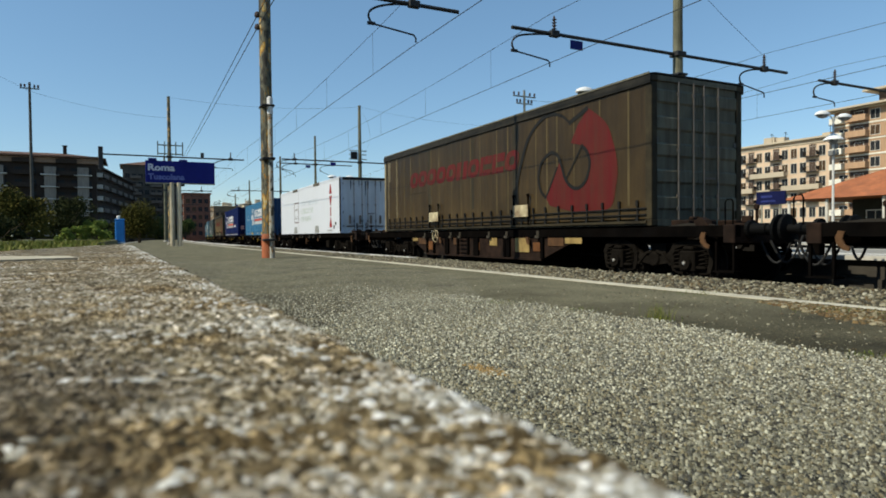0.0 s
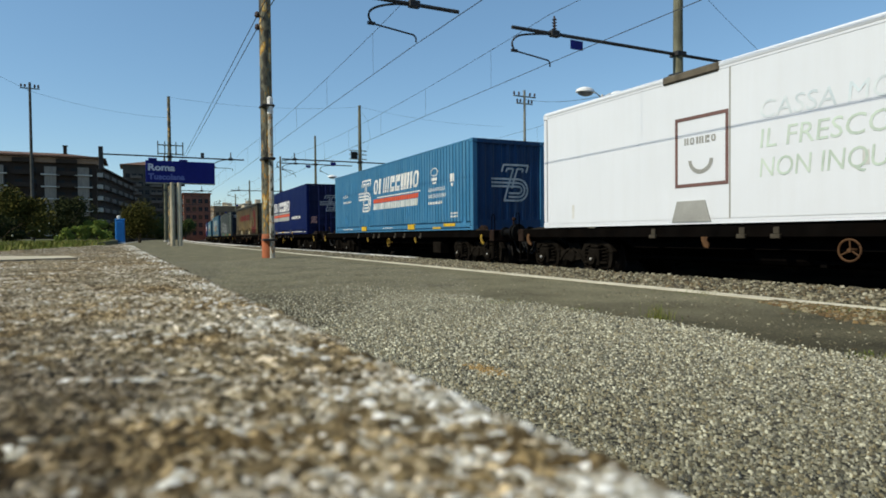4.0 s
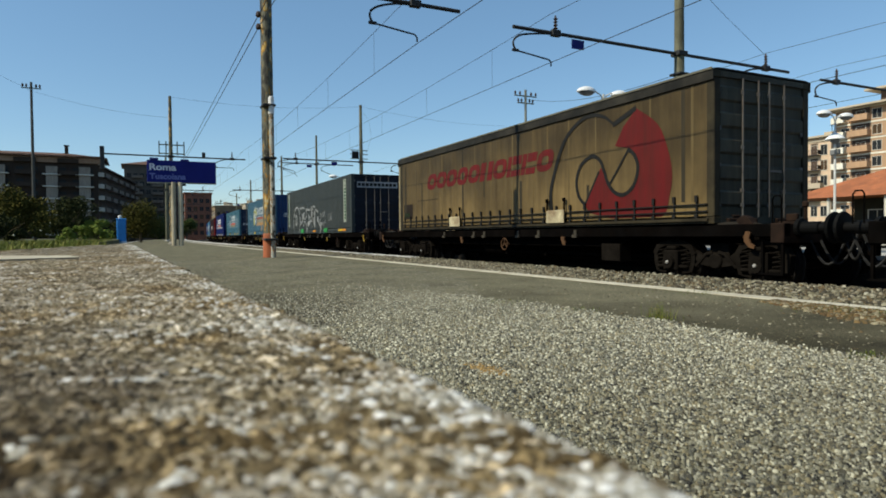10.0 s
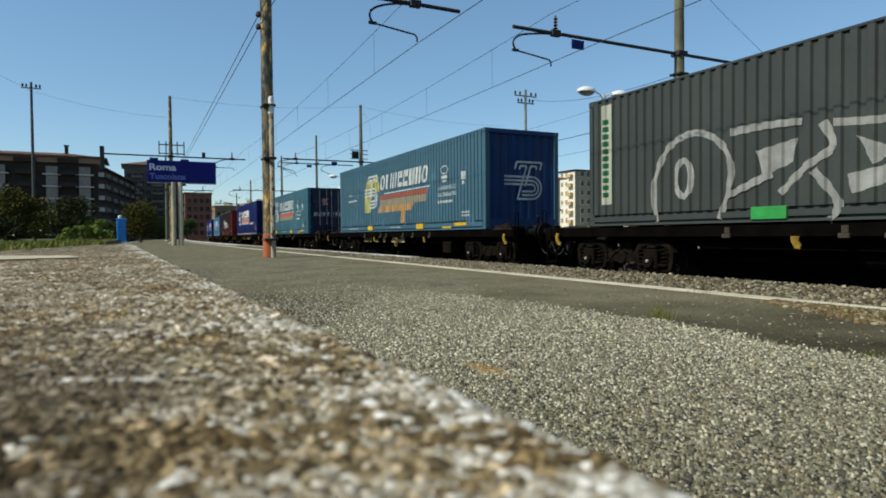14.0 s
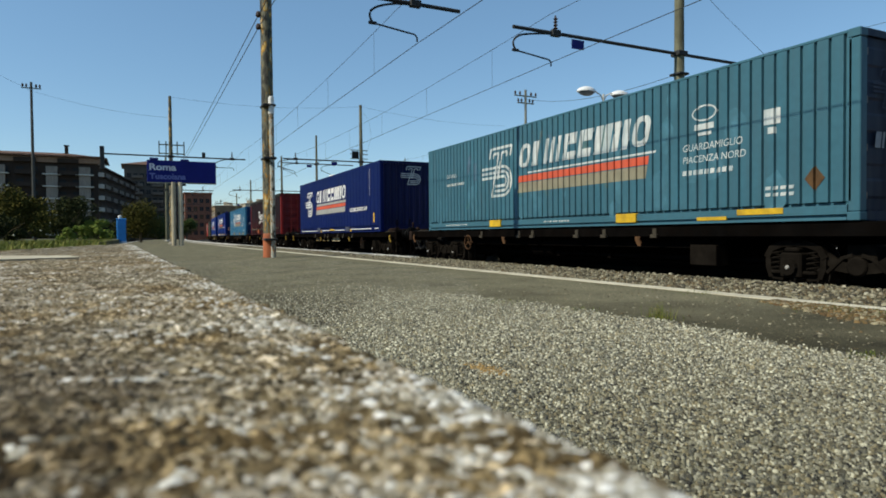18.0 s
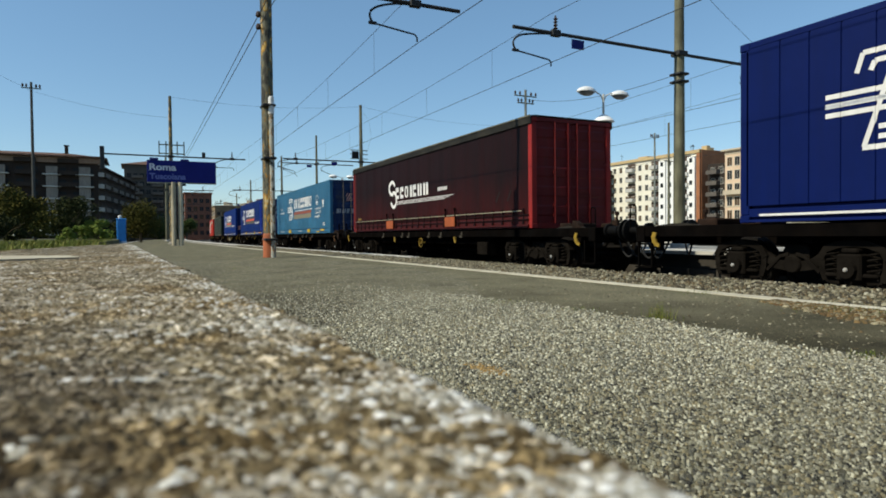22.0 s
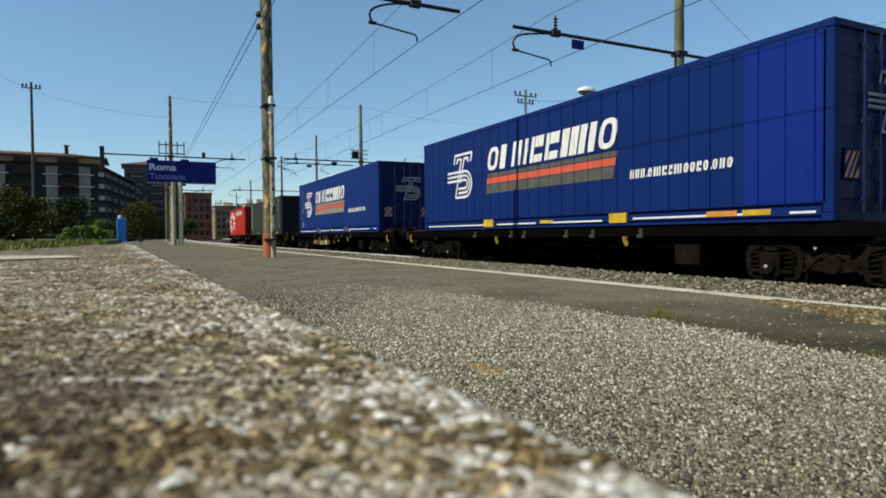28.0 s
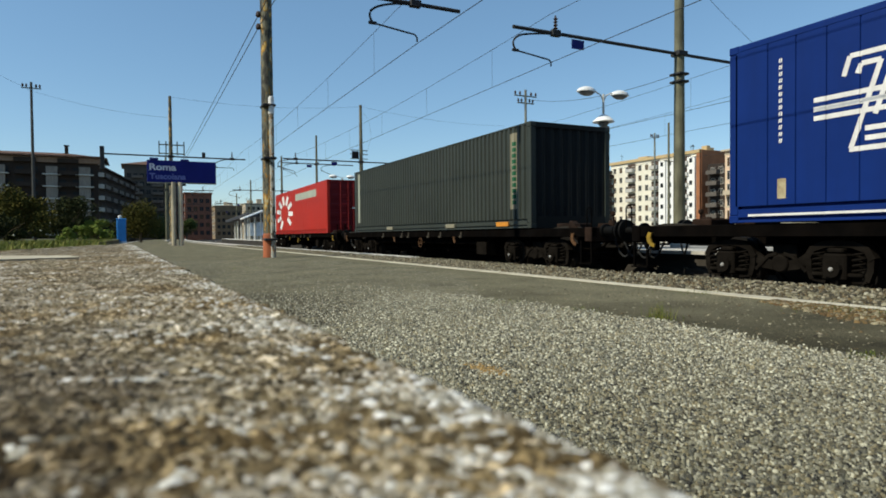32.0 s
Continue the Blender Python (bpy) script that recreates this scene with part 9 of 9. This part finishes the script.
    part("penthouse", boxes((118, 129, 38, 64, 22.6, 25.2)), M_LOGGIA, b.root)
    part("penthouse_roof", boxes((116.5, 130, 36.5, 66, 25.2, 25.55)), pale, b.root)
    # brown block in the gap, with projecting balconies
    b = House("apartment_block", "brown block with stacked projecting balconies", 138, 150, 107, 118, 18.6, grey)
    b.balconies("W", [(115.6, z) for z in [1.4 + 2.9 * k for k in range(6)]] + [(110, z) for z in [1.4 + 2.9 * k for k in range(6)]], 3.4, 1.6, M_MIDG, True)
    b.windows("W", fr(107.5, 117.5, 4), [2.3 + 2.9 * k for k in range(6)], 1.2, 1.6)
    # cream block with white stair bays and an orange end wall
    b = House("apartment_block", "cream balconied block with an orange end wall", 140, 149.5, 122.5, 158, 22.4, cream)
    part("end_wall", boxes((140.3, 149.6, 121.9, 122.49, -0.86, 23.2)), rust, b.root, "orange-brown end wall")
    part("orange_return", boxes((139.6, 139.99, 122.0, 123.2, -0.86, 23.2)), rust, b.root)
    zs = [1.8 + 3.1 * k for k in range(7)]
    b.windows("W", fr(124, 157.5, 12), zs, 1.2, 1.6, M_SHUT)
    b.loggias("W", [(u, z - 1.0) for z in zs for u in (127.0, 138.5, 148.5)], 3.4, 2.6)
    b.balconies("W", [(u, z - 0.85) for z in zs[1:] for u in (127.0, 138.5, 148.5)], 3.0, 1.3, lightg, True)
    for u in (123.4, 131.0, 134.0):
        part("stair_bay", boxes((139.2, 139.98, u, u + 2.6, -0.86, 21.6)), M_WHITE, b.root)
        for z in zs:
            part("bay_window", boxes((139.15, 139.19, u + 0.8, u + 1.8, z - 0.5, z + 0.7)), M_PANE, b.root)
    b.cornice(ochre, 0.5, 0.9)
    b.rooftop(5, ochre)
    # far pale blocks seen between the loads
    # light and shade painted in: grey-green on the end, cream on the front
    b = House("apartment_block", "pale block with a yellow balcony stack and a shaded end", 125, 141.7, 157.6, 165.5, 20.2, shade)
    zs = [1.8 + 2.9 * k for k in range(7)]
    b.windows("W", [161.9, 164.2], zs, 0.9, 1.3, M_SHUT)
    b.balconies("W", [(159.6, z - 0.85) for z in zs], 2.2, 1.1, ochre, True)
    b.windows("S", fr(126.6, 141.2, 6), zs, 1.3, 1.6, M_SHUT)
    b.loggias("S", [(138.4, z - 1.0) for z in zs], 3.0, 2.4)
    b.balconies("S", [(138.4, z - 0.85) for z in zs], 3.4, 1.2, grey, True)
    part("front_render", boxes((124.97, 124.999, 157.6, 165.5, -0.86, 20.1)), cream, b.root, "lighter cream colour for the sunlit front")
    b.cornice(grey, 0.4, 0.5)
    # ochre station building across the tracks
    b = House("station_building", "pale ochre station building with shuttered windows and a tiled roof", 40, 46.5, 61.5, 80, 7.0, mat("pale_ochre_render", (0.66, 0.54, 0.34), 0.9, 0, 0.12, 0.4, 0.003, 10, (0.46, 0.35, 0.2), 0.5, True))
    b.windows("W", fr(62, 79.5, 7), [1.5, 4.9], 1.0, 2.0, M_SHUT, frame_m=M_SHUT)
    b.windows("S", fr(40.4, 46.1, 2), [1.5, 4.9], 0.9, 1.6, M_SHUT, frame_m=M_SHUT)
    b.band(3.2, pale)
    b.cornice(pale, 0.4, 0.25)
    b.pitched(M_TILE, 1.1, 0.9)
    for x, y in ((42, 66), (44.5, 73)):
        part("chimney", boxes((x, x + 0.7, y, y + 0.9, 7.4, 8.7), (x - 0.1, x + 0.8, y - 0.1, y + 1.0, 8.7, 8.85)), M_LOGGIA, b.root)
    # pavilion with a wide hipped roof
    # dark green wall, blackened in colour for the shade under the eaves
    b = House("station_pavilion", "station pavilion under a broad terracotta hipped roof", 50, 64, 16, 29, 2.9, mat("dark_green_pavilion_wall", (0.035, 0.036, 0.028), 0.9))
    b.pitched(M_TILE, 4.4, 3.6)
    b.windows("W", fr(16.5, 28.5, 5), [1.2], 1.2, 1.6)
    for y in (13, 17, 21, 25, 29, 32):
        bm = bmesh.new()
        tube(bm, [(46.8, y, -0.86), (46.8, y, 2.9)], 0.12, 10)
        part("column", bm, M_FRAMEW, b.root)
    # dark flats on the left, their shaded side to us, the shade deepened in the render colour
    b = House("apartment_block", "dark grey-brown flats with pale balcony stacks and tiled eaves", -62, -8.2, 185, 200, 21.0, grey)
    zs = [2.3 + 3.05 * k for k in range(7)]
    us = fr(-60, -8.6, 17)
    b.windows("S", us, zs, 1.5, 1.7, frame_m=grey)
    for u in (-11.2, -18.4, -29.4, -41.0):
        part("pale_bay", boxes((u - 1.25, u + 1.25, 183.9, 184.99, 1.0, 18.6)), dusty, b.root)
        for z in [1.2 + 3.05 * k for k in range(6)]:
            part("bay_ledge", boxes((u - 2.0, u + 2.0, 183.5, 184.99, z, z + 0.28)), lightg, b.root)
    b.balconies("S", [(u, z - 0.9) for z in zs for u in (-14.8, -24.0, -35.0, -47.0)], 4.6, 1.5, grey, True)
    b.balconies("E", [(u, z - 0.9) for z in zs[1:] for u in (188.0, 194.5)], 4.2, 1.3, lightg, True)
    b.windows("E", fr(185.8, 199, 4), zs, 1.4, 1.6)
    part("eave_band", boxes((-63.0, -7.6, 184.2, 184.98, 19.6, 20.95), bev=0.03), tawny, b.root, "tawny band under the eaves")
    b.cornice(grey, 1.6, 0.4)
    b.pitched(M_DTILE, 1.9, 2.2)
    part("chimney", boxes((-16.0, -15.2, 190, 190.9, 22.2, 24.6), (-16.2, -15.0, 189.8, 191.1, 24.6, 24.8)), grey, b.root)
    # their receding wing with rows of dark balconies, its shade in the same colour
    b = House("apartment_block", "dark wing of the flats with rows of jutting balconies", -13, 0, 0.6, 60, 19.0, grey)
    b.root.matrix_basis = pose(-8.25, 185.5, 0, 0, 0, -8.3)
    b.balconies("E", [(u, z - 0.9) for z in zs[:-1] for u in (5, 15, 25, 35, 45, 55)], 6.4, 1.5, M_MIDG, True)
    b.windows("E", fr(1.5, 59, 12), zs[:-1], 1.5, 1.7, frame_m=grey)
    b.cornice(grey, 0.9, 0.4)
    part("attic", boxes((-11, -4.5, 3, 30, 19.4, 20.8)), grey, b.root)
    b = House("apartment_block", "grey flats with banded balconies beyond", -3.0, 15.0, 255, 272, 27.2, mat("grey_render", (0.085, 0.075, 0.065), 0.9, 0, 0.15, 0.4))
    zs = [2.3 + 3.0 * k for k in range(8)]
    b.windows("S", fr(-2.5, 14.5, 8), zs, 1.4, 1.6, frame_m=M_MIDG)
    b.balconies("S", [(u, z - 0.9) for z in zs for u in (1.2, 8.0, 12.4)], 3.8, 1.2, M_MIDG, True)
    b.windows("E", fr(256, 271, 6), zs, 1.4, 1.6)
    b.pitched(M_DTILE, 2.4, 1.0)
    b = House("apartment_block", "dark red brick block with rows of windows", 17.0, 26.4, 250, 268, 16.6, brick)
    zs = [2.0 + 3.0 * k for k in range(5)]
    b.windows("S", fr(17.4, 26.0, 4), zs, 1.3, 1.6, M_SHUT, frame_m=brick)
    b.windows("W", fr(251, 267, 6), zs, 1.3, 1.6, M_SHUT)
    b.cornice(brick, 0.4, 0.5)
    dun = mat("dun_render", (0.24, 0.17, 0.105), 0.9, 0, 0.2, 0.4, 0.003, 10, (0.13, 0.09, 0.06), 0.6, True)
    for x0, x1, y0, y1, h, m, lab in ((33, 45, 300, 316, 14.5, dun, "ochre block far down the line"), (48, 60, 310, 330, 16.2, pale, "pale stepped block far down the line"),
                                      (58, 72, 262, 280, 14.6, grey, "grey block far down the line"), (74, 96, 250, 270, 13.0, dun, "low ochre block far down the line")):
        b = House("apartment_block", lab, x0, x1, y0, y1, h, m)
        zs = [2.0 + 3.0 * k for k in range(int(h / 3.1))]
        b.windows("S", fr(x0 + 0.5, x1 - 0.5, 5), zs, 1.3, 1.6, M_SHUT, frame_m=m)
        b.windows("W", fr(y0 + 0.5, y1 - 0.5, 5), zs, 1.3, 1.6, M_SHUT)
        b.cornice(pale, 0.4, 0.3)
        b.rooftop(int(x0), pale)


def canopy():
    """The station canopy far along the second platform."""
    root = thing("platform_canopy", "dark platform canopy on pale columns", "canopy")
    m = mat("dark_canopy", (0.05, 0.05, 0.055), 0.7)
    for k in range(6):
        y = 84 + k * 6.0
        o = bend(y)
        part("canopy_bay", boxes((11.9 + o, 17.2 + o, y, y + 5.98, 3.0, 3.5), bev=0.04), m, root)
        for x in (12.9, 16.0):
            bm = bmesh.new()
            tube(bm, [(x + o, y + 1, -0.05), (x + o, y + 1, 3.05)], 0.13, 10)
            part("column", bm, M_LAMPP, root)
    for y, x, w in ((82.5, 13.4, 1.0), (86, 12.8, 0.9), (90, 13.8, 1.0), (97, 13.2, 0.9)):
        o = bend(y)
        bd = thing("notice_board", "pale blue-white notice board on legs", "notice board", "notice boards")
        part("panel", boxes((x + o - w / 2, x + o + w / 2, y - 0.06, y + 0.06, 0.5, 2.3), bev=0.02), mat("pale_blue_board", (0.5, 0.6, 0.7), 0.4), bd)
        for q in (-w / 2 + 0.08, w / 2 - 0.08):
            part("leg", boxes((x + o + q - 0.04, x + o + q + 0.04, y - 0.05, y + 0.05, -0.02, 0.5)), M_GALV, bd)
    o = bend(80)
    sl = thing("slanted_awning", "small pale slanted awning at the canopy end", "awning")
    bm = bmesh.new()
    prism(bm, [(10.9 + o, 2.6), (13.6 + o, 3.7), (13.6 + o, 3.85), (10.9 + o, 2.75)], "y", 80, 83)
    part("roof", bm, M_LAMPW, sl)
    for x in (11.6, 13.2):
        bm = bmesh.new()
        tube(bm, [(x + o, 81.5, -0.05), (x + o, 81.5, 2.9 + (x - 11.6) * 0.4)], 0.07, 8)
        part("column", bm, M_LAMPP, sl)


def car(x, y, turn, paint, label):
    root = thing("parked_car", label, "car", "parked cars", at=pose(x, y, -0.86, 0, 0, turn))
    bm = bmesh.new()
    prism(bm, [(-2.0, 0.3), (2.0, 0.3), (2.05, 0.75), (1.3, 0.9), (-1.95, 0.92), (-2.05, 0.6)], "x", -0.82, 0.82)
    bmesh.ops.bevel(bm, geom=bm.edges[:], offset=0.06, segments=2, affect="EDGES")
    part("body", bm, paint, root)
    bm = bmesh.new()
    prism(bm, [(-1.75, 0.9), (1.25, 0.88), (0.6, 1.42), (-1.3, 1.45)], "x", -0.72, 0.72)
    bmesh.ops.bevel(bm, geom=bm.edges[:], offset=0.05, segments=2, affect="EDGES")
    part("cabin_glass", bm, M_PANE, root)
    part("roof", boxes((-0.66, 0.66, -1.25, 0.55, 1.42, 1.48), bev=0.025), paint, root)
    for sx in (-1, 1):
        for yy in (-1.25, 1.3):
            w = new("wheel")
            w.parent = root
            w.matrix_basis = pose(sx * 0.76, yy, 0.31)
            shared("tyre", "tyre", lambda: lathe(bmesh.new(), [(0.2, -0.1), (0.3, -0.1), (0.31, -0.06), (0.31, 0.06), (0.3, 0.1), (0.2, 0.1)], 16, "x"), M_BLACKR, w)
            shared("rim", "rim", lambda: lathe(bmesh.new(), [(0.03, -0.11), (0.19, -0.09), (0.19, 0.09), (0.03, 0.11)], 12, "x"), M_GALV, w)
    for sx in (-0.6, 0.6):
        part("headlight", boxes((sx - 0.14, sx + 0.14, 1.98, 2.06, 0.6, 0.72), bev=0.02), M_LAMPW, root)


def yard():
    cw = mat("white_car_paint", (0.7, 0.7, 0.7), 0.25, 0, 0.02, 1)
    cg = mat("silver_car_paint", (0.4, 0.42, 0.44), 0.25, 0.5, 0.02, 1)
    cb = mat("pale_teal_car_paint", (0.3, 0.45, 0.47), 0.25, 0.2, 0.02, 1)
    for x, y, t, p, lab in ((46, 39, 80, cg, "silver parked car beyond the platforms"), (49, 43.5, 85, cw, "white parked car beyond the platforms"), (44, 34, 78, cb, "pale teal parked car beyond the platforms"),
                            (55, 47, 90, cg, "silver parked car beside the yard fence")):
        car(x, y, t, p, lab)
    f = thing("yard_fence", "grey mesh fence along the station yard", "fence")
    bm = bmesh.new()
    y = 14.0
    first = None
    while y < 62:
        if first is None:
            first = part("post", boxes((-0.04, 0.04, -0.04, 0.04, -0.86, 1.0)), M_GALV, f)
            first.matrix_basis = pose(36, y, 0)
        else:
            same("post", first, f, pose(36, y, 0))
        y += 2.4
    for z in (-0.5, 0.0, 0.5, 0.95):
        part("rail", boxes((35.98, 36.02, 14, 62, z, z + 0.03)), M_GALV, f)
    wl = mat("yard_wall", (0.3, 0.27, 0.22), 0.9, 0, 0.15, 0.6, 0.004, 20, (0.2, 0.17, 0.13), 0.5)
    tagged(mesh_ob("yard_wall", boxes((35.6, 35.9, -30, 14, -0.86, 0.6), (70, 70.4, -40, 140, -0.86, 1.6)), wl), "low stained wall along the yard", "wall", kind="structure")
    # trees of the street behind
    dark = leaf_mat("street_leaves", [(0.025, 0.04, 0.012), (0.05, 0.07, 0.02), (0.035, 0.055, 0.015), (0.08, 0.09, 0.025)])
    for i, (x, y, h, r) in enumerate(((62, 118, 6.5, 3.4), (56, 130, 7.0, 3.6), (40, 150, 7, 3.6), (52, 160, 8, 4))):
        shrub("street_tree", "dark green street tree beyond the station", "tree", x, y, -0.86, r, r, h, 2200, 0.3, dark, 60 + i)
    # a long low hedge of trees that closes the view down the line
    for i in range(9):
        x = -3 + i * 9
        y = 205 + i * 6
        shrub("lineside_tree", "dark tree closing the view along the line", "tree", x + bend(y) * 0.0 + (i % 2) * 2, y, -0.86, 4.0, 3.0, 6.5 + (i * 37 % 5) * 0.6, 1800, 0.45, dark, 80 + i) if i not in (3, 4, 5) else None


def closing_walls():
    """Unseen plain walls, added behind and beside the place to cut the light from the sky."""
    m = mat("plain_dark_render", (0.13, 0.115, 0.1), 0.95, 0, 0.15, 0.3)
    tagged(mesh_ob("wall_south", boxes((-60, 95, -34, -30, -0.9, 17)), m), "unseen plain wall added behind to block sky light", "wall", kind="structure")
    tagged(mesh_ob("wall_west", boxes((-60, -56, -30, 60, -0.9, 11)), m), "unseen plain wall added beside the line to block sky light", "wall", kind="structure")


houses()
closing_walls()
canopy()
yard()


def motions():
    times = [0.0, 1 / 30] + [1.0 * k for k in range(1, 32)] + [32.0 - 1 / 30, 32.0]
    for root, s0, z in MOVERS:
        walk(root, [(t, on_track(s0 - V * t, z)) for t in times])
    turn = [k / 15 for k in range(481)]
    for ws, ya in WHEELSETS:
        walk(ws, [(t, pose(0, ya, 0.46, math.degrees(V * t / 0.46) % 360.0)) for t in turn])


motions()
